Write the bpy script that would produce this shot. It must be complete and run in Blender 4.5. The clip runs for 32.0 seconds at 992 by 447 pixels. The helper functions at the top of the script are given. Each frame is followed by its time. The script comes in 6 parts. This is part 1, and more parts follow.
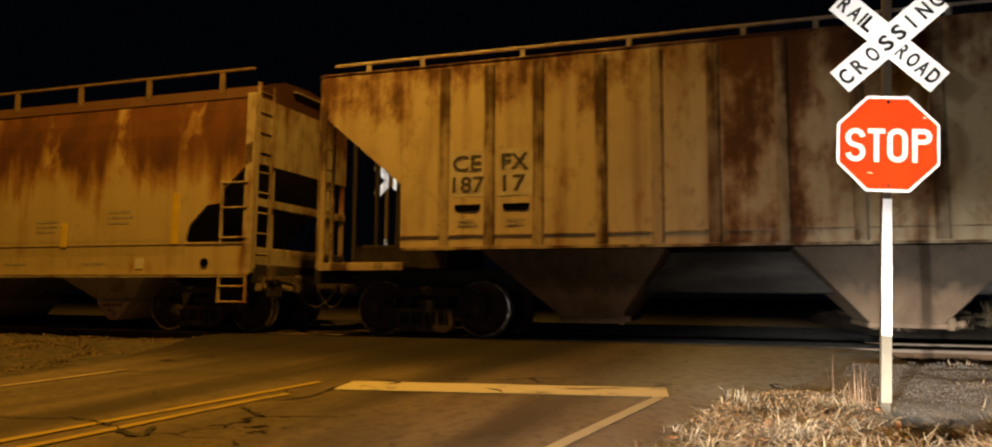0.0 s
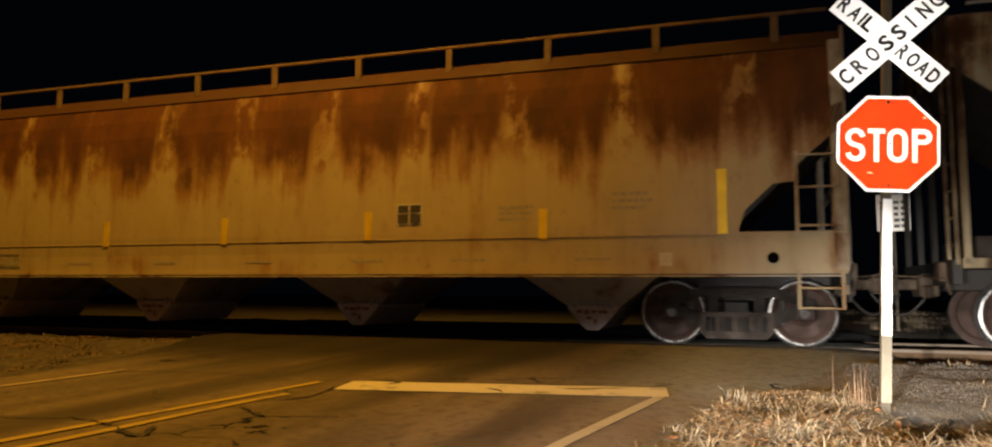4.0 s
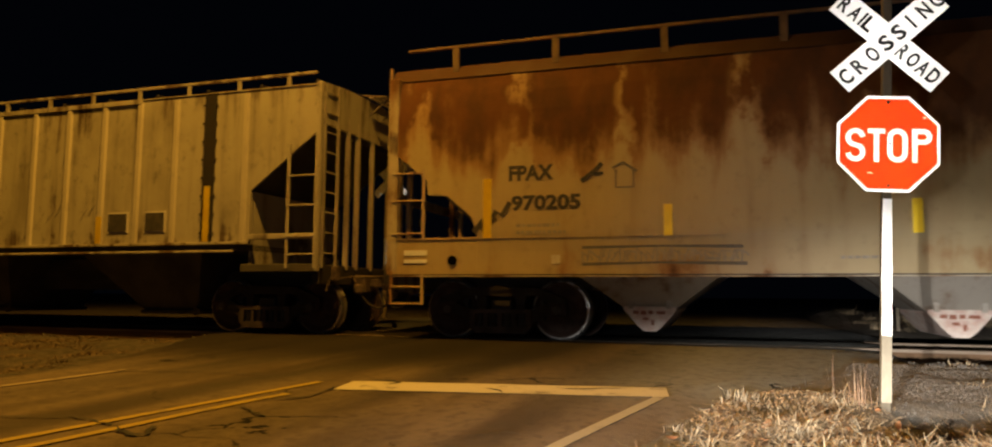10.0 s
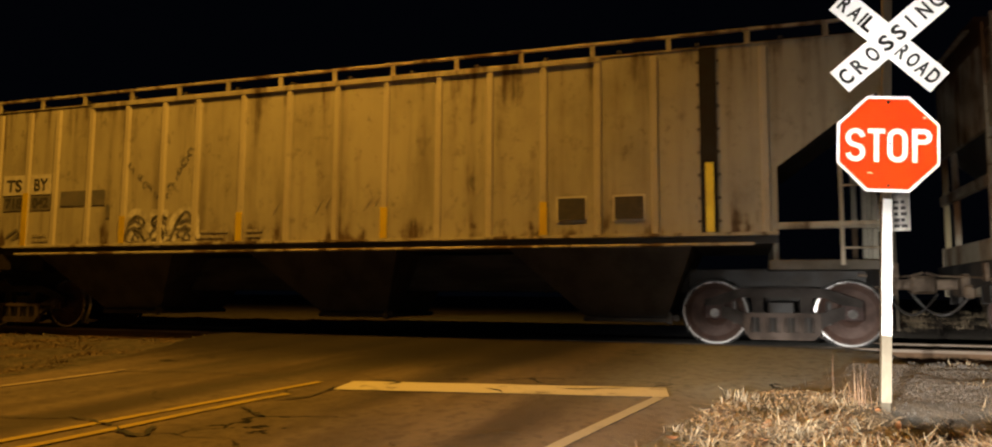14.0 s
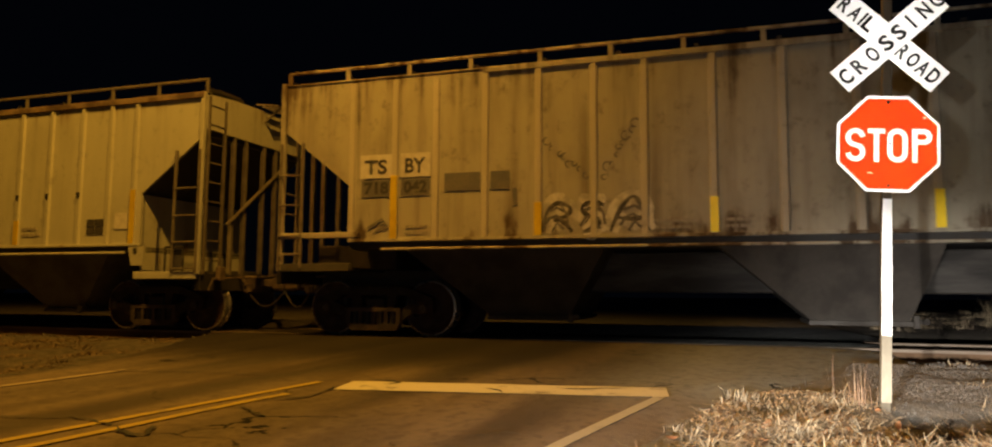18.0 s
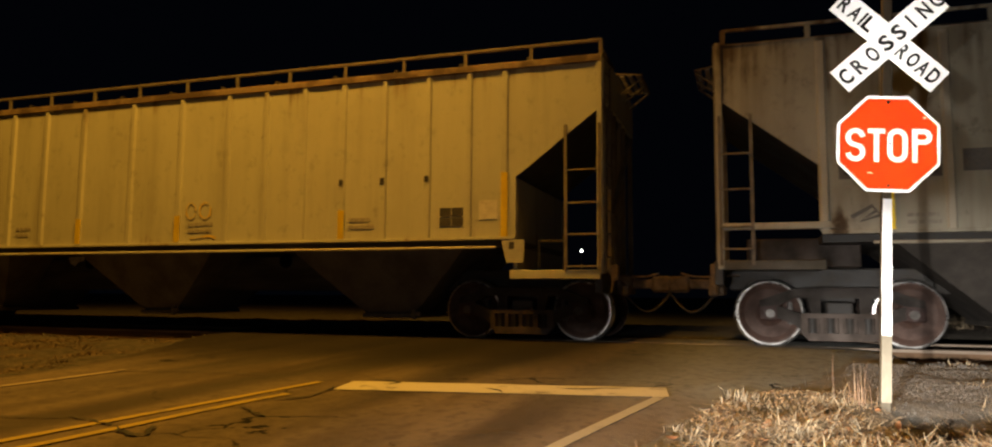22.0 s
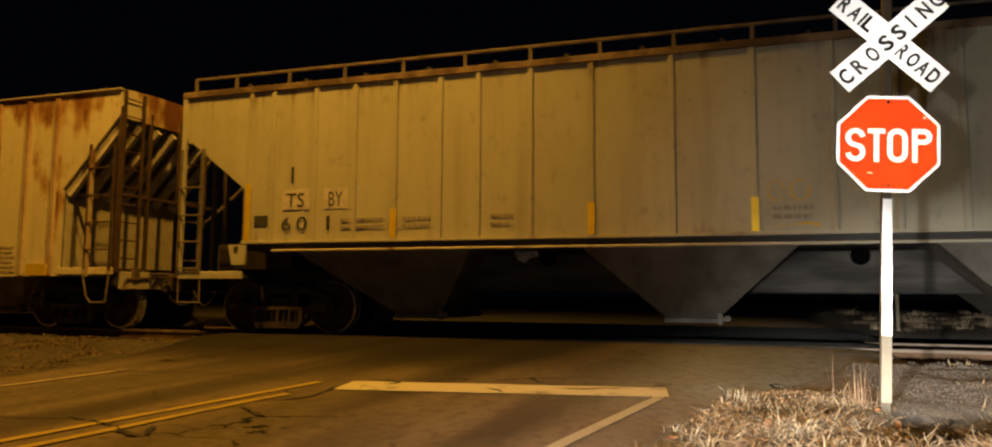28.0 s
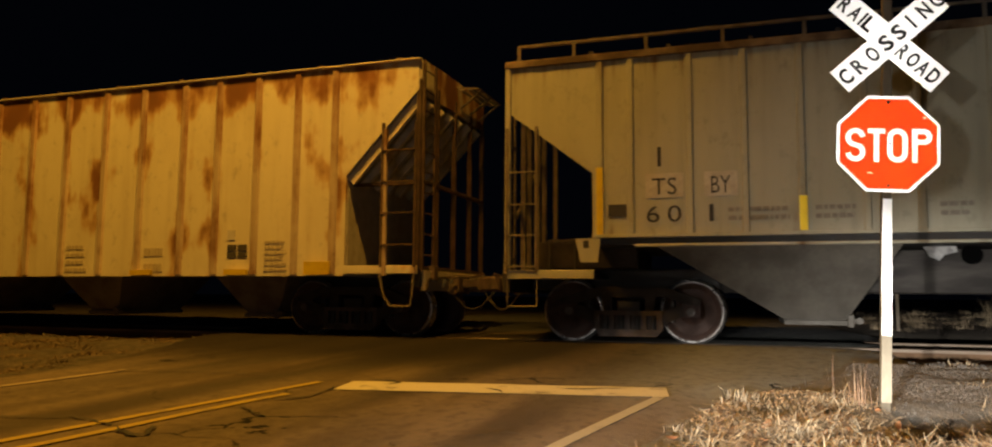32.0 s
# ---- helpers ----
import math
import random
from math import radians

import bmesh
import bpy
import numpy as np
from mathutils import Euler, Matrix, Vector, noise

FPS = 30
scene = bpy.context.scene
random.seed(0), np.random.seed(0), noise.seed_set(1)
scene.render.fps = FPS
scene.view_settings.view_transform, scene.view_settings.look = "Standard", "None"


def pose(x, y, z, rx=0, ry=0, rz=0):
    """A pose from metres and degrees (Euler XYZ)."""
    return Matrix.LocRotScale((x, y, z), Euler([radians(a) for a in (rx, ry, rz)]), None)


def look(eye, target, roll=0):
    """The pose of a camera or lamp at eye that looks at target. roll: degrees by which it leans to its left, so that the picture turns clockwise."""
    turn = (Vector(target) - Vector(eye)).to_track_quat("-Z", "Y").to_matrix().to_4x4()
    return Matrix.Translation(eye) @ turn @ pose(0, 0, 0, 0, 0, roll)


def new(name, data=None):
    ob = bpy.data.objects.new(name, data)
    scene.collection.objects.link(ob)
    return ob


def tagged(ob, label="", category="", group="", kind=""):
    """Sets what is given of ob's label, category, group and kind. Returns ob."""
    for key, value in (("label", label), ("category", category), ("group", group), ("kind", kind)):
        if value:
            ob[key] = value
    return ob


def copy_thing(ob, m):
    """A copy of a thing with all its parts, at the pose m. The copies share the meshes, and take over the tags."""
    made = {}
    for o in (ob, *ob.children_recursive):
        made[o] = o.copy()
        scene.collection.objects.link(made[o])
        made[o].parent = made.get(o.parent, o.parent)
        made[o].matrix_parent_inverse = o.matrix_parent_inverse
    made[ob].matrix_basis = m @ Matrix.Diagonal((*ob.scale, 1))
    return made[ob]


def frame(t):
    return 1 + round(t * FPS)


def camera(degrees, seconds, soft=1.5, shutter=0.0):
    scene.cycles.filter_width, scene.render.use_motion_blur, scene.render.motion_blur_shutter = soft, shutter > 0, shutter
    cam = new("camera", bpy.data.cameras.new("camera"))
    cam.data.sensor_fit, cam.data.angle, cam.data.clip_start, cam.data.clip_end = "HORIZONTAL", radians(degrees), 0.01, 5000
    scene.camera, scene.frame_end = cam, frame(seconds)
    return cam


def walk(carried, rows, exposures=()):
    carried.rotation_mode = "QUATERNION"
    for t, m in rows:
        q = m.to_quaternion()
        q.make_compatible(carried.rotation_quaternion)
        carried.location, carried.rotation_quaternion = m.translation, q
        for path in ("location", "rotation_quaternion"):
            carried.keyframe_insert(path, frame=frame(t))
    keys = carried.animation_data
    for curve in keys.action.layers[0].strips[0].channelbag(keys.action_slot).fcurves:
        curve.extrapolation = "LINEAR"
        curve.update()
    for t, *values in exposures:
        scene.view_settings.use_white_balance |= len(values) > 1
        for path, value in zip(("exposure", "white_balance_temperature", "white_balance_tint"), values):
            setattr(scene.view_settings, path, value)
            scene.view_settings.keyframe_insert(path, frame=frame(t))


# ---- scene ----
# A night crossing: a freight train of covered hoppers rolls past a stop sign.
# Metres; z = 0 is the top of the rails; the camera looks along +y.
CAM_EYE = (0.0, 0.0, 0.668)
cam = camera(67.02, 32.0, soft=2.0, shutter=0.5)
_up = math.tan(radians(5.526))
STAND = look(CAM_EYE, (0.0, 10.0, 0.668 + 10.0 * _up), 0.424)
walk(cam, [(0.0, STAND), (32.0, STAND)], exposures=[(0.0, 0.0), (32.0, 0.0)])

# ---- light: night sky, one sodium street lamp, the low beam of a waiting vehicle ----
world = bpy.data.worlds.new("night")
scene.world = world
world.use_nodes = True
world.node_tree.nodes["Background"].inputs[0].default_value = (0.0006, 0.0008, 0.0015, 1)
world.node_tree.nodes["Background"].inputs[1].default_value = 1.0


def lamp(name, kind, m, energy, color, radius, cone=0, blend=0):
    data = bpy.data.lights.new(name, kind)
    data.energy, data.color, data.shadow_soft_size = energy, color, radius
    if kind == "SPOT":
        data.spot_size, data.spot_blend = radians(cone), blend
    ob = new(name, data)
    ob.matrix_world = m
    return ob


# two sodium lamps on masts along the road, out of the picture above and before the train
SODIUM = (1.0, 0.475, 0.05)
lamp("sodium_street_lamp", "SPOT", look((-0.80, 7.10, 12.80), (-9.40, 8.00, 0.0)), 5900, SODIUM, 0.2, 140, 0.96)
lamp("sodium_street_lamp", "SPOT", look((-9.0, 5.90, 17.0), (-12.4, 8.40, 0.0)), 8000, SODIUM, 0.2, 122, 0.6)
# a vehicle waiting on the shoulder behind the camera: two headlights, each with a low beam, a flat one on the foreground and weaker light round them
for at in ((-2.60, -2.80, 0.33), (-1.66, -3.30, 0.33)):
    aim = look(at, (at[0] + 5.45, at[1] + 8.39, at[2] - 0.42))
    beam = lamp("headlight_low_beam", "SPOT", aim, 3700, (1.0, 0.95, 0.88), 0.06, 28, 1.0)
    beam.matrix_world = aim @ Matrix.Diagonal((1.0, 0.68, 1.0, 1.0))
    near = look(at, (at[0] + 5.0, at[1] + 8.66, at[2] - 0.66))
    beam = lamp("headlight_foreground", "SPOT", near, 4900, (1.0, 0.95, 0.88), 0.06, 48, 1.0)
    beam.matrix_world = near @ Matrix.Diagonal((1.0, 0.19, 1.0, 1.0))
    high = look(at, (at[0] + 5.75, at[1] + 8.18, at[2] + 1.05))
    beam = lamp("headlight_upper", "SPOT", high, 570, (1.0, 0.94, 0.86), 0.06, 40, 1.0)
    beam.matrix_world = high @ Matrix.Diagonal((1.0, 0.75, 1.0, 1.0))
    lamp("headlight_spill", "SPOT", look(at, (at[0] + 2.6, at[1] + 9.66, at[2] + 0.6)), 60, (1.0, 0.94, 0.86), 0.06, 92, 1.0)

# ---- the track's frame: x along the rails (the way the train goes), y away from the camera ----
TRACK_TURN = -18.406
TRACK = pose(0, 12.824, 0, 0, 0, TRACK_TURN)

# ---- helpers of this scene ----


def part(name, bm, material, parent=None, label="", m=None, smooth=False):
    """Links a bmesh as one mesh object under a thing or a part."""
    me = bpy.data.meshes.new(name)
    bmesh.ops.recalc_face_normals(bm, faces=bm.faces)
    if smooth:
        for f in bm.faces:
            f.smooth = True
    bm.to_mesh(me)
    bm.free()
    for one in (material if isinstance(material, (list, tuple)) else [material]):
        me.materials.append(one)
    ob = new(name, me)
    if parent is not None:
        ob.parent = parent
    if m is not None:
        ob.matrix_basis = m
    if label:
        ob["label"] = label
    return ob


def shared(name, me, parent=None, m=None):
    ob = new(name, me)
    if parent is not None:
        ob.parent = parent
    if m is not None:
        ob.matrix_basis = m
    return ob


def box(bm, x0, x1, y0, y1, z0, z1, bevel=0.0):
    made = bmesh.ops.create_cube(bm, size=1.0)["verts"]
    for v in made:
        v.co = Vector((x0 + (v.co.x + 0.5) * (x1 - x0), y0 + (v.co.y + 0.5) * (y1 - y0), z0 + (v.co.z + 0.5) * (z1 - z0)))
    if bevel:
        edges = list({e for v in made for e in v.link_edges})
        bmesh.ops.bevel(bm, geom=edges, offset=bevel, segments=1, affect="EDGES")
    return bm


def prism(bm, outline, y0, y1):
    """A plate: an outline in x and z, from y0 to y1."""
    a = [bm.verts.new((x, y0, z)) for x, z in outline]
    b = [bm.verts.new((x, y1, z)) for x, z in outline]
    bm.faces.new(a)
    bm.faces.new(b[::-1])
    n = len(a)
    for i in range(n):
        bm.faces.new((a[i], b[i], b[(i + 1) % n], a[(i + 1) % n]))
    return bm


def rod(bm, p, q, r, n=6):
    p, q = Vector(p), Vector(q)
    turn = (q - p).to_track_quat("Z", "Y").to_matrix().to_4x4()
    bmesh.ops.create_cone(bm, cap_ends=True, segments=n, radius1=r, radius2=r, depth=(q - p).length,
                          matrix=Matrix.Translation((p + q) / 2) @ turn)
    return bm


def pipe(bm, points, r, n=6):
    for p, q in zip(points, points[1:]):
        rod(bm, p, q, r, n)
    return bm


def lathe(bm, profile, n=40, tags=None):
    """Turns a profile of (radius, y) about the y axis."""
    rings = []
    for r, y in profile:
        rings.append([bm.verts.new((r * math.cos(2 * math.pi * i / n), y, r * math.sin(2 * math.pi * i / n))) for i in range(n)]
                     if r > 1e-4 else [bm.verts.new((0, y, 0))])
    for k, (a, b) in enumerate(zip(rings, rings[1:])):
        for i in range(n):
            j = (i + 1) % n
            face = [a[i % len(a)], a[j % len(a)], b[j % len(b)], b[i % len(b)]]
            face = list(dict.fromkeys(face))
            if len(face) > 2:
                f = bm.faces.new(face)
                f.material_index = tags[k] if tags else 0
    return bm


def lettering(text, width, height, material, parent, m, name="lettering", label="", bold=0.030):
    """Flat letters of the built-in font, set to a width and a height, lying in x and z, facing -y."""
    curve = bpy.data.curves.new("letters", "FONT")
    curve.body, curve.align_x, curve.align_y, curve.extrude, curve.resolution_u = text, "LEFT", "BOTTOM_BASELINE", 0.0, 3
    curve.offset = bold
    ob = bpy.data.objects.new("letters", curve)
    me = bpy.data.meshes.new_from_object(ob)
    bpy.data.objects.remove(ob)
    co = np.array([v.co[:] for v in me.vertices])
    lo, hi = co.min(0), co.max(0)
    for v in me.vertices:
        v.co = ((v.co.x - lo[0]) / (hi[0] - lo[0]) * width, 0.0, (v.co.y - lo[1]) / (hi[1] - lo[1]) * height)
    me.name = name
    me.materials.append(material)
    done = shared(name, me, parent, m)
    if label:
        done["label"] = label
    return done


# ---- materials ----


def shader(name, rough=0.6, metal=0.0):
    m = bpy.data.materials.new(name)
    m.use_nodes = True
    b = m.node_tree.nodes["Principled BSDF"]
    b.inputs["Roughness"].default_value, b.inputs["Metallic"].default_value = rough, metal
    return m, m.node_tree, b


def node(nt, kind, **props):
    n = nt.nodes.new(kind)
    for key, value in props.items():
        if key == "operation":
            n.operation = value
        elif key == "blend_type":
            n.blend_type = value
    return n


def coords(nt, scale=(1, 1, 1)):
    tc, mp = node(nt, "ShaderNodeTexCoord"), node(nt, "ShaderNodeMapping")
    mp.inputs["Scale"].default_value = scale
    nt.links.new(tc.outputs["Object"], mp.inputs["Vector"])
    return mp.outputs["Vector"]


def grain(nt, vec, scale, detail=4.0, rough=0.55):
    n = node(nt, "ShaderNodeTexNoise")
    n.inputs["Scale"].default_value, n.inputs["Detail"].default_value, n.inputs["Roughness"].default_value = scale, detail, rough
    nt.links.new(vec, n.inputs["Vector"])
    return n.outputs["Fac"]


def span(nt, value, lo, hi, a=0.0, b=1.0):
    n = node(nt, "ShaderNodeMapRange")
    n.interpolation_type = "SMOOTHSTEP"
    for key, v in (("From Min", lo), ("From Max", hi), ("To Min", a), ("To Max", b)):
        n.inputs[key].default_value = v
    nt.links.new(value, n.inputs["Value"])
    return n.outputs["Result"]


def maths(nt, op, a, b=0.0):
    n = node(nt, "ShaderNodeMath", operation=op)
    for i, v in enumerate((a, b)):
        if isinstance(v, (int, float)):
            n.inputs[i].default_value = v
        else:
            nt.links.new(v, n.inputs[i])
    return n.outputs[0]


def blend(nt, fac, a, b):
    n = node(nt, "ShaderNodeMix")
    n.data_type = "RGBA"
    for key, v in ((0, fac), (6, a), (7, b)):
        if isinstance(v, tuple):
            n.inputs[key].default_value = (*v, 1)
        elif isinstance(v, (int, float)):
            n.inputs[key].default_value = v
        else:
            nt.links.new(v, n.inputs[key])
    return n.outputs[2]


def relief(nt, b, height, strength=0.3, distance=0.01):
    n = node(nt, "ShaderNodeBump")
    n.inputs["Strength"].default_value, n.inputs["Distance"].default_value = strength, distance
    nt.links.new(height, n.inputs["Height"])
    nt.links.new(n.outputs[0], b.inputs["Normal"])


def mottled(name, a, c, scale=3.0, fine=25.0, rough=0.7, metal=0.0, bump=0.25, stretch=(1, 1, 1), lo=0.35, hi=0.7):
    """A surface of two colours in patches, with a fine grain."""
    m, nt, b = shader(name, rough, metal)
    vec = coords(nt, stretch)
    patches, fine_grain = grain(nt, vec, scale, 6.0), grain(nt, vec, fine, 3.0)
    col = blend(nt, span(nt, patches, lo, hi), a, c)
    col = blend(nt, span(nt, fine_grain, 0.3, 0.75, 0.0, 0.35), col, tuple(0.55 * v for v in a))
    nt.links.new(col, b.inputs["Base Color"])
    nt.links.new(span(nt, patches, 0.3, 0.7, max(0.05, rough - 0.12), min(1.0, rough + 0.12)), b.inputs["Roughness"])
    relief(nt, b, fine_grain, bump)
    return m


def weathered(name, base, grime, rust, z0=9.0, z1=10.0, wz=1.0, streak=0.0, patch=0.0, bias=0.0, pale_every=0.0, dirt=0.5, panel=0.0, soft=(0.30, 0.78), foot=None, along=None, spot=(2.1, 8.0, 0.62), fringe=None):
    """Old freight-car paint: streaks of grime that run down, and rust by height, by streaks, by patches and by panels."""
    m, nt, b = shader(name, 0.62)
    run = grain(nt, coords(nt, (1.9, 1.9, 0.16)), 2.0, 6.0, 0.55)
    broad = grain(nt, coords(nt, (0.7, 0.7, 0.45)), 1.3, 5.0, 0.6)
    fine = grain(nt, coords(nt), 26.0, 4.0)
    spots = grain(nt, coords(nt, (1.0, 1.0, 0.6)), *spot)
    tc, sep = node(nt, "ShaderNodeTexCoord"), node(nt, "ShaderNodeSeparateXYZ")
    nt.links.new(tc.outputs["Object"], sep.inputs[0])
    col = blend(nt, span(nt, run, 0.45, 0.8, 0.0, dirt), base, grime)
    col = blend(nt, span(nt, broad, 0.42, 0.75, 0.0, 0.6 * dirt), col, grime)
    col = blend(nt, span(nt, spots, 0.55, 0.8, 0.0, 0.5 * dirt), col, tuple(0.7 * v for v in grime))
    smudge = grain(nt, coords(nt, (1.0, 1.0, 0.75)), 5.5, 6.0, 0.68)
    col = blend(nt, span(nt, smudge, 0.54, 0.74, 0.0, 0.65 * dirt), col, tuple(0.5 * v for v in grime))
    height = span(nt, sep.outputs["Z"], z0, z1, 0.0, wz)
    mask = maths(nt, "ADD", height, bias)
    mask = maths(nt, "ADD", mask, maths(nt, "MULTIPLY", maths(nt, "SUBTRACT", run, 0.5), streak))
    mask = maths(nt, "ADD", mask, maths(nt, "MULTIPLY", maths(nt, "SUBTRACT", spots, 0.5), patch))
    if along:
        far = span(nt, sep.outputs["X"], along[0], along[1], 0.0, along[2])
        mask = maths(nt, "ADD", mask, maths(nt, "MULTIPLY", far, span(nt, sep.outputs["X"], along[1] + 0.7, along[1] + 1.1, 1.0, 0.4)))
    if foot:
        low = span(nt, sep.outputs["Z"], foot[0], foot[1], foot[2], 0.0)
        mask = maths(nt, "ADD", mask, maths(nt, "MULTIPLY", low, span(nt, broad, 0.46, 0.62)))
    if panel:
        wide = grain(nt, coords(nt, (0.55, 0.55, 0.03)), 2.0, 2.0, 0.4)
        mask = maths(nt, "ADD", mask, maths(nt, "MULTIPLY", span(nt, wide, 0.55, 0.66), panel))
    if pale_every:
        wob = maths(nt, "ADD", sep.outputs["X"], maths(nt, "MULTIPLY", spots, 0.7))
        near = maths(nt, "ABSOLUTE", maths(nt, "SUBTRACT", maths(nt, "FRACT", maths(nt, "DIVIDE", wob, pale_every)), 0.5))
        pale = span(nt, near, 0.02, 0.24, 0.66, 0.0)
        mask = maths(nt, "SUBTRACT", mask, maths(nt, "MULTIPLY", pale, span(nt, spots, 0.40, 0.56)))
    mask = span(nt, mask, *soft)
    if fringe:
        col = blend(nt, span(nt, mask, 0.0, 0.45, 0.0, 0.8), col, fringe)
        mask = span(nt, mask, 0.25, 1.0)
    rusty = blend(nt, span(nt, spots, 0.35, 0.7), rust, tuple(0.55 * v for v in rust))
    nt.links.new(blend(nt, mask, col, rusty), b.inputs["Base Color"])
    nt.links.new(span(nt, mask, 0.0, 1.0, 0.5, 0.85), b.inputs["Roughness"])
    relief(nt, b, maths(nt, "ADD", maths(nt, "MULTIPLY", fine, 0.4), maths(nt, "MULTIPLY", broad, 3.0)), 0.25, 0.02)
    return m


def sheeting(name, a, c, facing, gloss, rough=0.36):
    """Prismatic sign sheeting: coloured film over fine facets that are tipped towards the road."""
    m, nt, b = shader(name, 0.4)
    vec = coords(nt)
    patches = grain(nt, vec, 4.0, 5.0)
    col = blend(nt, span(nt, patches, 0.35, 0.7), a, c)
    nt.links.new(col, b.inputs["Base Color"])
    facets = node(nt, "ShaderNodeBsdfGlossy")
    facets.inputs["Roughness"].default_value = rough
    nt.links.new(col, facets.inputs["Color"])
    tip = node(nt, "ShaderNodeCombineXYZ")
    for k in range(3):
        tip.inputs[k].default_value = Vector(facing).normalized()[k]
    nt.links.new(tip.outputs[0], facets.inputs["Normal"])
    both = node(nt, "ShaderNodeMixShader")
    both.inputs[0].default_value = gloss
    nt.links.new(b.outputs[0], both.inputs[1])
    nt.links.new(facets.outputs[0], both.inputs[2])
    nt.links.new(both.outputs[0], nt.nodes["Material Output"].inputs["Surface"])
    return m


YELLOW = sheeting("yellow_reflective_tape", (0.90, 0.66, 0.03), (0.78, 0.54, 0.03), (-0.36, -0.93, -0.06), 0.45, 0.5)
PAINT_A = weathered("pale_rust_streaked_paint", (0.47, 0.395, 0.25), (0.245, 0.17, 0.098), (0.135, 0.052, 0.014), 3.0, 4.3, 0.55, 1.3, 2.4, 0.04, dirt=0.8, panel=0.18, soft=(0.15, 1.0), along=(-2.35, -2.0, 0.6), fringe=(0.28, 0.165, 0.07))
RIB_A = weathered("rust_stained_rib_paint", (0.36, 0.29, 0.18), (0.13, 0.085, 0.048), (0.085, 0.042, 0.016), 2.0, 4.4, 0.3, 2.0, 2.6, 0.45, dirt=0.9, soft=(0.2, 0.95))
PAINT_B = weathered("grey_paint_rusted_above", (0.41, 0.33, 0.18), (0.27, 0.185, 0.085), (0.118, 0.037, 0.004), 1.75, 3.6, 1.0, 1.1, 1.3, 0.0, 1.62, dirt=0.5, soft=(0.05, 1.0), foot=(1.1, 1.6, 0.35), fringe=(0.27, 0.135, 0.035))
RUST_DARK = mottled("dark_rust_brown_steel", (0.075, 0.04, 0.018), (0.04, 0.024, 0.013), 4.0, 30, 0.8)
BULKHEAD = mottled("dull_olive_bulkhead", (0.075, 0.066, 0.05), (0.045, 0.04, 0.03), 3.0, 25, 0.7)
LADDER_DULL = mottled("dulled_brown_grey", (0.17, 0.145, 0.11), (0.10, 0.082, 0.06), 4.0, 30, 0.7)
PAINT_BE = weathered("pale_end_paint", (0.44, 0.39, 0.29), (0.26, 0.20, 0.13), (0.20, 0.085, 0.022), 3.0, 4.6, 0.35, 1.2, 2.0, 0.38, dirt=0.7, soft=(0.2, 0.9))
PAINT_C = weathered("grey_weathered_paint", (0.385, 0.355, 0.275), (0.17, 0.145, 0.105), (0.11, 0.07, 0.038), 3.0, 4.6, 0.45, 1.9, 1.2, -0.02, dirt=0.85, panel=0.22, foot=(1.55, 2.1, 0.75))
RIB_C = weathered("pale_grey_rib_paint", (0.47, 0.43, 0.34), (0.30, 0.26, 0.19), (0.11, 0.07, 0.038), 3.2, 4.7, 0.3, 1.0, 0.7, -0.05, dirt=0.6)
PAINT_D = weathered("light_grey_paint", (0.44, 0.43, 0.33), (0.29, 0.27, 0.20), (0.20, 0.105, 0.04), 3.4, 4.25, 0.42, 1.7, 0.5, -0.06, dirt=0.6, foot=(1.55, 1.9, 0.4))
PAINT_E = weathered("cream_paint_with_rust_patches", (0.64, 0.585, 0.42), (0.44, 0.36, 0.22), (0.30, 0.12, 0.028), 3.45, 4.25, 0.48, 0.8, 2.7, 0.16, dirt=0.6, soft=(0.25, 0.95), spot=(1.7, 3.5, 0.5), fringe=(0.45, 0.27, 0.09))
RIB_E = weathered("rust_tinted_rib_paint", (0.46, 0.37, 0.26), (0.28, 0.20, 0.12), (0.30, 0.13, 0.04), 2.2, 4.4, 0.3, 1.0, 1.8, 0.42, dirt=0.7, soft=(0.2, 0.95))
BAY_B = weathered("rust_stained_bay_paint", (0.33, 0.305, 0.27), (0.19, 0.165, 0.14), (0.20, 0.085, 0.02), 9, 10, 0, 0.8, 2.4, 0.30, dirt=0.5, soft=(0.3, 0.95))
LATCH_RED = mottled("rusty_red_latch", (0.30, 0.11, 0.07), (0.20, 0.08, 0.05), 9.0, 40, 0.7)
# flat black for slots and holes: their dark inside is painted on
VOID = shader("black_void", 1.0)[0]
VOID.node_tree.nodes["Principled BSDF"].inputs["Base Color"].default_value = (0.003, 0.003, 0.003, 1)
VOID.node_tree.nodes["Principled BSDF"].inputs["Specular IOR Level"].default_value = 0.0
GRAFFITI_WHITE = mottled("white_spray_paint", (0.68, 0.66, 0.60), (0.36, 0.33, 0.27), 5.0, 40, 0.6, bump=0.05, lo=0.40, hi=0.60)
PATCH_PALE = mottled("pale_renewed_paint", (0.50, 0.465, 0.37), (0.40, 0.35, 0.26), 5.0, 30, 0.65, bump=0.05)
ROOF_RUST = mottled("rust_brown_roof", (0.060, 0.020, 0.004), (0.10, 0.045, 0.012), 1.2, 25, 0.8, lo=0.5, hi=0.75)
BROWN_RAIL = mottled("rust_brown_walkway_paint", (0.20, 0.13, 0.065), (0.12, 0.085, 0.05), 5.0, 30, 0.7)
# streaky brown, turning paler tan towards the bottom
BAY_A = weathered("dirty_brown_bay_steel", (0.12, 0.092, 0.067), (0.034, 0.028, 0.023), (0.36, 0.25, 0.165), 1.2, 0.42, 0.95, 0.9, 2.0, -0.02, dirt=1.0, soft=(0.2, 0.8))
BAY_TAN = mottled("dull_tan_bay_paint", (0.20, 0.165, 0.125), (0.12, 0.09, 0.065), 2.5, 18, 0.7)
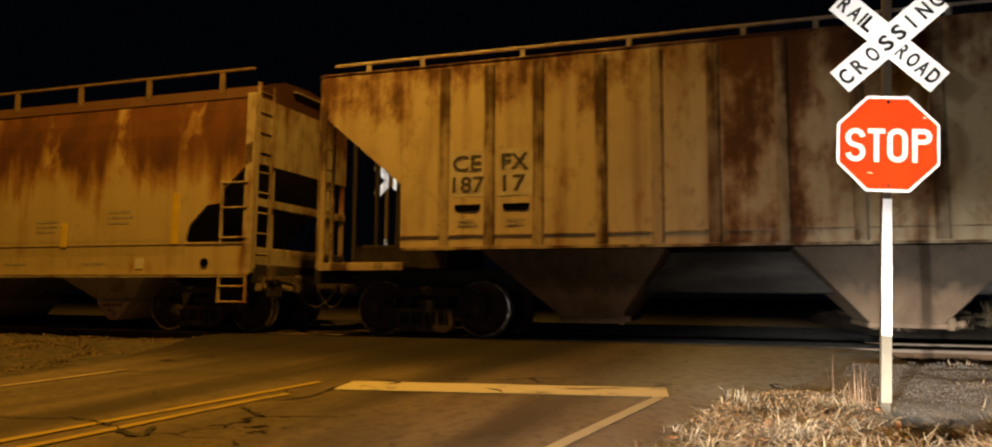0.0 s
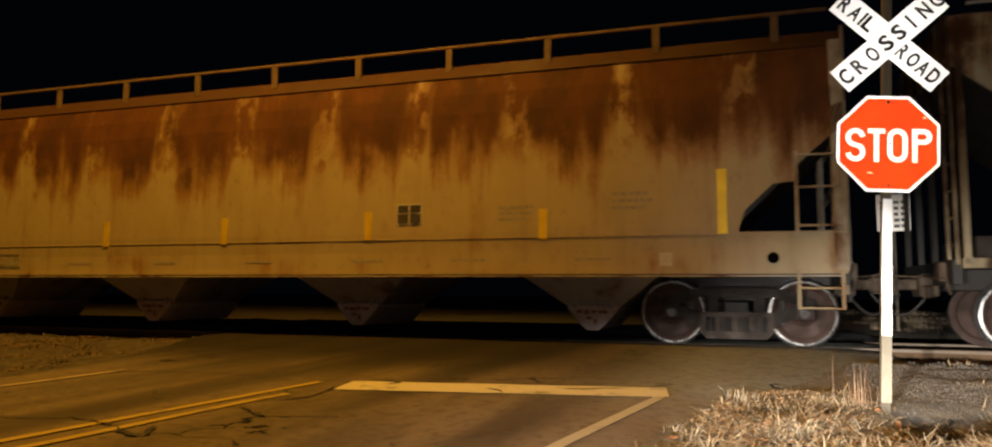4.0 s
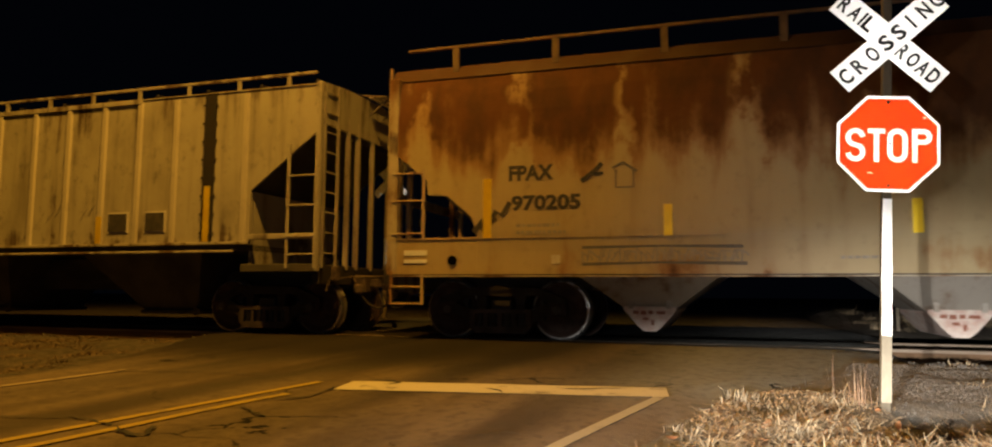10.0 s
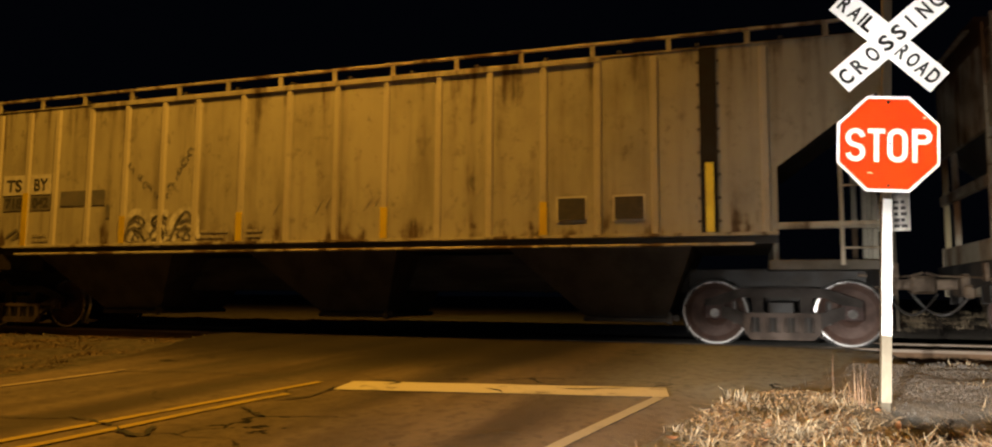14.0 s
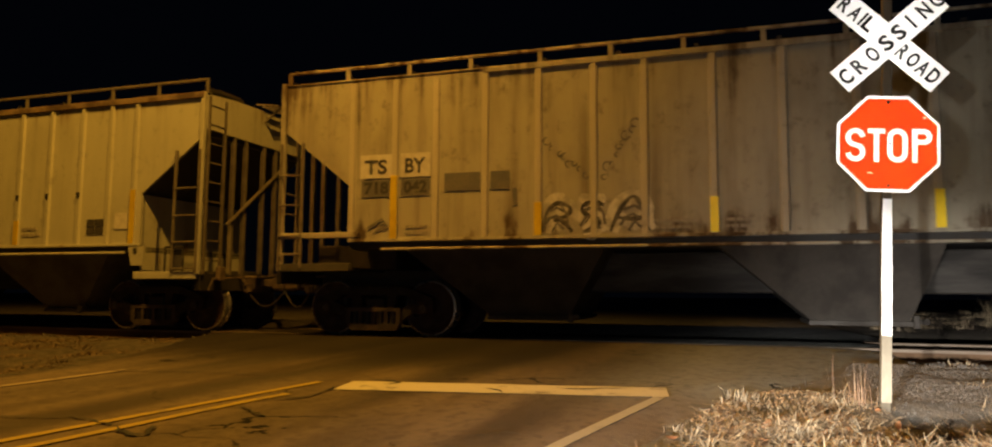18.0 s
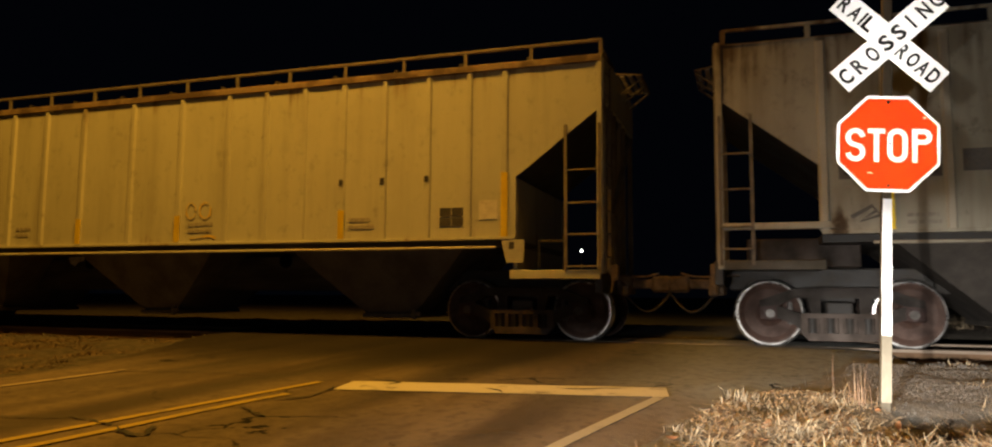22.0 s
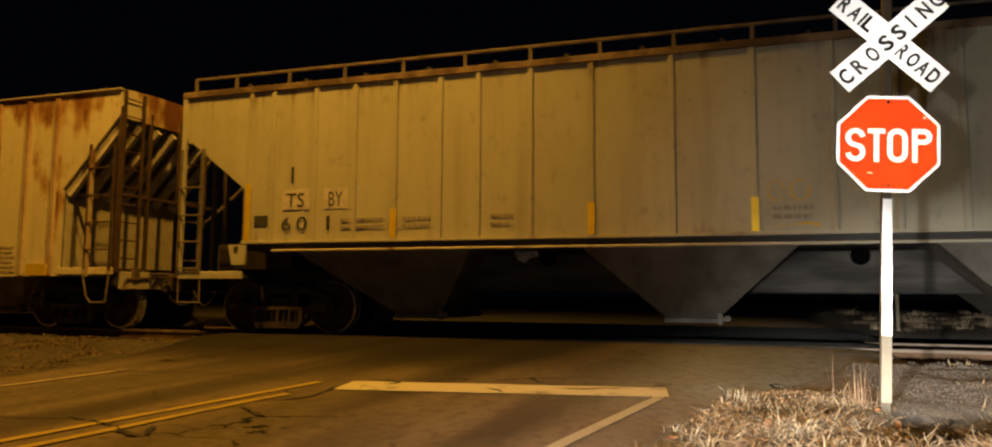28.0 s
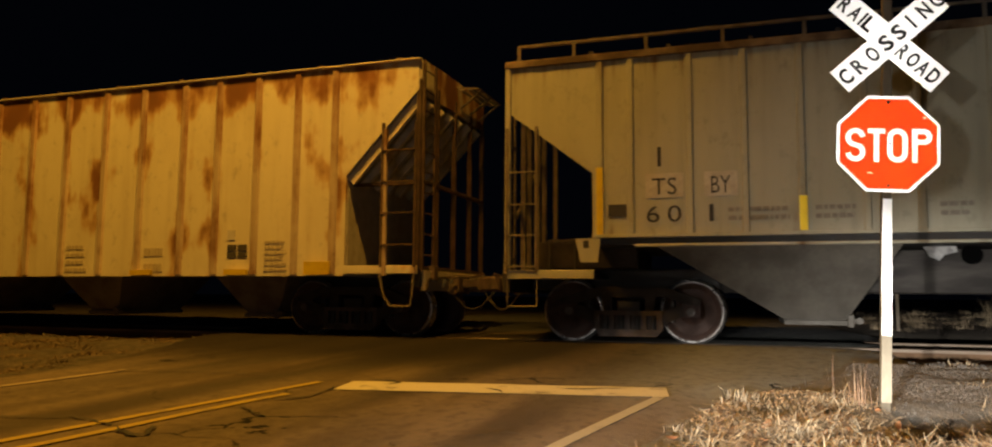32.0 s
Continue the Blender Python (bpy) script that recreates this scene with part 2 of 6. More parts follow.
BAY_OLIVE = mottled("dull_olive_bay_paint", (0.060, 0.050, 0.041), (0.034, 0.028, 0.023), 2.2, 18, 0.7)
PALE_RAIL = mottled("pale_grey_walkway_paint", (0.42, 0.40, 0.35), (0.26, 0.22, 0.17), 6.0, 30, 0.6)
SMOKY_INK = mottled("smoky_dark_spray_paint", (0.045, 0.042, 0.037), (0.17, 0.155, 0.13), 8.0, 40, 0.7, bump=0.05, lo=0.45, hi=0.65)
YELLOW_INK = mottled("faint_yellow_spray_paint", (0.62, 0.43, 0.07), (0.50, 0.44, 0.26), 7.0, 40, 0.7, bump=0.05, lo=0.40, hi=0.60)
BLUE_INK = mottled("blue_grey_spray_paint", (0.05, 0.065, 0.11), (0.09, 0.10, 0.13), 6.0, 40, 0.6, bump=0.05)
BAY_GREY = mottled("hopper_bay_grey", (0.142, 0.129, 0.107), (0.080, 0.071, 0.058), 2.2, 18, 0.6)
DARK_STEEL = mottled("dark_dirty_steel", (0.026, 0.024, 0.023), (0.045, 0.036, 0.028), 3.0, 20, 0.65)
SILL_STEEL = mottled("streaked_dark_sill_steel", (0.055, 0.048, 0.041), (0.024, 0.021, 0.019), 2.2, 16, 0.75, stretch=(0.4, 1, 2.0), lo=0.35, hi=0.6)
# near-black slope sheets: the shade of the end recesses put into the colour
SLOPE_SHADE = mottled("shaded_slope_sheet", (0.030, 0.032, 0.037), (0.055, 0.048, 0.042), 2.0, 16, 0.6)
FRAME_STEEL = mottled("dirty_brown_cast_steel", (0.032, 0.023, 0.018), (0.015, 0.012, 0.010), 4.0, 30, 0.8)
BOX_STEEL = mottled("worn_tan_brown_steel", (0.092, 0.066, 0.052), (0.045, 0.034, 0.028), 5.0, 30, 0.8)
ADAPTER_RED = mottled("reddish_adapter_steel", (0.050, 0.022, 0.017), (0.025, 0.016, 0.014), 6.0, 30, 0.75)
COUPLER_STEEL = mottled("worn_tan_coupler_steel", (0.15, 0.105, 0.068), (0.06, 0.042, 0.03), 6.0, 30, 0.75)
CAP_STEEL = mottled("greasy_grey_steel", (0.10, 0.092, 0.085), (0.05, 0.044, 0.04), 8.0, 40, 0.5, 0.3)
TRUCK_STEEL = mottled("rusty_cast_steel", (0.031, 0.019, 0.013), (0.016, 0.011, 0.008), 4.0, 30, 0.75)
WHEEL_RUST = mottled("rusty_wheel_plate", (0.075, 0.038, 0.026), (0.042, 0.024, 0.018), 5.0, 30, 0.75)
RIM_STEEL = mottled("worn_bright_wheel_rim", (0.66, 0.65, 0.64), (0.50, 0.49, 0.48), 6.0, 40, 0.33, 0.9, 0.05)
BLACK_INK = mottled("faded_black_lettering", (0.035, 0.033, 0.03), (0.07, 0.06, 0.05), 9.0, 40, 0.7, bump=0.05)
PALE_INK = mottled("pale_stencil_paint", (0.60, 0.57, 0.50), (0.48, 0.44, 0.37), 6.0, 30, 0.65, bump=0.05)
FAINTER_INK = mottled("nearly_gone_stencil_ink", (0.40, 0.335, 0.22), (0.50, 0.44, 0.31), 9.0, 40, 0.7, bump=0.05)
FAINT_INK = mottled("faded_stencil_ink", (0.27, 0.24, 0.195), (0.36, 0.33, 0.27), 9.0, 40, 0.7, bump=0.05)
GREY_INK = mottled("dark_grey_patch_paint", (0.12, 0.115, 0.11), (0.17, 0.15, 0.13), 6.0, 30, 0.65, bump=0.05)
CROSS_TIP, STRIP_TIP = (-0.472, -0.841, -0.266), (-0.48, -0.878, -0.05)
NEAR_TIP = (-0.48, -0.86, -0.17)
SIGN_WHITE = sheeting("white_sheeting", (0.84, 0.84, 0.85), (0.78, 0.77, 0.76), NEAR_TIP, 0.5)
STRIP_WHITE = sheeting("bright_white_strip_sheeting", (0.82, 0.82, 0.82), (0.76, 0.76, 0.75), STRIP_TIP, 0.15)
CROSS_WHITE = sheeting("white_board_sheeting", (0.84, 0.84, 0.85), (0.78, 0.77, 0.76), CROSS_TIP, 0.5)
FAR_WHITE = sheeting("far_white_sheeting", (0.84, 0.84, 0.84), (0.80, 0.80, 0.79), (0.090, -0.995, -0.04), 0.85, 0.16)
FAR_BOARD = sheeting("far_board_sheeting", (0.84, 0.84, 0.84), (0.80, 0.80, 0.79), (0.090, -0.984, -0.148), 0.85, 0.16)
NOTICE_WHITE = sheeting("notice_sheeting", (0.84, 0.80, 0.74), (0.80, 0.76, 0.70), (-0.47, -0.88, -0.07), 0.3)
SIGN_RED = sheeting("red_sheeting", (0.86, 0.052, 0.007), (0.80, 0.042, 0.007), NEAR_TIP, 0.5)
SIGN_BLACK = mottled("black_sign_letters", (0.02, 0.02, 0.022), (0.03, 0.03, 0.03), 6.0, 40, 0.5, bump=0.02)
POST_WOOD = mottled("weathered_grey_post", (0.16, 0.13, 0.09), (0.10, 0.08, 0.055), 5.0, 40, 0.8, stretch=(1, 1, 0.15))
POST_CREAM = mottled("cream_painted_post", (0.36, 0.31, 0.23), (0.29, 0.24, 0.165), 6.0, 40, 0.6, stretch=(1, 1, 0.4))
RAIL_RUST = mottled("rusty_rail_side", (0.135, 0.072, 0.032), (0.085, 0.05, 0.026), 5.0, 40, 0.85, stretch=(0.3, 1, 1))
RAIL_HEAD = mottled("polished_rail_head", (0.22, 0.165, 0.12), (0.16, 0.115, 0.08), 4.0, 40, 0.6, 0.15, 0.05, (0.2, 1, 1))
TAR = mottled("black_crack_tar", (0.016, 0.015, 0.014), (0.03, 0.027, 0.024), 6.0, 40, 0.7)
TIE_WOOD = mottled("old_tie_wood", (0.075, 0.058, 0.045), (0.12, 0.10, 0.08), 4.0, 30, 0.85)


def asphalt_mat():
    m, nt, b = shader("worn_asphalt", 0.9)
    b.inputs["Specular IOR Level"].default_value = 0.12
    vec = coords(nt)
    along = grain(nt, coords(nt, (1.0, 0.16, 1.0)), 1.0, 4.0, 0.5)
    broad, stone = grain(nt, vec, 0.5, 6.0, 0.6), grain(nt, vec, 90.0, 3.0, 0.7)
    crack = node(nt, "ShaderNodeTexVoronoi")
    crack.feature = "DISTANCE_TO_EDGE"
    crack.inputs["Scale"].default_value = 0.75
    warp = node(nt, "ShaderNodeTexNoise")
    warp.inputs["Scale"].default_value, warp.inputs["Detail"].default_value = 1.7, 6.0
    nt.links.new(vec, warp.inputs["Vector"])
    add = node(nt, "ShaderNodeVectorMath")
    add.operation = "MULTIPLY_ADD"
    add.inputs[1].default_value = (0.9, 0.9, 0.9)
    nt.links.new(warp.outputs["Color"], add.inputs[0])
    nt.links.new(vec, add.inputs[2])
    nt.links.new(add.outputs[0], crack.inputs["Vector"])
    line = maths(nt, "MULTIPLY", span(nt, crack.outputs["Distance"], 0.004, 0.016, 1.0, 0.0), span(nt, broad, 0.52, 0.6))
    col = blend(nt, span(nt, along, 0.42, 0.60), (0.178, 0.138, 0.098), (0.078, 0.060, 0.044))
    col = blend(nt, span(nt, broad, 0.4, 0.7, 0.0, 0.5), col, (0.148, 0.124, 0.099))
    # darker wheel paths along both lanes; their deepening towards the rails is painted-in shade
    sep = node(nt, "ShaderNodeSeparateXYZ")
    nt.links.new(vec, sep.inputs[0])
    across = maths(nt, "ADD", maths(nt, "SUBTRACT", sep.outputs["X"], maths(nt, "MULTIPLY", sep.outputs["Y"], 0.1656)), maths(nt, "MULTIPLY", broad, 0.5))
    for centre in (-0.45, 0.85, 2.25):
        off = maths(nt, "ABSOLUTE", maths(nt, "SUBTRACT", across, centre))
        path_dark = maths(nt, "MULTIPLY", span(nt, off, 0.08, 0.5, 1.0, 0.0), span(nt, sep.outputs["Y"], -8.0, -3.4, 0.45, 0.9))
        col = blend(nt, maths(nt, "MULTIPLY", path_dark, span(nt, along, 0.3, 0.55, 0.5, 1.0)), col, (0.046, 0.041, 0.036))
    # headlight on the right of the crossing, put into the asphalt's colour
    headlit = maths(nt, "MULTIPLY", span(nt, sep.outputs["X"], 2.0, 3.8), span(nt, sep.outputs["Y"], -7.0, -4.8))
    col = blend(nt, maths(nt, "MULTIPLY", headlit, span(nt, broad, 0.25, 0.55, 0.55, 0.9)), col, (0.235, 0.25, 0.24))
    # paler grey beyond the rails: headlight under the cars, painted into the road
    beyond = maths(nt, "MULTIPLY", span(nt, sep.outputs["Y"], 0.9, 2.6), span(nt, sep.outputs["X"], 2.2, 4.2))
    col = blend(nt, maths(nt, "MULTIPLY", beyond, 0.85), col, (0.32, 0.32, 0.32))
    blot = grain(nt, vec, 9.0, 5.0, 0.7)
    col = blend(nt, span(nt, blot, 0.44, 0.68, 0.0, 0.55), col, (0.060, 0.049, 0.038))
    col = blend(nt, span(nt, stone, 0.5, 0.75, 0.0, 0.45), col, (0.20, 0.172, 0.142))
    # darkening along the rails on both lanes: fading light put into the colour
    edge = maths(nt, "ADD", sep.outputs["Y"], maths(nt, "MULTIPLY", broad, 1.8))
    rail_shade = maths(nt, "MULTIPLY", span(nt, edge, -5.2, -2.2), span(nt, sep.outputs["X"], 1.2, 4.0, 1.0, 0.12))
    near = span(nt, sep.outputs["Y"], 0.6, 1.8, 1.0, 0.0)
    col = blend(nt, maths(nt, "MULTIPLY", maths(nt, "MULTIPLY", rail_shade, near), 0.90), col, (0.017, 0.015, 0.014))
    # unlit road past the crossing, its darkness put into the colour
    far_shade = maths(nt, "MULTIPLY", span(nt, sep.outputs["Y"], 0.9, 2.4), span(nt, sep.outputs["X"], 2.4, 4.4, 1.0, 0.0))
    far_shade = maths(nt, "MAXIMUM", far_shade, span(nt, sep.outputs["Y"], 9.0, 13.0))
    col = blend(nt, maths(nt, "MULTIPLY", far_shade, 0.9), col, (0.075, 0.080, 0.090))
    col = blend(nt, line, col, (0.014, 0.013, 0.012))
    nt.links.new(col, b.inputs["Base Color"])
    relief(nt, b, maths(nt, "SUBTRACT", stone, maths(nt, "MULTIPLY", line, 2.0)), 0.9, 0.016)
    return m


def worn_line_mat(name, a, under):
    """Road paint that has flaked off down to the asphalt in places."""
    m, nt, b = shader(name, 0.7)
    vec = coords(nt)
    flake, fine = grain(nt, vec, 2.6, 8.0, 0.7), grain(nt, vec, 60.0, 3.0, 0.7)
    col = blend(nt, span(nt, fine, 0.35, 0.75, 0.0, 0.35), a, tuple(0.6 * v for v in a))
    col = blend(nt, span(nt, flake, 0.53, 0.64, 0.0, 0.85), col, under)
    nt.links.new(col, b.inputs["Base Color"])
    relief(nt, b, fine, 0.3, 0.004)
    return m


def ground_mat():
    m, nt, b = shader("gravelly_soil_with_dead_grass", 0.95)
    b.inputs["Specular IOR Level"].default_value = 0.1
    vec = coords(nt)
    broad, mid, fine = grain(nt, vec, 0.6, 6.0), grain(nt, vec, 7.0, 6.0, 0.7), grain(nt, vec, 60.0, 4.0, 0.7)
    col = blend(nt, span(nt, broad, 0.4, 0.65), (0.175, 0.165, 0.145), (0.155, 0.145, 0.13))
    col = blend(nt, span(nt, mid, 0.42, 0.7), col, (0.23, 0.205, 0.172))
    col = blend(nt, span(nt, fine, 0.45, 0.75, 0.0, 0.7), col, (0.055, 0.045, 0.035))
    # dim light beside the far lane and across the track, put into the soil
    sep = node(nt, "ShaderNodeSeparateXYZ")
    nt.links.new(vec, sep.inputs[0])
    dim_soil = maths(nt, "MULTIPLY", span(nt, sep.outputs["X"], -2.6, -1.6, 1.0, 0.0), span(nt, mid, 0.30, 0.62, 0.95, 0.60))
    dim_soil = maths(nt, "MAXIMUM", dim_soil, span(nt, sep.outputs["Y"], 2.6, 3.6, 0.0, 0.7))
    col = blend(nt, dim_soil, col, (0.045, 0.035, 0.026))
    # shade in the hollow by the sign, painted into the soil
    du = maths(nt, "MULTIPLY", maths(nt, "ADD", maths(nt, "ADD", sep.outputs["X"], -5.50), maths(nt, "MULTIPLY", maths(nt, "ADD", maths(nt, "MULTIPLY", sep.outputs["Y"], -1.0), -5.6), 0.22)), 1.9)
    away = maths(nt, "ADD", maths(nt, "ABSOLUTE", du), maths(nt, "ABSOLUTE", maths(nt, "ADD", sep.outputs["Y"], 6.2)))
    hollow_shade = span(nt, maths(nt, "ADD", away, maths(nt, "MULTIPLY", mid, 0.6)), 0.7, 1.1, 0.95, 0.0)
    col = blend(nt, hollow_shade, col, (0.022, 0.016, 0.011))
    nt.links.new(col, b.inputs["Base Color"])
    relief(nt, b, maths(nt, "ADD", mid, fine), 0.7, 0.03)
    return m


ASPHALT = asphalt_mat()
STOP_PAINT = worn_line_mat("flaked_white_road_paint", (0.52, 0.48, 0.38), (0.11, 0.10, 0.085))
EDGE_PAINT = worn_line_mat("thin_white_road_paint", (0.36, 0.335, 0.28), (0.12, 0.11, 0.09))
WORN_EDGE_PAINT = worn_line_mat("nearly_worn_off_road_paint", (0.30, 0.24, 0.16), (0.12, 0.10, 0.08))
LANE_PAINT = worn_line_mat("worn_yellow_road_paint", (0.34, 0.25, 0.03), (0.13, 0.11, 0.08))
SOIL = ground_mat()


def random_mat(name, a, c, rough=0.9):
    """Colours that differ from piece to piece of one joined mesh."""
    m, nt, b = shader(name, rough)
    geo = node(nt, "ShaderNodeNewGeometry")
    fine = grain(nt, coords(nt), 40.0, 3.0)
    col = blend(nt, geo.outputs["Random Per Island"], a, c)
    col = blend(nt, span(nt, fine, 0.4, 0.8, 0.0, 0.4), col, tuple(0.5 * v for v in a))
    nt.links.new(col, b.inputs["Base Color"])
    return m


DRY_GRASS = random_mat("dry_straw_grass", (0.58, 0.47, 0.31), (0.17, 0.115, 0.065))
STONE = random_mat("grey_ballast_stone", (0.115, 0.10, 0.085), (0.055, 0.05, 0.044))
PALE_LEAF = random_mat("curled_pale_leaf", (0.42, 0.295, 0.165), (0.20, 0.12, 0.062))
REED = random_mat("reddish_dry_stalk", (0.33, 0.215, 0.13), (0.19, 0.105, 0.065))
DULL_GRASS = random_mat("dull_brown_grass", (0.20, 0.145, 0.085), (0.09, 0.06, 0.035))
RED_GRASS = random_mat("reddish_dry_grass", (0.40, 0.27, 0.15), (0.20, 0.105, 0.055))
BROWN_GRAVEL = random_mat("brown_gravel", (0.085, 0.062, 0.048), (0.045, 0.034, 0.027))
FINE_GRAVEL = random_mat("pale_fine_gravel", (0.18, 0.15, 0.12), (0.085, 0.07, 0.056))
LEAF = random_mat("fallen_brown_leaf", (0.30, 0.13, 0.05), (0.22, 0.10, 0.04))

# ---- the ground, the road and the track ----


def road_z(lat):
    """Height of the road at a distance towards the camera from the track's middle."""
    if lat > 1.2:
        return -0.008 - 0.031 * (lat - 1.2)
    if lat < -1.6:
        return -0.008 + 0.018 * min(-1.6 - lat, 6.0)
    if abs(lat) < 0.66:
        return -0.008 + 0.026 * math.cos(math.pi * lat / 1.32)
    return -0.008


RIGHT_EDGE = ((-60, 14.3), (-20, 6.3), (-9, 5.6), (-4.5, 5.9), (-3.0, 6.25), (-0.1, 5.95), (1.0, 5.75), (2.0, 5.3), (3.9, 4.78), (5.0, 4.2), (5.5, 3.82), (8.0, 3.32), (12.0, 2.6), (40.0, -2.1))
LEFT_EDGE = ((-60, 5.0), (-20, -2.0), (-9, -3.6), (-4, -5.2), (0.0, -5.4), (2.0, -4.6), (3.4, -3.95), (5.5, -3.2), (8.0, -3.3), (12.0, -4.0), (40.0, -8.6))


def edge_at(edge, lat):
    xs, ys = [p[0] for p in edge], [p[1] for p in edge]
    return float(np.interp(lat, xs, ys))


def hollow_at(s, lat):
    """Two hollows in the verge beside the sign, the long one running down from the gravel."""
    u, v = s - 5.50 + 0.22 * (lat - 5.6), lat - 6.2
    return math.exp(-((u / 0.30) ** 2 + (v / 0.55) ** 2)) + 0.4 * math.exp(-(((s - 4.70) / 0.22) ** 2 + ((lat - 6.12) / 0.16) ** 2))


def ground_z(s, lat):
    """The ground: a little below the road beside it, a ballast bed along the rails, soft bumps elsewhere."""
    z = road_z(lat) - 0.03
    right, left = s - edge_at(RIGHT_EDGE, lat), edge_at(LEFT_EDGE, lat) - s
    out = max(right, left)
    if out > 0:
        off = min(1.0, out / 0.5)
        bed = max(0.0, 1.0 - max(0.0, abs(lat) - 1.5) / 0.8) if lat > 0 else max(0.0, 1.0 - max(0.0, -3.2 - lat) / 0.8)
        z -= off * bed * 0.21
        z += off * (1 - bed) * (0.012 + 0.038 * min(1.0, max(0.0, (abs(lat - 3.5) - 1.2) / 0.8))) * noise.noise(Vector((s * 0.9, lat * 0.9, 0)))
        z += off * (1 - bed) * 0.02 * noise.noise(Vector((s * 3.1, lat * 3.1, 4)))
        if lat < -3.5 and right > 0:
            z += off * min(0.22, 0.035 * (-3.5 - lat))
        # hollows and a low gravel mound by the sign
        z -= off * 0.42 * hollow_at(s, lat)
        z += off * 0.02 * math.exp(-(((s - 6.1) / 0.8) ** 2 + ((lat - 4.4) / 0.7) ** 2))
        if lat > 6.5:
            z -= off * min(0.05, 0.02 * (lat - 6.5))
    return z


def lines_of(values):
    return [float(v) for v in values]


def sheet(name, ss, lats, zf, material):
    verts = [(s, -lat, zf(s, lat)) for lat in lats for s in ss]
    n = len(ss)
    faces = [(j * n + i, j * n + i + 1, (j + 1) * n + i + 1, (j + 1) * n + i) for j in range(len(lats) - 1) for i in range(n - 1)]
    me = bpy.data.meshes.new(name)
    me.from_pydata(verts, [], faces)
    me.materials.append(material)
    for p in me.polygons:
        p.use_smooth = True
    ob = new(name, me)
    ob.matrix_world = TRACK
    return ob


g_s = np.concatenate([np.linspace(-900, -60, 12), np.linspace(-50, -12, 20), np.linspace(-11, 12, 185), np.linspace(13, 50, 20), np.linspace(60, 900, 12)])
g_l = np.concatenate([np.linspace(-900, -60, 12), np.linspace(-50, -14, 20), np.linspace(-13, 14, 190), np.linspace(15, 50, 18), np.linspace(60, 900, 12)])
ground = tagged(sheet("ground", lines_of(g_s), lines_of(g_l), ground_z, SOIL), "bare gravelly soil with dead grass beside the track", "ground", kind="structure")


def road_sheet():
    lats = np.concatenate([np.linspace(-60, -14, 14), np.linspace(-13, -1.7, 16), np.linspace(-1.55, -0.7, 3), np.linspace(-0.66, 0.66, 9), np.linspace(0.7, 1.2, 3), np.linspace(1.4, 14, 50), np.linspace(15, 40, 8)])
    verts, faces, n = [], [], 26
    for lat in lats:
        a, c = edge_at(LEFT_EDGE, lat), edge_at(RIGHT_EDGE, lat)
        a += 0.10 * noise.noise(Vector((lat * 2.1, 0, 7)))
        c += 0.10 * noise.noise(Vector((lat * 2.3, 5, 7))) + 0.04 * noise.noise(Vector((lat * 9, 5, 7)))
        for i in range(n):
            s = a + (c - a) * i / (n - 1)
            edge = 0.03 if i in (0, n - 1) else 0.0
            verts.append((s, -lat, road_z(lat) - edge + 0.004 * noise.noise(Vector((s, lat, 2)))))
    for j in range(len(lats) - 1):
        for i in range(n - 1):
            faces.append((j * n + i, j * n + i + 1, (j + 1) * n + i + 1, (j + 1) * n + i))
    me = bpy.data.meshes.new("road")
    me.from_pydata(verts, [], faces)
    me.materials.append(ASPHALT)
    for p in me.polygons:
        p.use_smooth = True
    ob = new("road", me)
    ob.matrix_world = TRACK
    return tagged(ob, "worn cracked grey asphalt road over the railway", "road", kind="structure")


road = road_sheet()


def road_stripe(name, points, width, material, label):
    """Paint that follows points (s, lat) on the road."""
    verts, faces = [], []
    dense = []
    for (s0, l0), (s1, l1) in zip(points, points[1:]):
        k = max(2, int(math.hypot(s1 - s0, l1 - l0) / 0.25))
        dense += [(s0 + (s1 - s0) * i / k, l0 + (l1 - l0) * i / k) for i in range(k)]
    dense.append(points[-1])
    for i, (s, l) in enumerate(dense):
        p, q = dense[max(0, i - 1)], dense[min(len(dense) - 1, i + 1)]
        d = Vector((q[0] - p[0], q[1] - p[1])).normalized()
        w = width / 2 * (1 + 0.12 * noise.noise(Vector((s * 4, l * 4, 1))))
        for side in (-1, 1):
            ss, ll = s - d.y * w * side, l + d.x * w * side
            verts.append((ss, -ll, road_z(ll) + 0.009))
    for i in range(len(dense) - 1):
        faces.append((2 * i, 2 * i + 1, 2 * i + 3, 2 * i + 2))
    me = bpy.data.meshes.new(name)
    me.from_pydata(verts, [], faces)
    me.materials.append(material)
    ob = new(name, me)
    ob.parent = road
    ob["label"] = label
    return ob


road_stripe("stop_line", [(0.55, 6.02), (3.40, 5.57)], 0.52, STOP_PAINT, "flaked white stop line across the lane")
road_stripe("edge_line", [(3.36, 5.85), (2.98, 7.75), (2.2, 12.5), (0.5, 22.0)], 0.095, EDGE_PAINT, "thin worn white edge line")
road_stripe("edge_line", [(-2.22, 5.75), (-2.38, 6.9), (-3.2, 11.0)], 0.10, WORN_EDGE_PAINT, "faded white edge line")
road_stripe("center_line", [(0.23, 5.9), (-0.21, 8.30), (-1.0, 13.0), (-2.5, 22.0)], 0.09, LANE_PAINT, "worn yellow centre line")
road_stripe("center_line", [(0.35, 6.6), (0.26, 6.98), (0.04, 8.56), (-0.75, 13.0), (-2.25, 22.0)], 0.09, LANE_PAINT, "worn yellow centre line")
road_stripe("edge_line", [(5.25, -15.5), (6.3, -22.0)], 0.11, EDGE_PAINT, "worn white edge line")


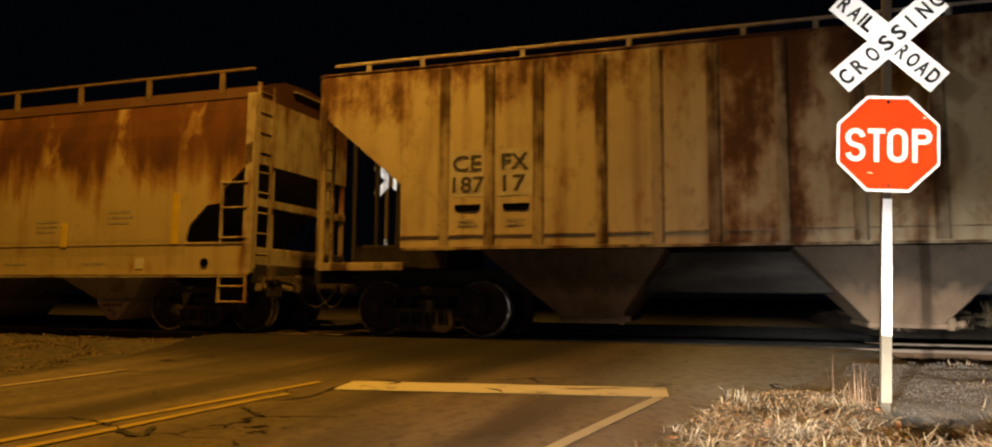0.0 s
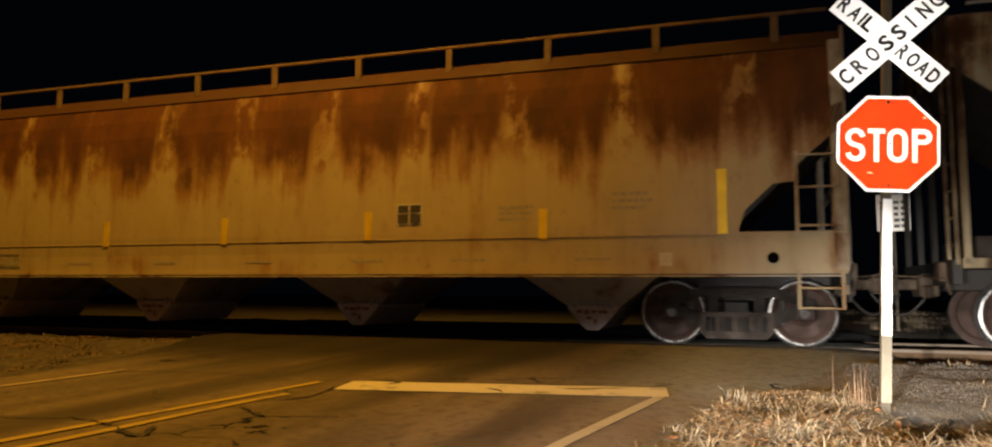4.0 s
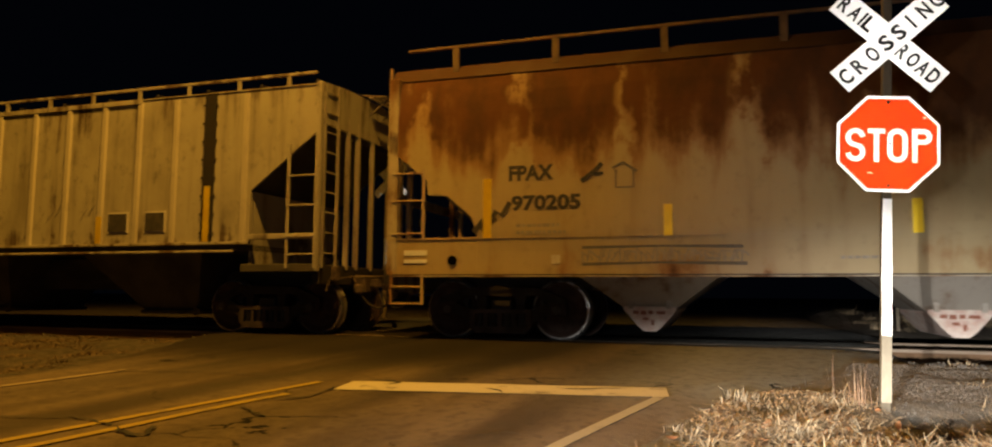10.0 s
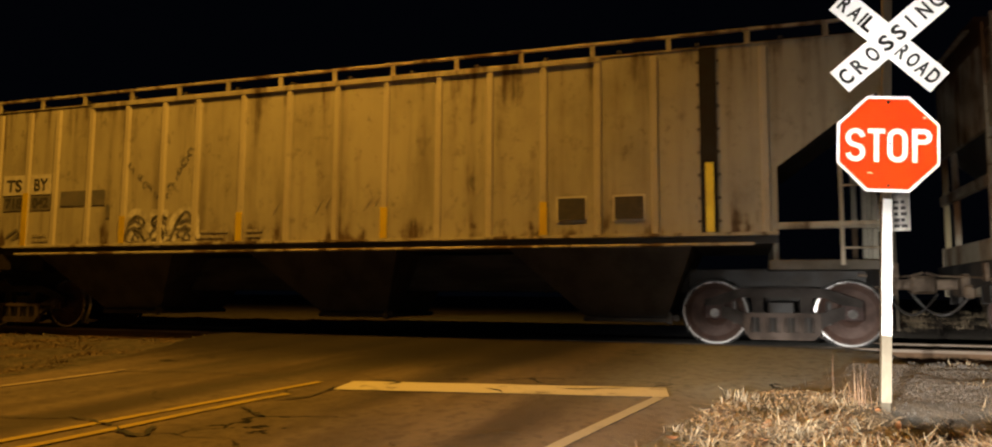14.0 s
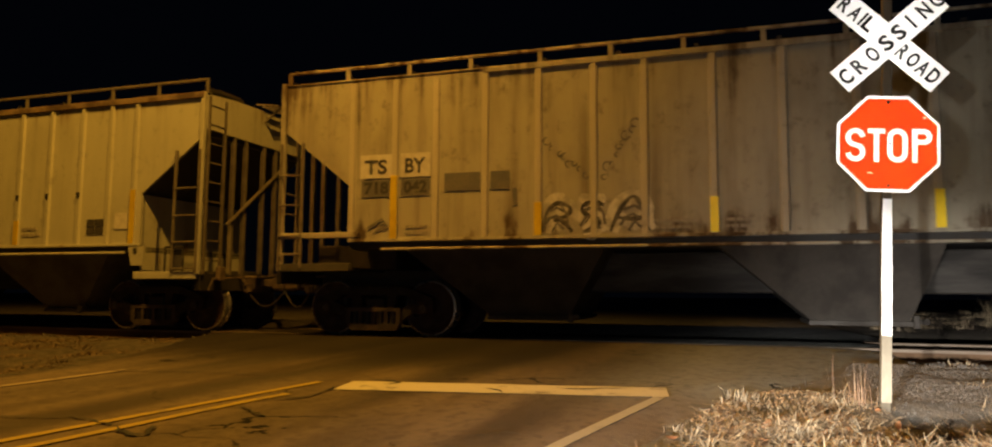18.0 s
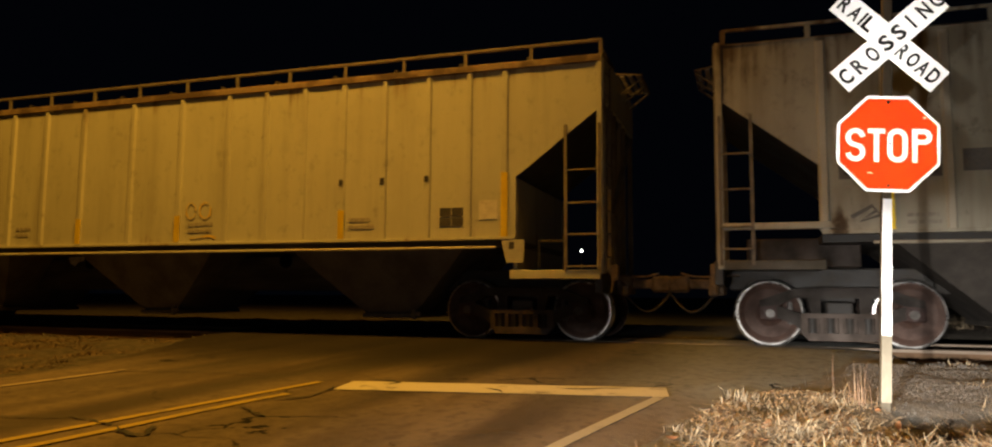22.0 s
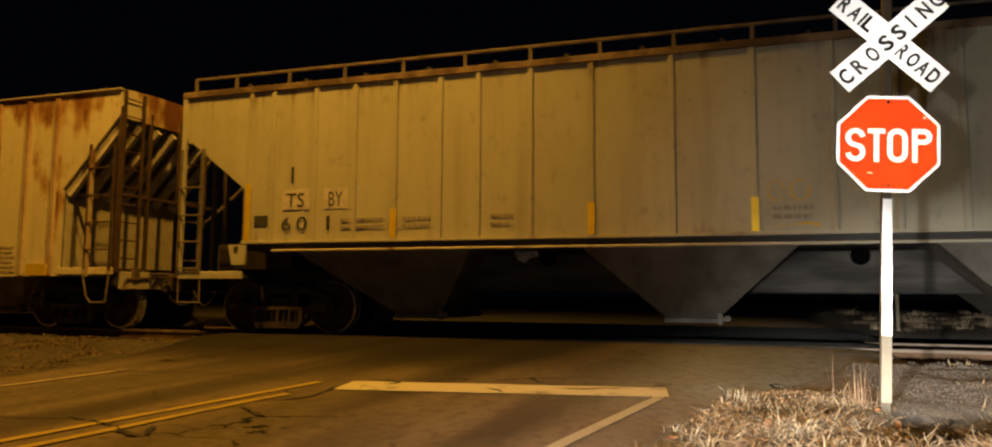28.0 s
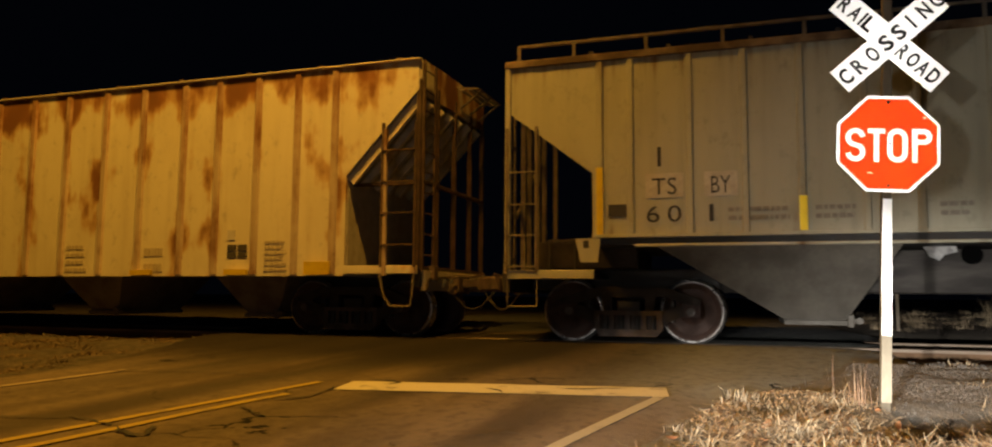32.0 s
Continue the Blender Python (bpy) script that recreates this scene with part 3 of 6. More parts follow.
def crack(points, width, seed):
    """A tarred crack: a ribbon that wanders between points (s, lat) and swells and thins."""
    rng = random.Random(seed)
    dense = []
    for (s0, l0), (s1, l1) in zip(points, points[1:]):
        k = max(2, int(math.hypot(s1 - s0, l1 - l0) / 0.05))
        dense += [(s0 + (s1 - s0) * i / k + rng.gauss(0, 0.008), l0 + (l1 - l0) * i / k + rng.gauss(0, 0.012)) for i in range(k)]
    dense.append(points[-1])
    verts, faces = [], []
    for i, (s, l) in enumerate(dense):
        p, q = dense[max(0, i - 1)], dense[min(len(dense) - 1, i + 1)]
        d = Vector((q[0] - p[0], q[1] - p[1]))
        d = d.normalized() if d.length > 1e-6 else Vector((1, 0))
        w = 0.5 * width / 2 * rng.uniform(0.4, 1.3) * min(1.0, (i + 0.3) / 3, (len(dense) - i - 0.7) / 3)
        for side in (-1, 1):
            ss, ll = s - d.y * w * side, l + d.x * w * side
            verts.append((ss, -ll, road_z(ll) + 0.013))
    faces = [(2 * i, 2 * i + 1, 2 * i + 3, 2 * i + 2) for i in range(len(dense) - 1)]
    me = bpy.data.meshes.new("tar_crack")
    me.from_pydata(verts, [], faces)
    me.materials.append(TAR)
    ob = new("tar_crack", me)
    ob.parent = road
    ob["label"] = "dark tarred crack in the asphalt"


for n, (pts, w) in enumerate((
        ([(0.05, 8.12), (0.16, 8.23), (0.39, 8.31), (0.43, 8.26), (0.30, 8.08), (0.25, 8.01)], 0.09),
        ([(0.28, 7.21), (0.45, 7.30), (0.63, 7.46), (0.86, 7.56)], 0.05), ([(0.35, 6.95), (0.49, 6.84), (0.61, 6.67), (0.57, 6.3), (0.53, 6.12)], 0.09),
        ([(-1.3, 8.15), (-0.72, 8.06), (-0.56, 7.94), (-0.22, 8.04), (0.05, 8.12)], 0.06), ([(-2.4, 5.89), (-1.79, 5.75), (-1.09, 5.64), (-0.4, 5.66)], 0.05),
        ([(2.3, 7.75), (2.46, 7.65), (2.57, 7.5), (2.71, 7.61)], 0.05), ([(0.62, 5.60), (0.72, 5.66), (0.85, 5.63), (0.97, 5.76), (0.88, 5.88)], 0.13), ([(1.85, 5.80), (2.0, 5.92), (2.08, 6.02)], 0.08),
        ([(2.45, 5.64), (2.59, 5.66), (2.8, 5.55), (3.09, 5.46)], 0.09),
        ([(4.9, 1.6), (5.4, 1.75), (5.8, 1.3)], 0.10),
        ([(4.2, 4.5), (4.5, 4.2), (4.9, 3.9)], 0.03))):
    crack(pts, w, 40 + n)


def rail(name, lat):
    """A rail: foot, web and worn head."""
    y = -lat
    foot = [(-0.07, -0.172), (0.07, -0.172), (0.07, -0.160), (0.012, -0.145), (0.009, -0.048), (-0.009, -0.048), (-0.012, -0.145), (-0.07, -0.160)]
    head = [(-0.036, -0.046), (0.036, -0.046), (0.036, -0.012), (0.028, -0.002), (-0.028, -0.002), (-0.036, -0.012)]
    root = new(name)
    root.matrix_world = TRACK
    for nm, shape, mat, lab in (("web", foot, RAIL_RUST, "rusty brown rail foot and web"), ("head", head, RAIL_HEAD, "worn bright rail head")):
        bm = bmesh.new()
        a = [bm.verts.new((-300, y + u, z)) for u, z in shape]
        b = [bm.verts.new((300, y + u, z)) for u, z in shape]
        bm.faces.new(a)
        bm.faces.new(b[::-1])
        for i in range(len(a)):
            j = (i + 1) % len(a)
            bm.faces.new((a[i], b[i], b[j], a[j]))
        part(nm, bm, mat, root, lab)
    return tagged(root, "rusty steel rail set in the crossing", "rail", "rails of the track", "structure")


rail("rail", 0.755)
rail("rail", -0.755)


def ties():
    bm = bmesh.new()
    box(bm, -0.115, 0.115, -1.3, 1.3, -0.36, -0.176, 0.012)
    first = part("railway_tie", bm, TIE_WOOD)
    tagged(first, "old dark wooden railway tie in ballast", "tie", "ties under the rails")
    first.matrix_world = TRACK @ pose(6.6, 0, 0)
    for k in range(1, 24):
        copy_thing(first, TRACK @ pose(6.6 + 0.52 * k, random.uniform(-0.03, 0.03), random.uniform(-0.01, 0.006), 0, 0, random.uniform(-1.5, 1.5)))
    for k in range(20):
        copy_thing(first, TRACK @ pose(-6.0 - 0.52 * k, random.uniform(-0.03, 0.03), 0, 0, 0, random.uniform(-1.5, 1.5)))


ties()

# ---- the train ----
SIDE = 1.58


def ladder(root, x0, x1, y, z0, z1, rungs, mat, r=0.020, name="ladder"):
    bm = bmesh.new()
    for x in (x0, x1):
        box(bm, x - 0.022, x + 0.022, y - 0.012, y + 0.022, z0, z1)
    for z in rungs:
        rod(bm, (x0, y - 0.02, z), (x1, y - 0.02, z), r * 0.75, 6)
    return part(name, bm, mat, root)


def end_ladder(root, x, y0, y1, z0, z1, n, mat):
    bm = bmesh.new()
    for y in (y0, y1):
        box(bm, x - 0.02, x + 0.02, y - 0.025, y + 0.025, z0, z1)
    for k in range(n):
        z = z0 + 0.25 + (z1 - z0 - 0.4) * k / (n - 1)
        rod(bm, (x, y0, z), (x, y1, z), 0.014, 6)
    return part("end_ladder", bm, mat, root)


WHEEL_PROFILE = [(0.0, -0.83), (0.10, -0.83), (0.115, -0.80), (0.135, -0.775), (0.19, -0.735), (0.34, -0.752), (0.395, -0.785), (0.405, -0.790), (0.426, -0.790),
                 (0.449, -0.786), (0.457, -0.765), (0.460, -0.70), (0.474, -0.678), (0.484, -0.665), (0.478, -0.652), (0.40, -0.652), (0.36, -0.68), (0.19, -0.67), (0.0, -0.67)]
WHEEL_TAGS = [1, 1, 1, 1, 1, 1, 1, 1, 0, 0, 0, 0, 0, 0, 1, 1, 1, 1]
WHEEL_MESHES = {}
WHEELSETS = []


def wheel_meshes():
    if not WHEEL_MESHES:
        bm = bmesh.new()
        lathe(bm, WHEEL_PROFILE, 48, WHEEL_TAGS)
        for k in range(3):
            a = 2 * math.pi * k / 3
            rod(bm, (0.062 * math.cos(a), -0.845, 0.062 * math.sin(a)), (0.062 * math.cos(a), -0.82, 0.062 * math.sin(a)), 0.016, 6)
        near = part("wheel", bm, [RIM_STEEL, WHEEL_RUST], smooth=False)
        bm = bmesh.new()
        rod(bm, (0, -0.9, 0), (0, 0.9, 0), 0.075, 16)
        axle = part("wheelset", bm, TRUCK_STEEL)
        WHEEL_MESHES["wheel"], WHEEL_MESHES["axle"] = near.data, axle.data
        bpy.data.objects.remove(near)
        bpy.data.objects.remove(axle)
    return WHEEL_MESHES


def truck(root, x):
    """A two-axle truck: two cast side frames, bolster, spring nests, brake beam and two wheelsets."""
    for side in (-1, 1):
        y0, y1 = side * 0.96, side * 1.06
        bm = bmesh.new()
        # top chord that dips over the bearings, columns, and tension arms down to the spring box
        prism(bm, [(-0.56, 0.67), (0.56, 0.67), (0.60, 0.79), (0.34, 0.815), (-0.34, 0.815), (-0.60, 0.79)], y0, y1)
        for k in (-1, 1):
            prism(bm, [(k * 0.56, 0.67), (k * 0.76, 0.575), (k * 1.02, 0.545), (k * 1.03, 0.635), (k * 0.84, 0.70), (k * 0.60, 0.79)], y0, y1)
            prism(bm, [(k * 0.24, 0.46), (k * 0.37, 0.46), (k * 0.40, 0.67), (k * 0.24, 0.67)], y0, y1)
            prism(bm, [(k * 0.46, 0.20), (k * 0.58, 0.31), (k * 0.80, 0.40), (k * 0.80, 0.56), (k * 0.68, 0.53), (k * 0.46, 0.45)], side * 0.965, side * 1.055)
        prism(bm, [(-0.30, 0.755), (0.30, 0.755), (0.30, 0.79), (-0.30, 0.79)], side * 1.05, side * 1.085)
        frame_ob = part("side_frame", bm, FRAME_STEEL, root, m=pose(x, 0, 0))
        # the spring box: sill, back plate and rim round the open spring slots
        bm = bmesh.new()
        prism(bm, [(-0.40, 0.095), (0.40, 0.095), (0.50, 0.20), (-0.50, 0.20)], side * 0.98, side * 1.105)
        prism(bm, [(-0.50, 0.40), (0.50, 0.40), (0.50, 0.465), (-0.50, 0.465)], side * 0.98, side * 1.105)
        for k in (-0.455, 0.455):
            box(bm, k - 0.045, k + 0.045, min(side * 0.98, side * 1.10), max(side * 0.98, side * 1.10), 0.19, 0.41, 0.006)
        prism(bm, [(-0.46, 0.19), (0.46, 0.19), (0.46, 0.41), (-0.46, 0.41)], side * 0.97, side * 1.0)
        for k in (-0.235, 0.0, 0.235):
            box(bm, k - 0.03, k + 0.03, min(side * 1.0, side * 1.095), max(side * 1.0, side * 1.095), 0.19, 0.41, 0.004)
        part("spring_box", bm, BOX_STEEL, frame_ob, "worn tan-brown spring box")
        for k in (-0.889, 0.889):
            bm = bmesh.new()
            box(bm, k - 0.15, k + 0.15, min(side * 0.955, side * 1.05), max(side * 0.955, side * 1.05), 0.36, 0.60, 0.02)
            rod(bm, (k, side * 0.94, 0.457), (k, side * 1.075, 0.457), 0.092, 16)
            part("bearing_adapter", bm, ADAPTER_RED, frame_ob, "reddish bearing adapter")
            bm = bmesh.new()
            rod(bm, (k, side * 1.07, 0.457), (k, side * 1.095, 0.457), 0.062, 14)
            part("bearing_cap", bm, CAP_STEEL, frame_ob, "grey bearing end cap")
        for k in (-0.345, -0.118, 0.118, 0.345):
            bm = bmesh.new()
            rod(bm, (k, side * 1.035, 0.19), (k, side * 1.035, 0.41), 0.036, 8)
            for i in range(6):
                rod(bm, (k, side * 1.035, 0.20 + i * 0.036), (k, side * 1.035, 0.216 + i * 0.036), 0.055, 10)
            part("coil_spring", bm, DARK_STEEL, frame_ob)
        # brake rod and lever slanting behind the frame
        bm = bmesh.new()
        for k in (-1, 1):
            box(bm, k * 0.62 - 0.03, k * 0.62 + 0.03, min(side * 0.70, side * 0.90), max(side * 0.70, side * 0.90), 0.30, 0.62, 0.01)
        rod(bm, (-0.62, side * 0.86, 0.38), (0.62, side * 0.86, 0.44), 0.022, 6)
        part("brake_shoe_rod", bm, CAP_STEEL, frame_ob)
    bm = bmesh.new()
    box(bm, x - 0.17, x + 0.17, -1.03, 1.03, 0.44, 0.62, 0.02)
    box(bm, x - 0.3, x + 0.3, -0.3, 0.3, 0.60, 0.80, 0.02)
    part("bolster", bm, DARK_STEEL, root)
    meshes = wheel_meshes()
    for k in (-0.889, 0.889):
        axle = shared("wheelset", meshes["axle"], root, pose(x + k, 0, 0.457))
        shared("wheel", meshes["wheel"], axle)
        shared("wheel", meshes["wheel"], axle, pose(0, 0, 0, 0, 0, 180))
        WHEELSETS.append((axle, x + k))


def bay(root, xt0, xt1, xb0, xb1, zt, zb, mat, half_t=1.34, half_b=0.85, gate=True):
    """A hopper bay: a funnel of sloped sheets with an outlet gate below."""
    bm = bmesh.new()
    top = [bm.verts.new(p) for p in ((xt0, -half_t, zt), (xt1, -half_t, zt), (xt1, half_t, zt), (xt0, half_t, zt))]
    low = [bm.verts.new(p) for p in ((xb0, -half_b, zb), (xb1, -half_b, zb), (xb1, half_b, zb), (xb0, half_b, zb))]
    bm.faces.new(top)
    bm.faces.new(low[::-1])
    for i in range(4):
        bm.faces.new((top[i], low[i], low[(i + 1) % 4], top[(i + 1) % 4]))
    ob = part("hopper_bay", bm, mat, root)
    if gate:
        bm = bmesh.new()
        box(bm, xb0 - 0.05, xb1 + 0.05, -half_b - 0.08, half_b + 0.08, zb - 0.05, zb + 0.02, 0.008)
        rod(bm, (xb1 + 0.08, -half_b - 0.12, zb - 0.0), (xb1 + 0.08, half_b, zb - 0.0), 0.03, 8)
        box(bm, xb1 + 0.02, xb1 + 0.10, -half_b - 0.16, -half_b - 0.10, zb - 0.07, zb + 0.10, 0.01)
        box(bm, xb1 + 0.09, xb1 + 0.20, -half_b - 0.14, -half_b - 0.08, zb - 0.02, zb + 0.05, 0.01)
        rod(bm, (xb1 + 0.16, -half_b - 0.2, zb + 0.02), (xb1 + 0.16, -half_b - 0.1, zb + 0.02), 0.045, 8)
        part("outlet_gate", bm, mat, ob)
    return ob


def coupler(root, x, way):
    bm = bmesh.new()
    box(bm, min(x, x + way * 0.55), max(x, x + way * 0.55), -0.08, 0.08, 0.80, 0.95, 0.02)
    box(bm, min(x + way * 0.5, x + way * 0.80), max(x + way * 0.5, x + way * 0.80), -0.17, 0.13, 0.74, 1.0, 0.04)
    box(bm, min(x - way * 0.05, x + way * 0.2), max(x - way * 0.05, x + way * 0.2), -0.28, 0.28, 0.70, 1.02, 0.03)
    ob = part("coupler", bm, COUPLER_STEEL, root)
    bm = bmesh.new()
    pts = [(x + way * (0.1 + 0.7 * i / 8), -0.35 + 0.2 * i / 8, 0.74 - 0.30 * math.sin(math.pi * i / 8)) for i in range(9)]
    pipe(bm, pts, 0.018, 6)
    part("brake_hose", bm, DARK_STEEL, ob)
    # the uncoupling lever from the sill's corner to the coupler head, with its bracket and the hose's angle cock
    bm = bmesh.new()
    pipe(bm, [(x + way * 0.06, -1.36, 0.72), (x + way * 0.10, -1.30, 0.93), (x + way * 0.14, -0.55, 0.97), (x + way * 0.45, -0.20, 0.99), (x + way * 0.62, -0.16, 1.04)], 0.017, 6)
    part("uncoupling_lever", bm, COUPLER_STEEL, root, "bent steel uncoupling lever")
    bm = bmesh.new()
    box(bm, x + way * 0.09 - 0.05, x + way * 0.09 + 0.05, -1.18, -1.02, 0.90, 1.14, 0.012)
    part("lever_bracket", bm, COUPLER_STEEL, root)
    bm = bmesh.new()
    box(bm, x + way * 0.13 - 0.07, x + way * 0.13 + 0.07, -0.42, -0.30, 0.68, 0.86, 0.03)
    pipe(bm, [(x + way * 0.10, -0.36, 0.84), (x + way * 0.02, -0.42, 0.98), (x - way * 0.25, -0.44, 1.0)], 0.022, 6)
    part("angle_cock", bm, COUPLER_STEEL, root)


def railing(root, x0, x1, posts, z0, z1, y, mat, deck=True, wide=0.034):
    for x in posts:
        bm = bmesh.new()
        box(bm, x - wide, x + wide, y - 0.018, y + 0.018, z0, z1 - 0.01)
        part("walkway_post", bm, mat, root)
    bm = bmesh.new()
    box(bm, x0, x1, y - 0.022, y + 0.022, z1 - 0.045, z1, 0.006)
    part("walkway_rail", bm, mat, root)
    if deck:
        bm = bmesh.new()
        for k in range(3):
            yy = y + 0.30 + 0.21 * k
            box(bm, x0, x1, yy, yy + 0.18, z0 + 0.10, z0 + 0.135)
        n = int((x1 - x0) / 1.1)
        for k in range(n + 1):
            xx = x0 + (x1 - x0) * k / n
            box(bm, xx - 0.03, xx + 0.03, y + 0.02, y + 0.95, z0 + 0.06, z0 + 0.098)
        part("running_board", bm, DARK_STEEL, root, "dark steel grating walkway on the roof")


def shell(xs, low, top, depth, thick=0.05, rows=10):
    """A side sheet: columns from low(x) to top, bulged by depth(z), with thickness."""
    bm = bmesh.new()
    layers = []
    for back in (0.0, thick):
        grid = []
        for x in xs:
            z0 = low(x)
            col = []
            for k in range(rows + 1):
                z = z0 + (top - z0) * k / rows
                col.append(bm.verts.new((x, -(depth(z) - back), z)))
            grid.append(col)
        layers.append(grid)
    out, inn = layers
    for g in layers:
        for i in range(len(xs) - 1):
            for k in range(rows):
                bm.faces.new((g[i][k], g[i + 1][k], g[i + 1][k + 1], g[i][k + 1]))
    for i in range(len(xs) - 1):
        bm.faces.new((out[i][0], inn[i][0], inn[i + 1][0], out[i + 1][0]))
        bm.faces.new((out[i][rows], out[i + 1][rows], inn[i + 1][rows], inn[i][rows]))
    for i in (0, len(xs) - 1):
        for k in range(rows):
            bm.faces.new((out[i][k], out[i][k + 1], inn[i][k + 1], inn[i][k]))
    return bm


def hopper_car(label, c, xl, xr, paint, bay_mat, *, z0, z1, cut_l, cut_r, cut_top, cut_low, trucks, bays, bulge=None, roof=0.12, slope=SLOPE_SHADE, end_paint=None, roof_paint=None, cut=((0.0, 0.0), (0.25, 0.25), (0.5, 0.5), (0.75, 0.75), (1.0, 1.0))):
    """The body of a covered hopper. Lengths are along the train; c is the car's middle."""
    root = new("hopper_car")
    tagged(root, label, "freight car", "cars of the train")
    L, R, cl, cr = xl - c, xr - c, cut_l - c, cut_r - c
    depth = bulge or (lambda z: SIDE - 0.04)

    us, vs = [p[0] for p in cut], [p[1] for p in cut]

    def low(x):
        if x > cr:
            return cut_low + (cut_top - cut_low) * float(np.interp((x - cr) / (R - cr), us, vs))
        if x < cl:
            return cut_low + (cut_top - cut_low) * float(np.interp((cl - x) / (cl - L), us, vs))
        return z0
    inner_us = [u for u in us if 0.0 < u < 1.0]
    xs = [L + 0.02] + [cl - (cl - L) * u for u in reversed(inner_us)] + [cl - 0.001, cl] + list(np.linspace(cl + 0.4, cr - 0.4, 16)) + [cr, cr + 0.001] + [cr + (R - cr) * u for u in inner_us] + [R - 0.02]
    part("side_sheet", shell(xs, low, z1, depth), paint, root)
    # the vessel behind the side sheet, with its sloped end sheets
    bm = bmesh.new()
    steep = (cut_top - cut_low) / (R - cr)
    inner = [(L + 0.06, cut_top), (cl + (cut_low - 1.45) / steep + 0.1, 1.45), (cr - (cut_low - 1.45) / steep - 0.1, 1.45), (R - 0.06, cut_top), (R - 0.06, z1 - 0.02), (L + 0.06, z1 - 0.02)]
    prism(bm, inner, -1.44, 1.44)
    part("vessel", bm, slope, root, "sloped end sheets of the hopper, coloured dark for shade")
    for s, x in ((-1, L), (1, R)):
        bm = bmesh.new()
        box(bm, min(x, x - s * 0.05), max(x, x - s * 0.05), -depth(3.8) + 0.05, 1.5, cut_top + (0.10 if z0 > 1.2 else -0.05), z1)
        part("end_sheet", bm, end_paint or paint, root)
    # the upright bulkhead across the car below each slope sheet, down to the end platform
    if z0 > 1.2:
        bm = bmesh.new()
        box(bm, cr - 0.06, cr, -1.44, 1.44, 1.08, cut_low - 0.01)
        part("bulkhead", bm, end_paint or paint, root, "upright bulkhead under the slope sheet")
        # added filler box that hides the distant lamp under the left end
        bm = bmesh.new()
        box(bm, L + 0.36, cl + 0.55, -0.9, 0.9, 1.09, 1.5, 0.02)
        part("end_filler", bm, TRUCK_STEEL, root)
    # roof
    bm = bmesh.new()
    top_y = depth(z1)
    arc = [(-top_y - 0.02, z1 - 0.004), (-top_y + 0.12, z1 + roof * 0.45), (-0.75, z1 + roof * 0.9), (0, z1 + roof), (0.75, z1 + roof * 0.9), (top_y - 0.12, z1 + roof * 0.45), (top_y + 0.02, z1 - 0.004)]
    a = [bm.verts.new((L, y, z)) for y, z in arc]
    b = [bm.verts.new((R, y, z)) for y, z in arc]
    bm.faces.new(a)
    bm.faces.new(b[::-1])
    for i in range(len(a)):
        j = (i + 1) % len(a)
        bm.faces.new((a[i], b[i], b[j], a[j]))
    part("roof", bm, roof_paint or paint, root)
    # centre sill
    bm = bmesh.new()
    ta, tb = min(trucks) - c + 1.3, max(trucks) - c - 1.3
    box(bm, ta, tb, -0.36, 0.36, 0.74 if z0 > 1.2 else 1.0, 1.36, 0.02)
    part("centre_sill", bm, SILL_STEEL if z0 > 1.2 else DARK_STEEL, root)
    for x0, x1 in ((L + 0.1, ta), (tb, R - 0.1)):
        bm = bmesh.new()
        box(bm, x0, x1, -0.33, 0.33, 0.78, 1.10, 0.02)
        part("stub_sill", bm, DARK_STEEL, root)
    for t in trucks:
        truck(root, t - c)
    for spec in bays:
        bay(root, *(v - c for v in spec[:4]), *spec[4:6], bay_mat, *spec[6:])
    coupler(root, L, -1)
    coupler(root, R, 1)
    return root


def ribs(root, c, places, z0, z1, width, mat, deep=0.035):
    """Pressed side ribs with slanted flanks."""
    for s in places:
        bm = bmesh.new()
        x, w, n = s - c, width / 2, width * 0.30
        back, front = -SIDE + 0.045, -SIDE + 0.04 - deep
        ends = [[bm.verts.new((x + u, y, z)) for u, y in ((-w, back), (-n, front), (n, front), (w, back))] for z in (z0, z1)]
        for i in range(4):
            j = (i + 1) % 4
            bm.faces.new((ends[0][i], ends[0][j], ends[1][j], ends[1][i]))
        bm.faces.new(ends[0])
        bm.faces.new(ends[1][::-1])
        part("rib", bm, mat, root)


def plate(root, x0, x1, z0, z1, mat, name="stencil_panel", y=None, label="", proud=0.012):
    y = -SIDE + 0.038 if y is None else y
    bm = bmesh.new()
    box(bm, x0, x1, y - proud, y + 0.01, z0, z1)
    return part(name, bm, mat, root, label)


def bars(root, x0, x1, z0, z1, rows, mat, y=None, name="faded_lettering"):
    """Lines of small unreadable lettering, as bars."""
    y = -SIDE + 0.030 if y is None else y
    step = (z1 - z0) / rows
    for k in range(rows):
        bm = bmesh.new()
        x = x0
        end = x1 - random.uniform(0, 0.25) * (x1 - x0)
        while x < end:
            w = random.uniform(0.04, 0.12)
            box(bm, x, min(end, x + w), y - 0.004, y + 0.012, z0 + k * step, z0 + k * step + step * 0.5)
            x += w + 0.02
        ob = part(name, bm, mat, root, "small worn lettering too faint to read")
        ob["kind"] = "stuff"


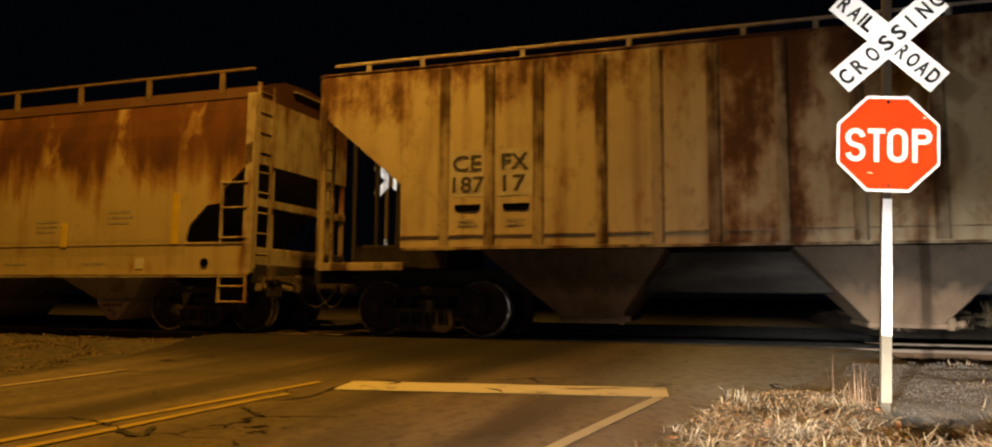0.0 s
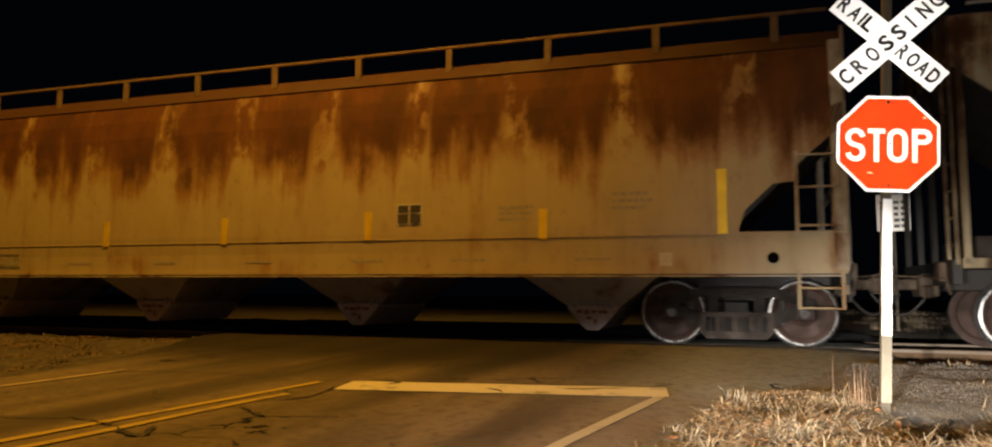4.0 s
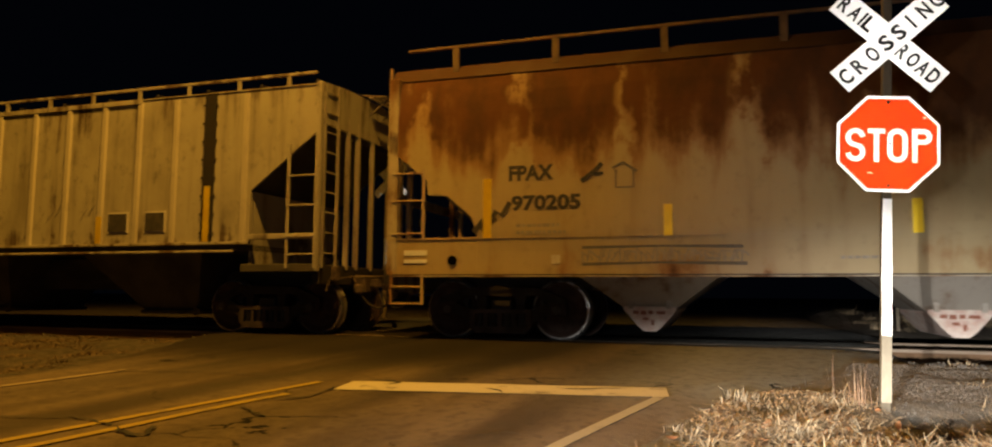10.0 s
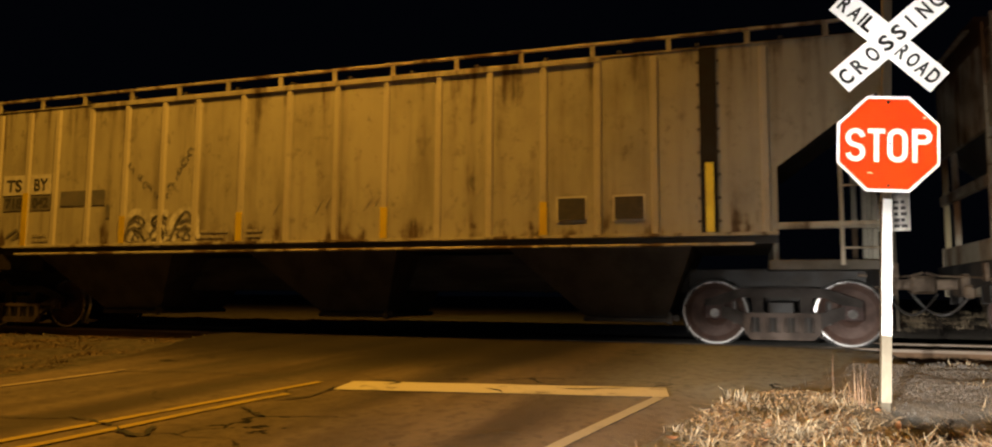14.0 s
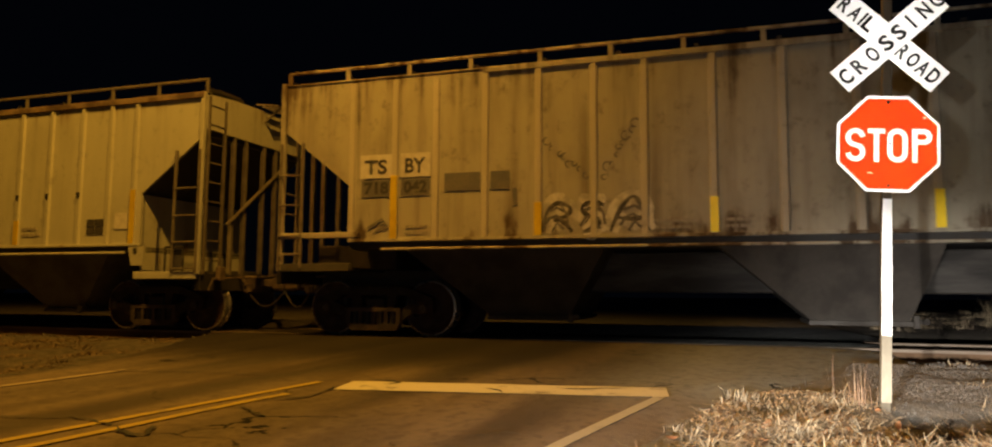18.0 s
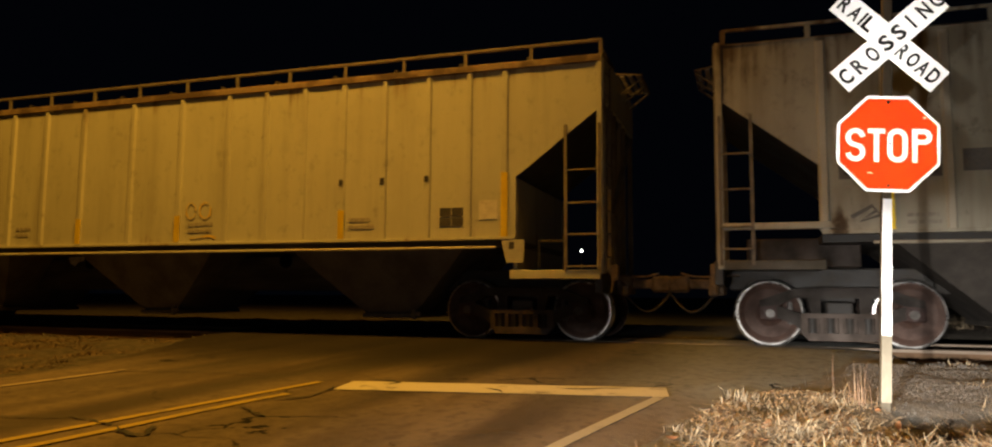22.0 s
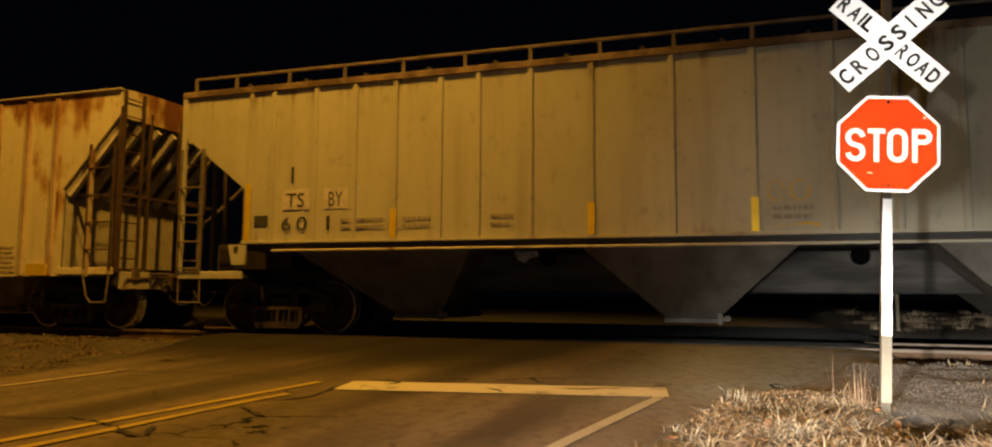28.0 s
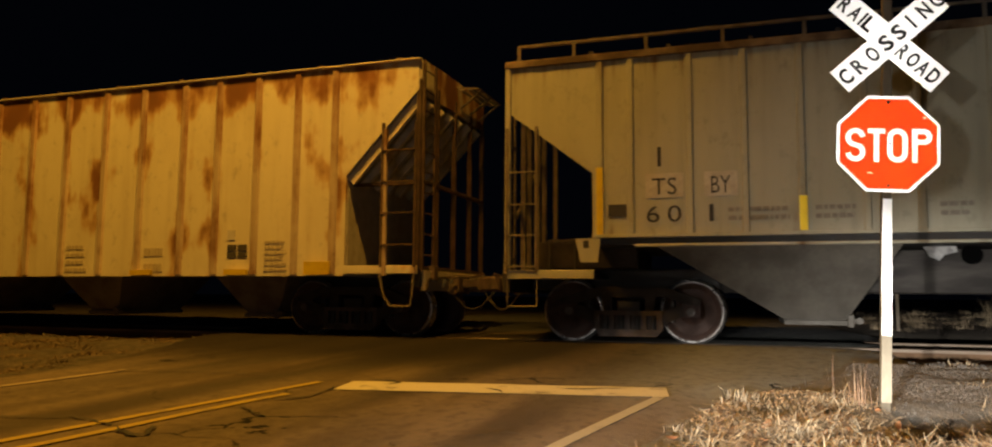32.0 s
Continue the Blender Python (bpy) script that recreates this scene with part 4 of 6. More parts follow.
def scrawl(root, strokes, r, mat, y, name="graffiti", label=""):
    """Sprayed strokes as thin raised ribbons; a few strokes stay parts of their own."""
    if 1 < len(strokes) <= 12:
        for stroke in strokes:
            scrawl(root, [stroke], r, mat, y, name, label)
        return None
    bm = bmesh.new()
    for stroke in strokes:
        pairs = []
        for i, (x, z) in enumerate(stroke):
            p, q = stroke[max(0, i - 1)], stroke[min(len(stroke) - 1, i + 1)]
            d = Vector((q[0] - p[0], q[1] - p[1]))
            d = d.normalized() if d.length > 1e-5 else Vector((1, 0))
            w = r * (1.0 + 0.25 * math.sin(5.1 * i + 9 * x))
            pairs.append((bm.verts.new((x - d.y * w, y, z + d.x * w)), bm.verts.new((x + d.y * w, y, z - d.x * w))))
        for (a, b), (e, f) in zip(pairs, pairs[1:]):
            bm.faces.new((a, b, f, e))
    ob = part(name, bm, mat, root, label)
    if len(strokes) > 12:
        ob["kind"] = "stuff"
    return ob


def platform(root, c, x_in, x_end, z, mat, way, step=True):
    """An end platform: side sill beam, deck, end sill and a hanging step."""
    bm = bmesh.new()
    x0, x1 = min(x_in, x_end) - c, max(x_in, x_end) - c
    box(bm, x0, x1, -SIDE, -SIDE + 0.08, z, z + 0.13, 0.01)
    part("platform_beam", bm, mat, root)
    bm = bmesh.new()
    box(bm, x0, x1, -SIDE + 0.09, 1.5, z + 0.02, z + 0.07)
    box(bm, (x_end - c) - 0.10, (x_end - c) + 0.02, -SIDE + 0.1, 1.5, z - 0.2, z + 0.12, 0.01)
    part("platform_deck", bm, DARK_STEEL, root)
    if step:
        bm = bmesh.new()
        a, b = ((x_end - c) - way * 0.45), (x_end - c)
        pipe(bm, [(a, -SIDE + 0.03, z + 0.05), (a, -SIDE + 0.03, 0.52), (b, -SIDE + 0.03, 0.52), (b, -SIDE + 0.03, z + 0.05)], 0.014)
        part("hanging_step", bm, LADDER_DULL, root)


def car_a():
    c = 5.9
    z0 = 1.40
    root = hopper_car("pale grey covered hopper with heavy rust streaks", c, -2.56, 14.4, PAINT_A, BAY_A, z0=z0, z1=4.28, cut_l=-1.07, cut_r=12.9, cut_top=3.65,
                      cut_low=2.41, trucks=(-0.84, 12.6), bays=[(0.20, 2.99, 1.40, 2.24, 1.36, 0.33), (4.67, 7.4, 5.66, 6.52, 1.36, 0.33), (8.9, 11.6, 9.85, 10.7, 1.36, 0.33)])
    ribs(root, c, [-0.34, 0.40, 1.17, 2.11, 2.91, 3.68, 4.57, 5.49, 6.42, 7.35, 8.2, 9.1, 10.0, 10.9, 11.8], z0 + 0.02, 4.2, 0.19, RIB_A)
    railing(root, -2.32 - c, 13.9 - c, [v - c for v in (-1.70, -0.75, 0.91, 2.52, 4.10, 5.03, 6.6, 8.2, 9.8, 11.4, 13.0)], 4.22, 4.46, -1.50, PALE_RAIL)
    for x0, x1, text, low in ((-0.19, 0.28, "CE", 2.56), (0.60, 1.02, "FX", 2.56), (-0.19, 0.33, "187", 2.23), (0.62, 0.98, "17", 2.23)):
        lettering(text, x1 - x0, 0.25, BLACK_INK, root, pose(x0 - c, -SIDE + 0.022, low), bold=0.016)
    for x0 in (-0.23, 0.555):
        plate(root, x0 - c, x0 + 0.60 - c, 2.17, 2.88, PATCH_PALE, "paint_patch", label="pale renewed paint behind the lettering", proud=0.006)
    for x0 in (-0.20, 0.58):
        bm = bmesh.new()
        mid, w = x0 + 0.25 - c, 0.205
        prism(bm, [(mid - w, 2.05), (mid + w, 2.05), (mid + w, 1.985), (mid + w - 0.05, 1.945), (mid - w + 0.05, 1.945), (mid - w, 1.985)], -SIDE + 0.026, -SIDE + 0.04)
        part("slot", bm, VOID, root, "dark slot with rounded lower corners")
        bars(root, x0 + 0.10 - c, x0 + 0.42 - c, 1.72, 1.86, 2, FAINT_INK)
    bm = bmesh.new()
    box(bm, -1.07 - c, 12.9 - c, -SIDE + 0.015, -SIDE + 0.045, 1.575, 1.592)
    box(bm, -1.07 - c, 12.9 - c, -SIDE - 0.005, -SIDE + 0.06, 1.365, 1.405)
    part("side_seam", bm, RIB_A, root, "rust-stained seam and lip along the sill")
    platform(root, c, -1.0, -2.52, 1.05, RIB_A, -1, step=False)
    bm = bmesh.new()
    box(bm, -2.50 - c, -2.42 - c, -SIDE, -SIDE + 0.06, 1.1, 3.7, 0.006)
    part("corner_post", bm, RIB_A, root)
    end_ladder(root, -2.56 - c, -1.5, -1.08, 1.1, 4.3, 9, RIB_A)
    end_posts(root, -2.56 - c, DARK_STEEL, (-0.3, 0.55, 1.45))
    return root, c


def end_posts(root, x, mat, ys=(-0.55, 0.0, 0.55, 1.45), z0=1.1, z1=3.75):
    for y in ys:
        bm = bmesh.new()
        box(bm, x - 0.04, x + 0.04, y - 0.035, y + 0.035, z0, z1, 0.006)
        part("end_post", bm, mat, root)


def car_b():
    c = -13.6
    z0 = 1.02

    def bulge(z):
        if z < 1.54:
            return SIDE
        if z < 3.3:
            return SIDE + 0.02
        return SIDE + 0.02 - 0.09 * ((z - 3.3) / 0.75) ** 2
    root = hopper_car("smooth-sided covered hopper rusted brown over grey paint", c, -23.40, -3.80, PAINT_B, BAY_B, z0=z0, z1=4.06, cut_l=-21.9, cut_r=-5.14, cut_top=2.95,
                      cut_low=1.60, trucks=(-5.21, -21.69), bulge=bulge, roof=0.48, end_paint=PAINT_BE, roof_paint=ROOF_RUST, cut=((0.0, 0.0), (0.06, 0.185), (0.33, 0.44), (0.54, 0.455), (0.56, 0.63), (0.91, 0.93), (1.0, 0.97)),
                      bays=[(m - 1.12, m + 1.12, m - 0.37, m + 0.37, 1.06, 0.50, 1.36, 0.90, False) for m in (-19.42, -15.44, -11.22, -7.26)])
    for m in (-19.42, -15.44, -11.22, -7.26):
        bm = bmesh.new()
        prism(bm, [(m - 0.38 - c, 0.53), (m + 0.38 - c, 0.53), (m + 0.38 - c, 0.48), (m + 0.17 - c, 0.24), (m + 0.09 - c, 0.17), (m - 0.09 - c, 0.17), (m - 0.17 - c, 0.24), (m - 0.38 - c, 0.48)], -0.98, 0.98)
        part("outlet", bm, mottled("pinkish_worn_outlet", (0.62, 0.54, 0.49), (0.50, 0.33, 0.28), 7.0, 30, 0.7) if m == -19.42 else bpy.data.materials["pinkish_worn_outlet"], root, "pale pinkish outlet chute")
        bm = bmesh.new()
        for x0, x1, za, zb in ((-0.24, -0.16, 0.42, 0.47), (-0.13, -0.05, 0.41, 0.47), (-0.02, 0.05, 0.42, 0.47), (0.09, 0.22, 0.42, 0.465), (-0.10, -0.02, 0.33, 0.37), (0.02, 0.06, 0.26, 0.34)):
            box(bm, m + x0 - c, m + x1 - c, -0.992, -0.982, za, zb)
        part("outlet_stencil", bm, LATCH_RED, root, "worn red marks on the outlet")["kind"] = "stuff"
        for x in (-0.30, 0.30):
            bm = bmesh.new()
            prism(bm, [(m + x - 0.035 - c, 1.02), (m + x + 0.035 - c, 1.02), (m + x * 0.9 + 0.035 - c, 0.5), (m + x * 0.9 - 0.035 - c, 0.5)], -1.0, -0.9)
            part("bay_stiffener", bm, BAY_B, root)
    # side sill band below the end cut-outs, and the seam above it
    for x0, x1 in ((-23.4, -21.9), (-5.14, -3.8)):
        plate(root, x0 - c, x1 - c, z0, 1.55, PAINT_B, "end_sill_plate", -SIDE + 0.02, proud=0.025)
    bm = bmesh.new()
    box(bm, -23.38 - c, -3.82 - c, -SIDE - 0.024, -SIDE + 0.0, 1.522, 1.536)
    box(bm, -23.38 - c, -3.82 - c, -SIDE - 0.03, -SIDE + 0.02, 0.99, 1.03)
    part("sill_seam", bm, PAINT_B, root)
    # dark bar drawn in for the shadow line above the lip
    bm = bmesh.new()
    box(bm, -23.3 - c, -3.9 - c, -SIDE - 0.005, -SIDE + 0.06, 0.972, 0.990)
    part("sill_shadow_gap", bm, DARK_STEEL, root)
    bm = bmesh.new()
    box(bm, -23.3 - c, -3.9 - c, -SIDE - 0.03, -SIDE + 0.06, 0.952, 0.972)
    part("sill_lip", bm, PAINT_BE, root)
    bm = bmesh.new()
    box(bm, -23.38 - c, -3.82 - c, -SIDE + 0.085, -SIDE + 0.16, 4.035, 4.065)
    part("roof_seam", bm, DARK_STEEL, root)
    railing(root, -23.15 - c, -3.95 - c, [-4.62 - c - 1.61 * k for k in range(12)], 4.18, 4.60, -1.44, BROWN_RAIL, deck=False, wide=0.05)
    for x, way in ((-3.88, 1), (-23.32, -1)):
        bm = bmesh.new()
        box(bm, x - 0.09 - c, x + 0.09 - c, -SIDE - 0.02, -SIDE + 0.1, 1.02, 4.10, 0.012)
        part("corner_post", bm, PAINT_BE, root)
        xi = x - way * 0.53
        ladder(root, min(x, xi) - c, max(x, xi) - c, -SIDE - 0.01, 1.5, 2.62, [1.62, 2.13, 2.56], PAINT_BE)
        ladder(root, min(x, xi) - c, max(x, xi) - c, -SIDE - 0.01, 0.52, 1.05, [0.54, 0.80], PAINT_B)
        end_ladder(root, x + way * 0.09 - c, -1.5, -1.1, 1.1, 4.3, 9, PAINT_BE)
        end_posts(root, x + way * 0.02 - c, PAINT_B, (1.45,))
        platform(root, c, x - way * 1.3, x + way * 0.08, 1.05, PAINT_B, way, step=False)
        for name, za, zb in (("end_sill_sheet", 1.02, 1.46), ("end_beam", 2.16, 2.30)):
            bm = bmesh.new()
            box(bm, x + way * 0.03 - c, x + way * 0.09 - c, -1.46, 1.5, za, zb, 0.01)
            part(name, bm, PAINT_BE, root)
        bm = bmesh.new()
        box(bm, x + way * 0.05 - c, x + way * 0.10 - c, -1.40, 1.40, 0.72, 1.0, 0.012)
        plate_ob = part("end_sill", bm, PAINT_BE, root, "pale rust-spotted end sill above the coupler")
        bm = bmesh.new()
        box(bm, x + way * 0.10 - c, x + way * 0.16 - c, -1.15, -0.75, 0.62, 0.86, 0.012)
        box(bm, x + way * 0.10 - c, x + way * 0.14 - c, 0.45, 0.95, 0.60, 0.92, 0.012)
        rod(bm, (x + way * 0.16 - c, -0.95, 0.9), (x + way * 0.16 - c, 0.7, 0.68), 0.025, 6)
        part("uncoupling_bracket", bm, DARK_STEEL, plate_ob)
        bm = bmesh.new()
        box(bm, min(x, x + way * 0.16) - c, max(x, x + way * 0.16) - c, -0.5, 1.3, 4.38, 4.40)
        part("crossover_board", bm, PALE_RAIL, root, "narrow crossover step at the roof's end")
        for y in (-0.95, 0.95):
            bm = bmesh.new()
            box(bm, x - 0.04 - c, x + 0.04 - c, y - 0.04, y + 0.04, 1.4, 3.0, 0.006)
            part("end_post", bm, PAINT_BE, root)
    lettering("FPAX", 0.69, 0.235, BLACK_INK, root, pose(-21.40 - c, -SIDE - 0.026, 2.37), bold=0.045)
    lettering("970205", 1.05, 0.235, BLACK_INK, root, pose(-21.36 - c, -SIDE - 0.026, 1.92), bold=0.045)
    bars(root, -21.28 - c, -20.5 - c, 1.58, 1.78, 2, FAINT_INK, -SIDE - 0.022)
    # a smeared grey tag along the sill
    rng = random.Random(77)
    tag = [[(-20.3 + 0.075 * k + rng.uniform(-0.03, 0.03) - c, 1.12 + rng.uniform(0, 0.07)), (-20.27 + 0.075 * k + rng.uniform(-0.05, 0.05) - c, 1.38 - rng.uniform(0, 0.08)), (-20.2 + 0.075 * k - c, 1.2 + rng.uniform(0, 0.1))] for k in range(30)]
    scrawl(root, tag, 0.016, FAINT_INK, -SIDE - 0.004, "graffiti", "smeared grey sprayed tag along the sill")
    scrawl(root, [[(-20.3 - c, 1.13), (-19.2 - c, 1.15), (-18.05 - c, 1.13)], [(-20.3 - c, 1.37), (-19.2 - c, 1.38), (-18.1 - c, 1.36)]], 0.02, GREY_INK, -SIDE - 0.005, "graffiti", "smeared grey sprayed tag along the sill")
    plate(root, -10.23 - c, -9.79 - c, 1.76, 2.09, PATCH_PALE, "placard", -SIDE - 0.02, "pale placard with dark cells")
    for x0, x1, za, zb in ((-10.20, -10.03, 1.95, 2.06), (-9.99, -9.82, 1.95, 2.06), (-10.20, -10.03, 1.79, 1.92), (-9.99, -9.82, 1.79, 1.92)):
        plate(root, x0 - c, x1 - c, za, zb, BLACK_INK, "placard_cell", -SIDE - 0.030)
    bars(root, -8.55 - c, -8.0 - c, 1.78, 2.05, 3, FAINT_INK, -SIDE - 0.022)
    bars(root, -6.85 - c, -6.25 - c, 1.9, 2.2, 3, FAINT_INK, -SIDE - 0.022)
    for s, za in ((-19.08, 1.52), (-16.0, 1.5), (-13.45, 1.5), (-10.72, 1.53), (-7.87, 1.5)):
        plate(root, s - 0.06 - c, s + 0.06 - c, za, za + 0.44, YELLOW, "reflector_strip", -SIDE - 0.02, "yellow reflective strip")
    plate(root, -21.80 - c, -21.67 - c, 1.53, 2.42, YELLOW, "reflector_strip", -SIDE - 0.02, "yellow reflective strip")
    plate(root, -5.42 - c, -5.29 - c, 1.53, 2.42, YELLOW, "reflector_strip", -SIDE - 0.02, "yellow reflective strip")
    for s in (-4.72, -22.3):
        bm = bmesh.new()
        rod(bm, (s - c, -SIDE - 0.03, 1.2), (s - c, -SIDE + 0.01, 1.2), 0.075, 14)
        part("jacking_hole", bm, VOID, root, "dark round hole in the sill")
    for s in (-16.9, -13.0, -9.3, -18.6, -14.9, -11.0, -7.4):
        bars(root, s - c, s + 0.55 - c, 1.18, 1.26, 1, FAINT_INK, -SIDE - 0.002)
    for x0, x1, za, zb in ((-23.10, -22.72, 1.28, 1.36), (-23.10, -22.72, 1.16, 1.22)):
        plate(root, x0 - c, x1 - c, za, zb, STRIP_WHITE, "reflector_patch", -SIDE - 0.006, "silver reflective patch on the end sill")
    plate(root, -20.75 - c, -20.62 - c, 1.14, 1.27, PALE_INK, "sticker", -SIDE + 0.0)
    plate(root, -6.2 - c, -6.03 - c, 1.1, 1.28, PALE_INK, "sticker", -SIDE + 0.0)
    # a sketched arrow-like scribble beside the mark
    scrawl(root, [[(-20.3 - c, 2.33), (-20.1 - c, 2.48), (-20.0 - c, 2.58)], [(-20.12 - c, 2.42), (-19.98 - c, 2.44)]], 0.03, BLACK_INK, -SIDE - 0.03, label="small black scribble")
    scrawl(root, [[(-19.85 - c, 2.5), (-19.7 - c, 2.58), (-19.5 - c, 2.44)], [(-19.8 - c, 2.48), (-19.8 - c, 2.22), (-19.55 - c, 2.22), (-19.55 - c, 2.46)]], 0.014, GREY_INK, -SIDE - 0.03, label="faint house-shaped stencil")
    scrawl(root, [[(-21.95 - c, 1.62), (-21.8 - c, 1.78), (-21.7 - c, 1.74), (-21.6 - c, 1.92), (-21.5 - c, 1.86), (-21.38 - c, 2.06)], [(-21.84 - c, 1.66), (-21.6 - c, 1.84)]], 0.045, BLACK_INK, -SIDE - 0.03, label="black graffiti scribble")
    return root, c


def car_c():
    c = -33.08
    z0 = 1.54
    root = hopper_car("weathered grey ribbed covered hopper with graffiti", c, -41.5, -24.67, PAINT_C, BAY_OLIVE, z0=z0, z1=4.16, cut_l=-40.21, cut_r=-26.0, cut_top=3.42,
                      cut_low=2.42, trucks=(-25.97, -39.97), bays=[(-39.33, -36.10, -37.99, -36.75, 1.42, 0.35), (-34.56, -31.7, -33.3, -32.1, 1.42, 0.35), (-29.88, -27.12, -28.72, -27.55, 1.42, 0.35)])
    places = [-40.16, -39.40, -38.70, -37.89, -37.05, -36.22, -35.49, -34.55, -33.64, -32.72, -31.83, -30.92, -30.08, -29.23, -28.42, -27.61, -26.14]
    ribs(root, c, places, z0 + 0.01, 4.10, 0.13, RIB_C)
    # a dark, riveted rusty stretch of bare steel
    plate(root, -26.99 - c, -26.76 - c, z0, 4.14, mottled("dark_bare_riveted_steel", (0.010, 0.008, 0.006), (0.022, 0.014, 0.010), 5, 30, 0.9), "riveted_patch", -SIDE + 0.035, "dark bare steel strip with rivets", 0.02)
    bm = bmesh.new()
    for k in range(8):
        for x in (-27.01, -26.74):
            box(bm, x - 0.014 - c, x + 0.014 - c, -SIDE + 0.01, -SIDE + 0.03, z0 + 0.15 + k * 0.32, z0 + 0.19 + k * 0.32)
    part("rivets", bm, DARK_STEEL, root)["kind"] = "stuff"
    bm = bmesh.new()
    box(bm, -37.92 - c, -28.38 - c, -SIDE - 0.002, -SIDE + 0.05, 4.08, 4.17, 0.008)
    part("top_chord", bm, PAINT_C, root)
    side_sill(root, c, -40.2, -26.0, z0, PAINT_C)
    railing(root, -41.4 - c, -24.8 - c, [v - c for v in (-41.4, -40.3, -39.2, -38.15, -37.04, -35.97, -34.93, -33.86, -32.82, -31.75, -30.65, -29.60, -28.50, -27.40, -26.34, -25.34)], 4.16, 4.40, -1.50, PAINT_C)
    for x, way, xi in ((-24.70, 1, -25.23), (-41.47, -1, -41.06)):
        bm = bmesh.new()
        box(bm, x - 0.045 - c, x + 0.045 - c, -SIDE, -SIDE + 0.08, 1.05, 4.2, 0.008)
        part("corner_post", bm, PAINT_C, root)
        # the left end's ladders and posts: its dimness put into a duller colour
        dull = PAINT_C if way > 0 else LADDER_DULL
        ladder(root, min(x, xi) - c, max(x, xi) - c, -SIDE - 0.01, 1.1, 3.16, [1.32, 1.62, 2.13, 2.62], dull)
        end_ladder(root, x + way * 0.05 - c, -1.45, -1.02, 1.1, 4.2, 9, dull)
        end_posts(root, x - c, dull, (-0.6, -0.25, 0.3, 1.45))
        platform(root, c, xi - way * 0.9, x, 1.04, BULKHEAD, way, step=False)
        bm = bmesh.new()
        a, b = sorted((x, -26.0 if way > 0 else -40.0))
        box(bm, a - c, b - c, -SIDE - 0.01, -SIDE + 0.07, 1.58, 1.67, 0.008)
        part("upper_beam", bm, PAINT_C, root)
        braces(root, x - c, way, LADDER_DULL)
    for x0, x1, text in ((-39.93, -39.53, "TS"), (-39.22, -38.87, "BY")):
        plate(root, x0 - 0.08 - c, x1 + 0.08 - c, 2.52, 2.90, PALE_INK, label="pale patch behind the lettering")
        lettering(text, x1 - x0, 0.24, BLACK_INK, root, pose(x0 - c, -SIDE + 0.022, 2.58))
    for x0, x1, text in ((-39.93, -39.5, "718"), (-39.24, -38.84, "042")):
        plate(root, x0 - 0.05 - c, x1 + 0.05 - c, 2.22, 2.49, GREY_INK, label="grey patch over old lettering")
        lettering(text, x1 - x0, 0.20, BLACK_INK, root, pose(x0 - c, -SIDE + 0.022, 2.26), bold=0.045)
    plate(root, -38.55 - c, -37.96 - c, 2.27, 2.55, GREY_INK, "painted_patch", label="grey painted-out patch")
    plate(root, -37.8 - c, -37.5 - c, 2.27, 2.55, GREY_INK, "painted_patch", label="grey painted-out patch")
    for s, za, zb in ((-39.40, 1.55, 2.55), (-37.05, 1.56, 2.05), (-34.55, 1.56, 2.05), (-31.83, 1.56, 2.05), (-29.23, 1.56, 2.05), (-26.87, 1.56, 2.52)):
        plate(root, s - 0.056 - c, s + 0.056 - c, za, zb, YELLOW, "reflector_strip", -SIDE + 0.003, "yellow reflective strip")
    for s in (-28.81, -27.98):
        plate(root, s - 0.23 - c, s + 0.23 - c, 1.74, 2.12, PALE_INK, "placard_frame", label="pale placard frame")
        plate(root, s - 0.20 - c, s + 0.20 - c, 1.77, 2.09, BLACK_INK, "placard", -SIDE + 0.022, "dark placard")
    # three fat letters: dark strokes on wide white sprayed halos
    scrawl(root, GRAFFITI_C(c), 0.135, GRAFFITI_WHITE, -SIDE + 0.028, "graffiti", "white sprayed halo of a fat letter")
    scrawl(root, GRAFFITI_C(c), 0.030, SMOKY_INK, -SIDE + 0.022, "graffiti", "smoky dark stroke of a sprayed letter")
    for x in (-36.86, -36.32, -35.74):
        scrawl(root, [[(x + 0.02 - c, 1.60), (x + 0.10 - c, 1.74), (x + 0.20 - c, 1.64)], [(x - 0.05 - c, 1.90), (x + 0.10 - c, 1.96), (x + 0.2 - c, 1.90)],
                      [(x - 0.10 - c, 1.68), (x - 0.02 - c, 1.80), (x + 0.08 - c, 1.84), (x + 0.18 - c, 1.78)], [(x + 0.14 - c, 2.02), (x + 0.24 - c, 1.86), (x + 0.26 - c, 1.70)]], 0.020, GREY_INK, -SIDE + 0.018, "graffiti", "smoky grey shading of sprayed letters")
    for n, (xa, za, xb, zb) in enumerate(((-36.98, 3.0, -36.32, 2.42), (-35.62, 3.15, -36.06, 2.42))):
        rng = random.Random(60 + n)
        loops = []
        for k in range(9):
            x, z = xa + (xb - xa) * k / 8 + rng.uniform(-0.04, 0.04) - c, za + (zb - za) * k / 8 + rng.uniform(-0.04, 0.04)
            r = rng.uniform(0.03, 0.07)
            loops.append([(x + r * math.cos(a), z + r * math.sin(a)) for a in np.linspace(rng.uniform(0, 2), rng.uniform(4, 7), 7)])
        scrawl(root, loops, 0.010, GREY_INK, -SIDE + 0.026, "chalk_mark", "string of faint dark scribbled loops")
    scrawl(root, [[(-37.42 - c, 2.28), (-37.40 - c, 2.02)]], 0.05, GREY_INK, -SIDE + 0.026, "chalk_mark", "dark smear")
    scrawl(root, [[(-39.85 - c, 1.72), (-39.6 - c, 1.86), (-39.5 - c, 1.74), (-39.75 - c, 1.66), (-39.55 - c, 1.8)]], 0.022, GREY_INK, -SIDE + 0.026, "graffiti", "small dark sprayed tag")
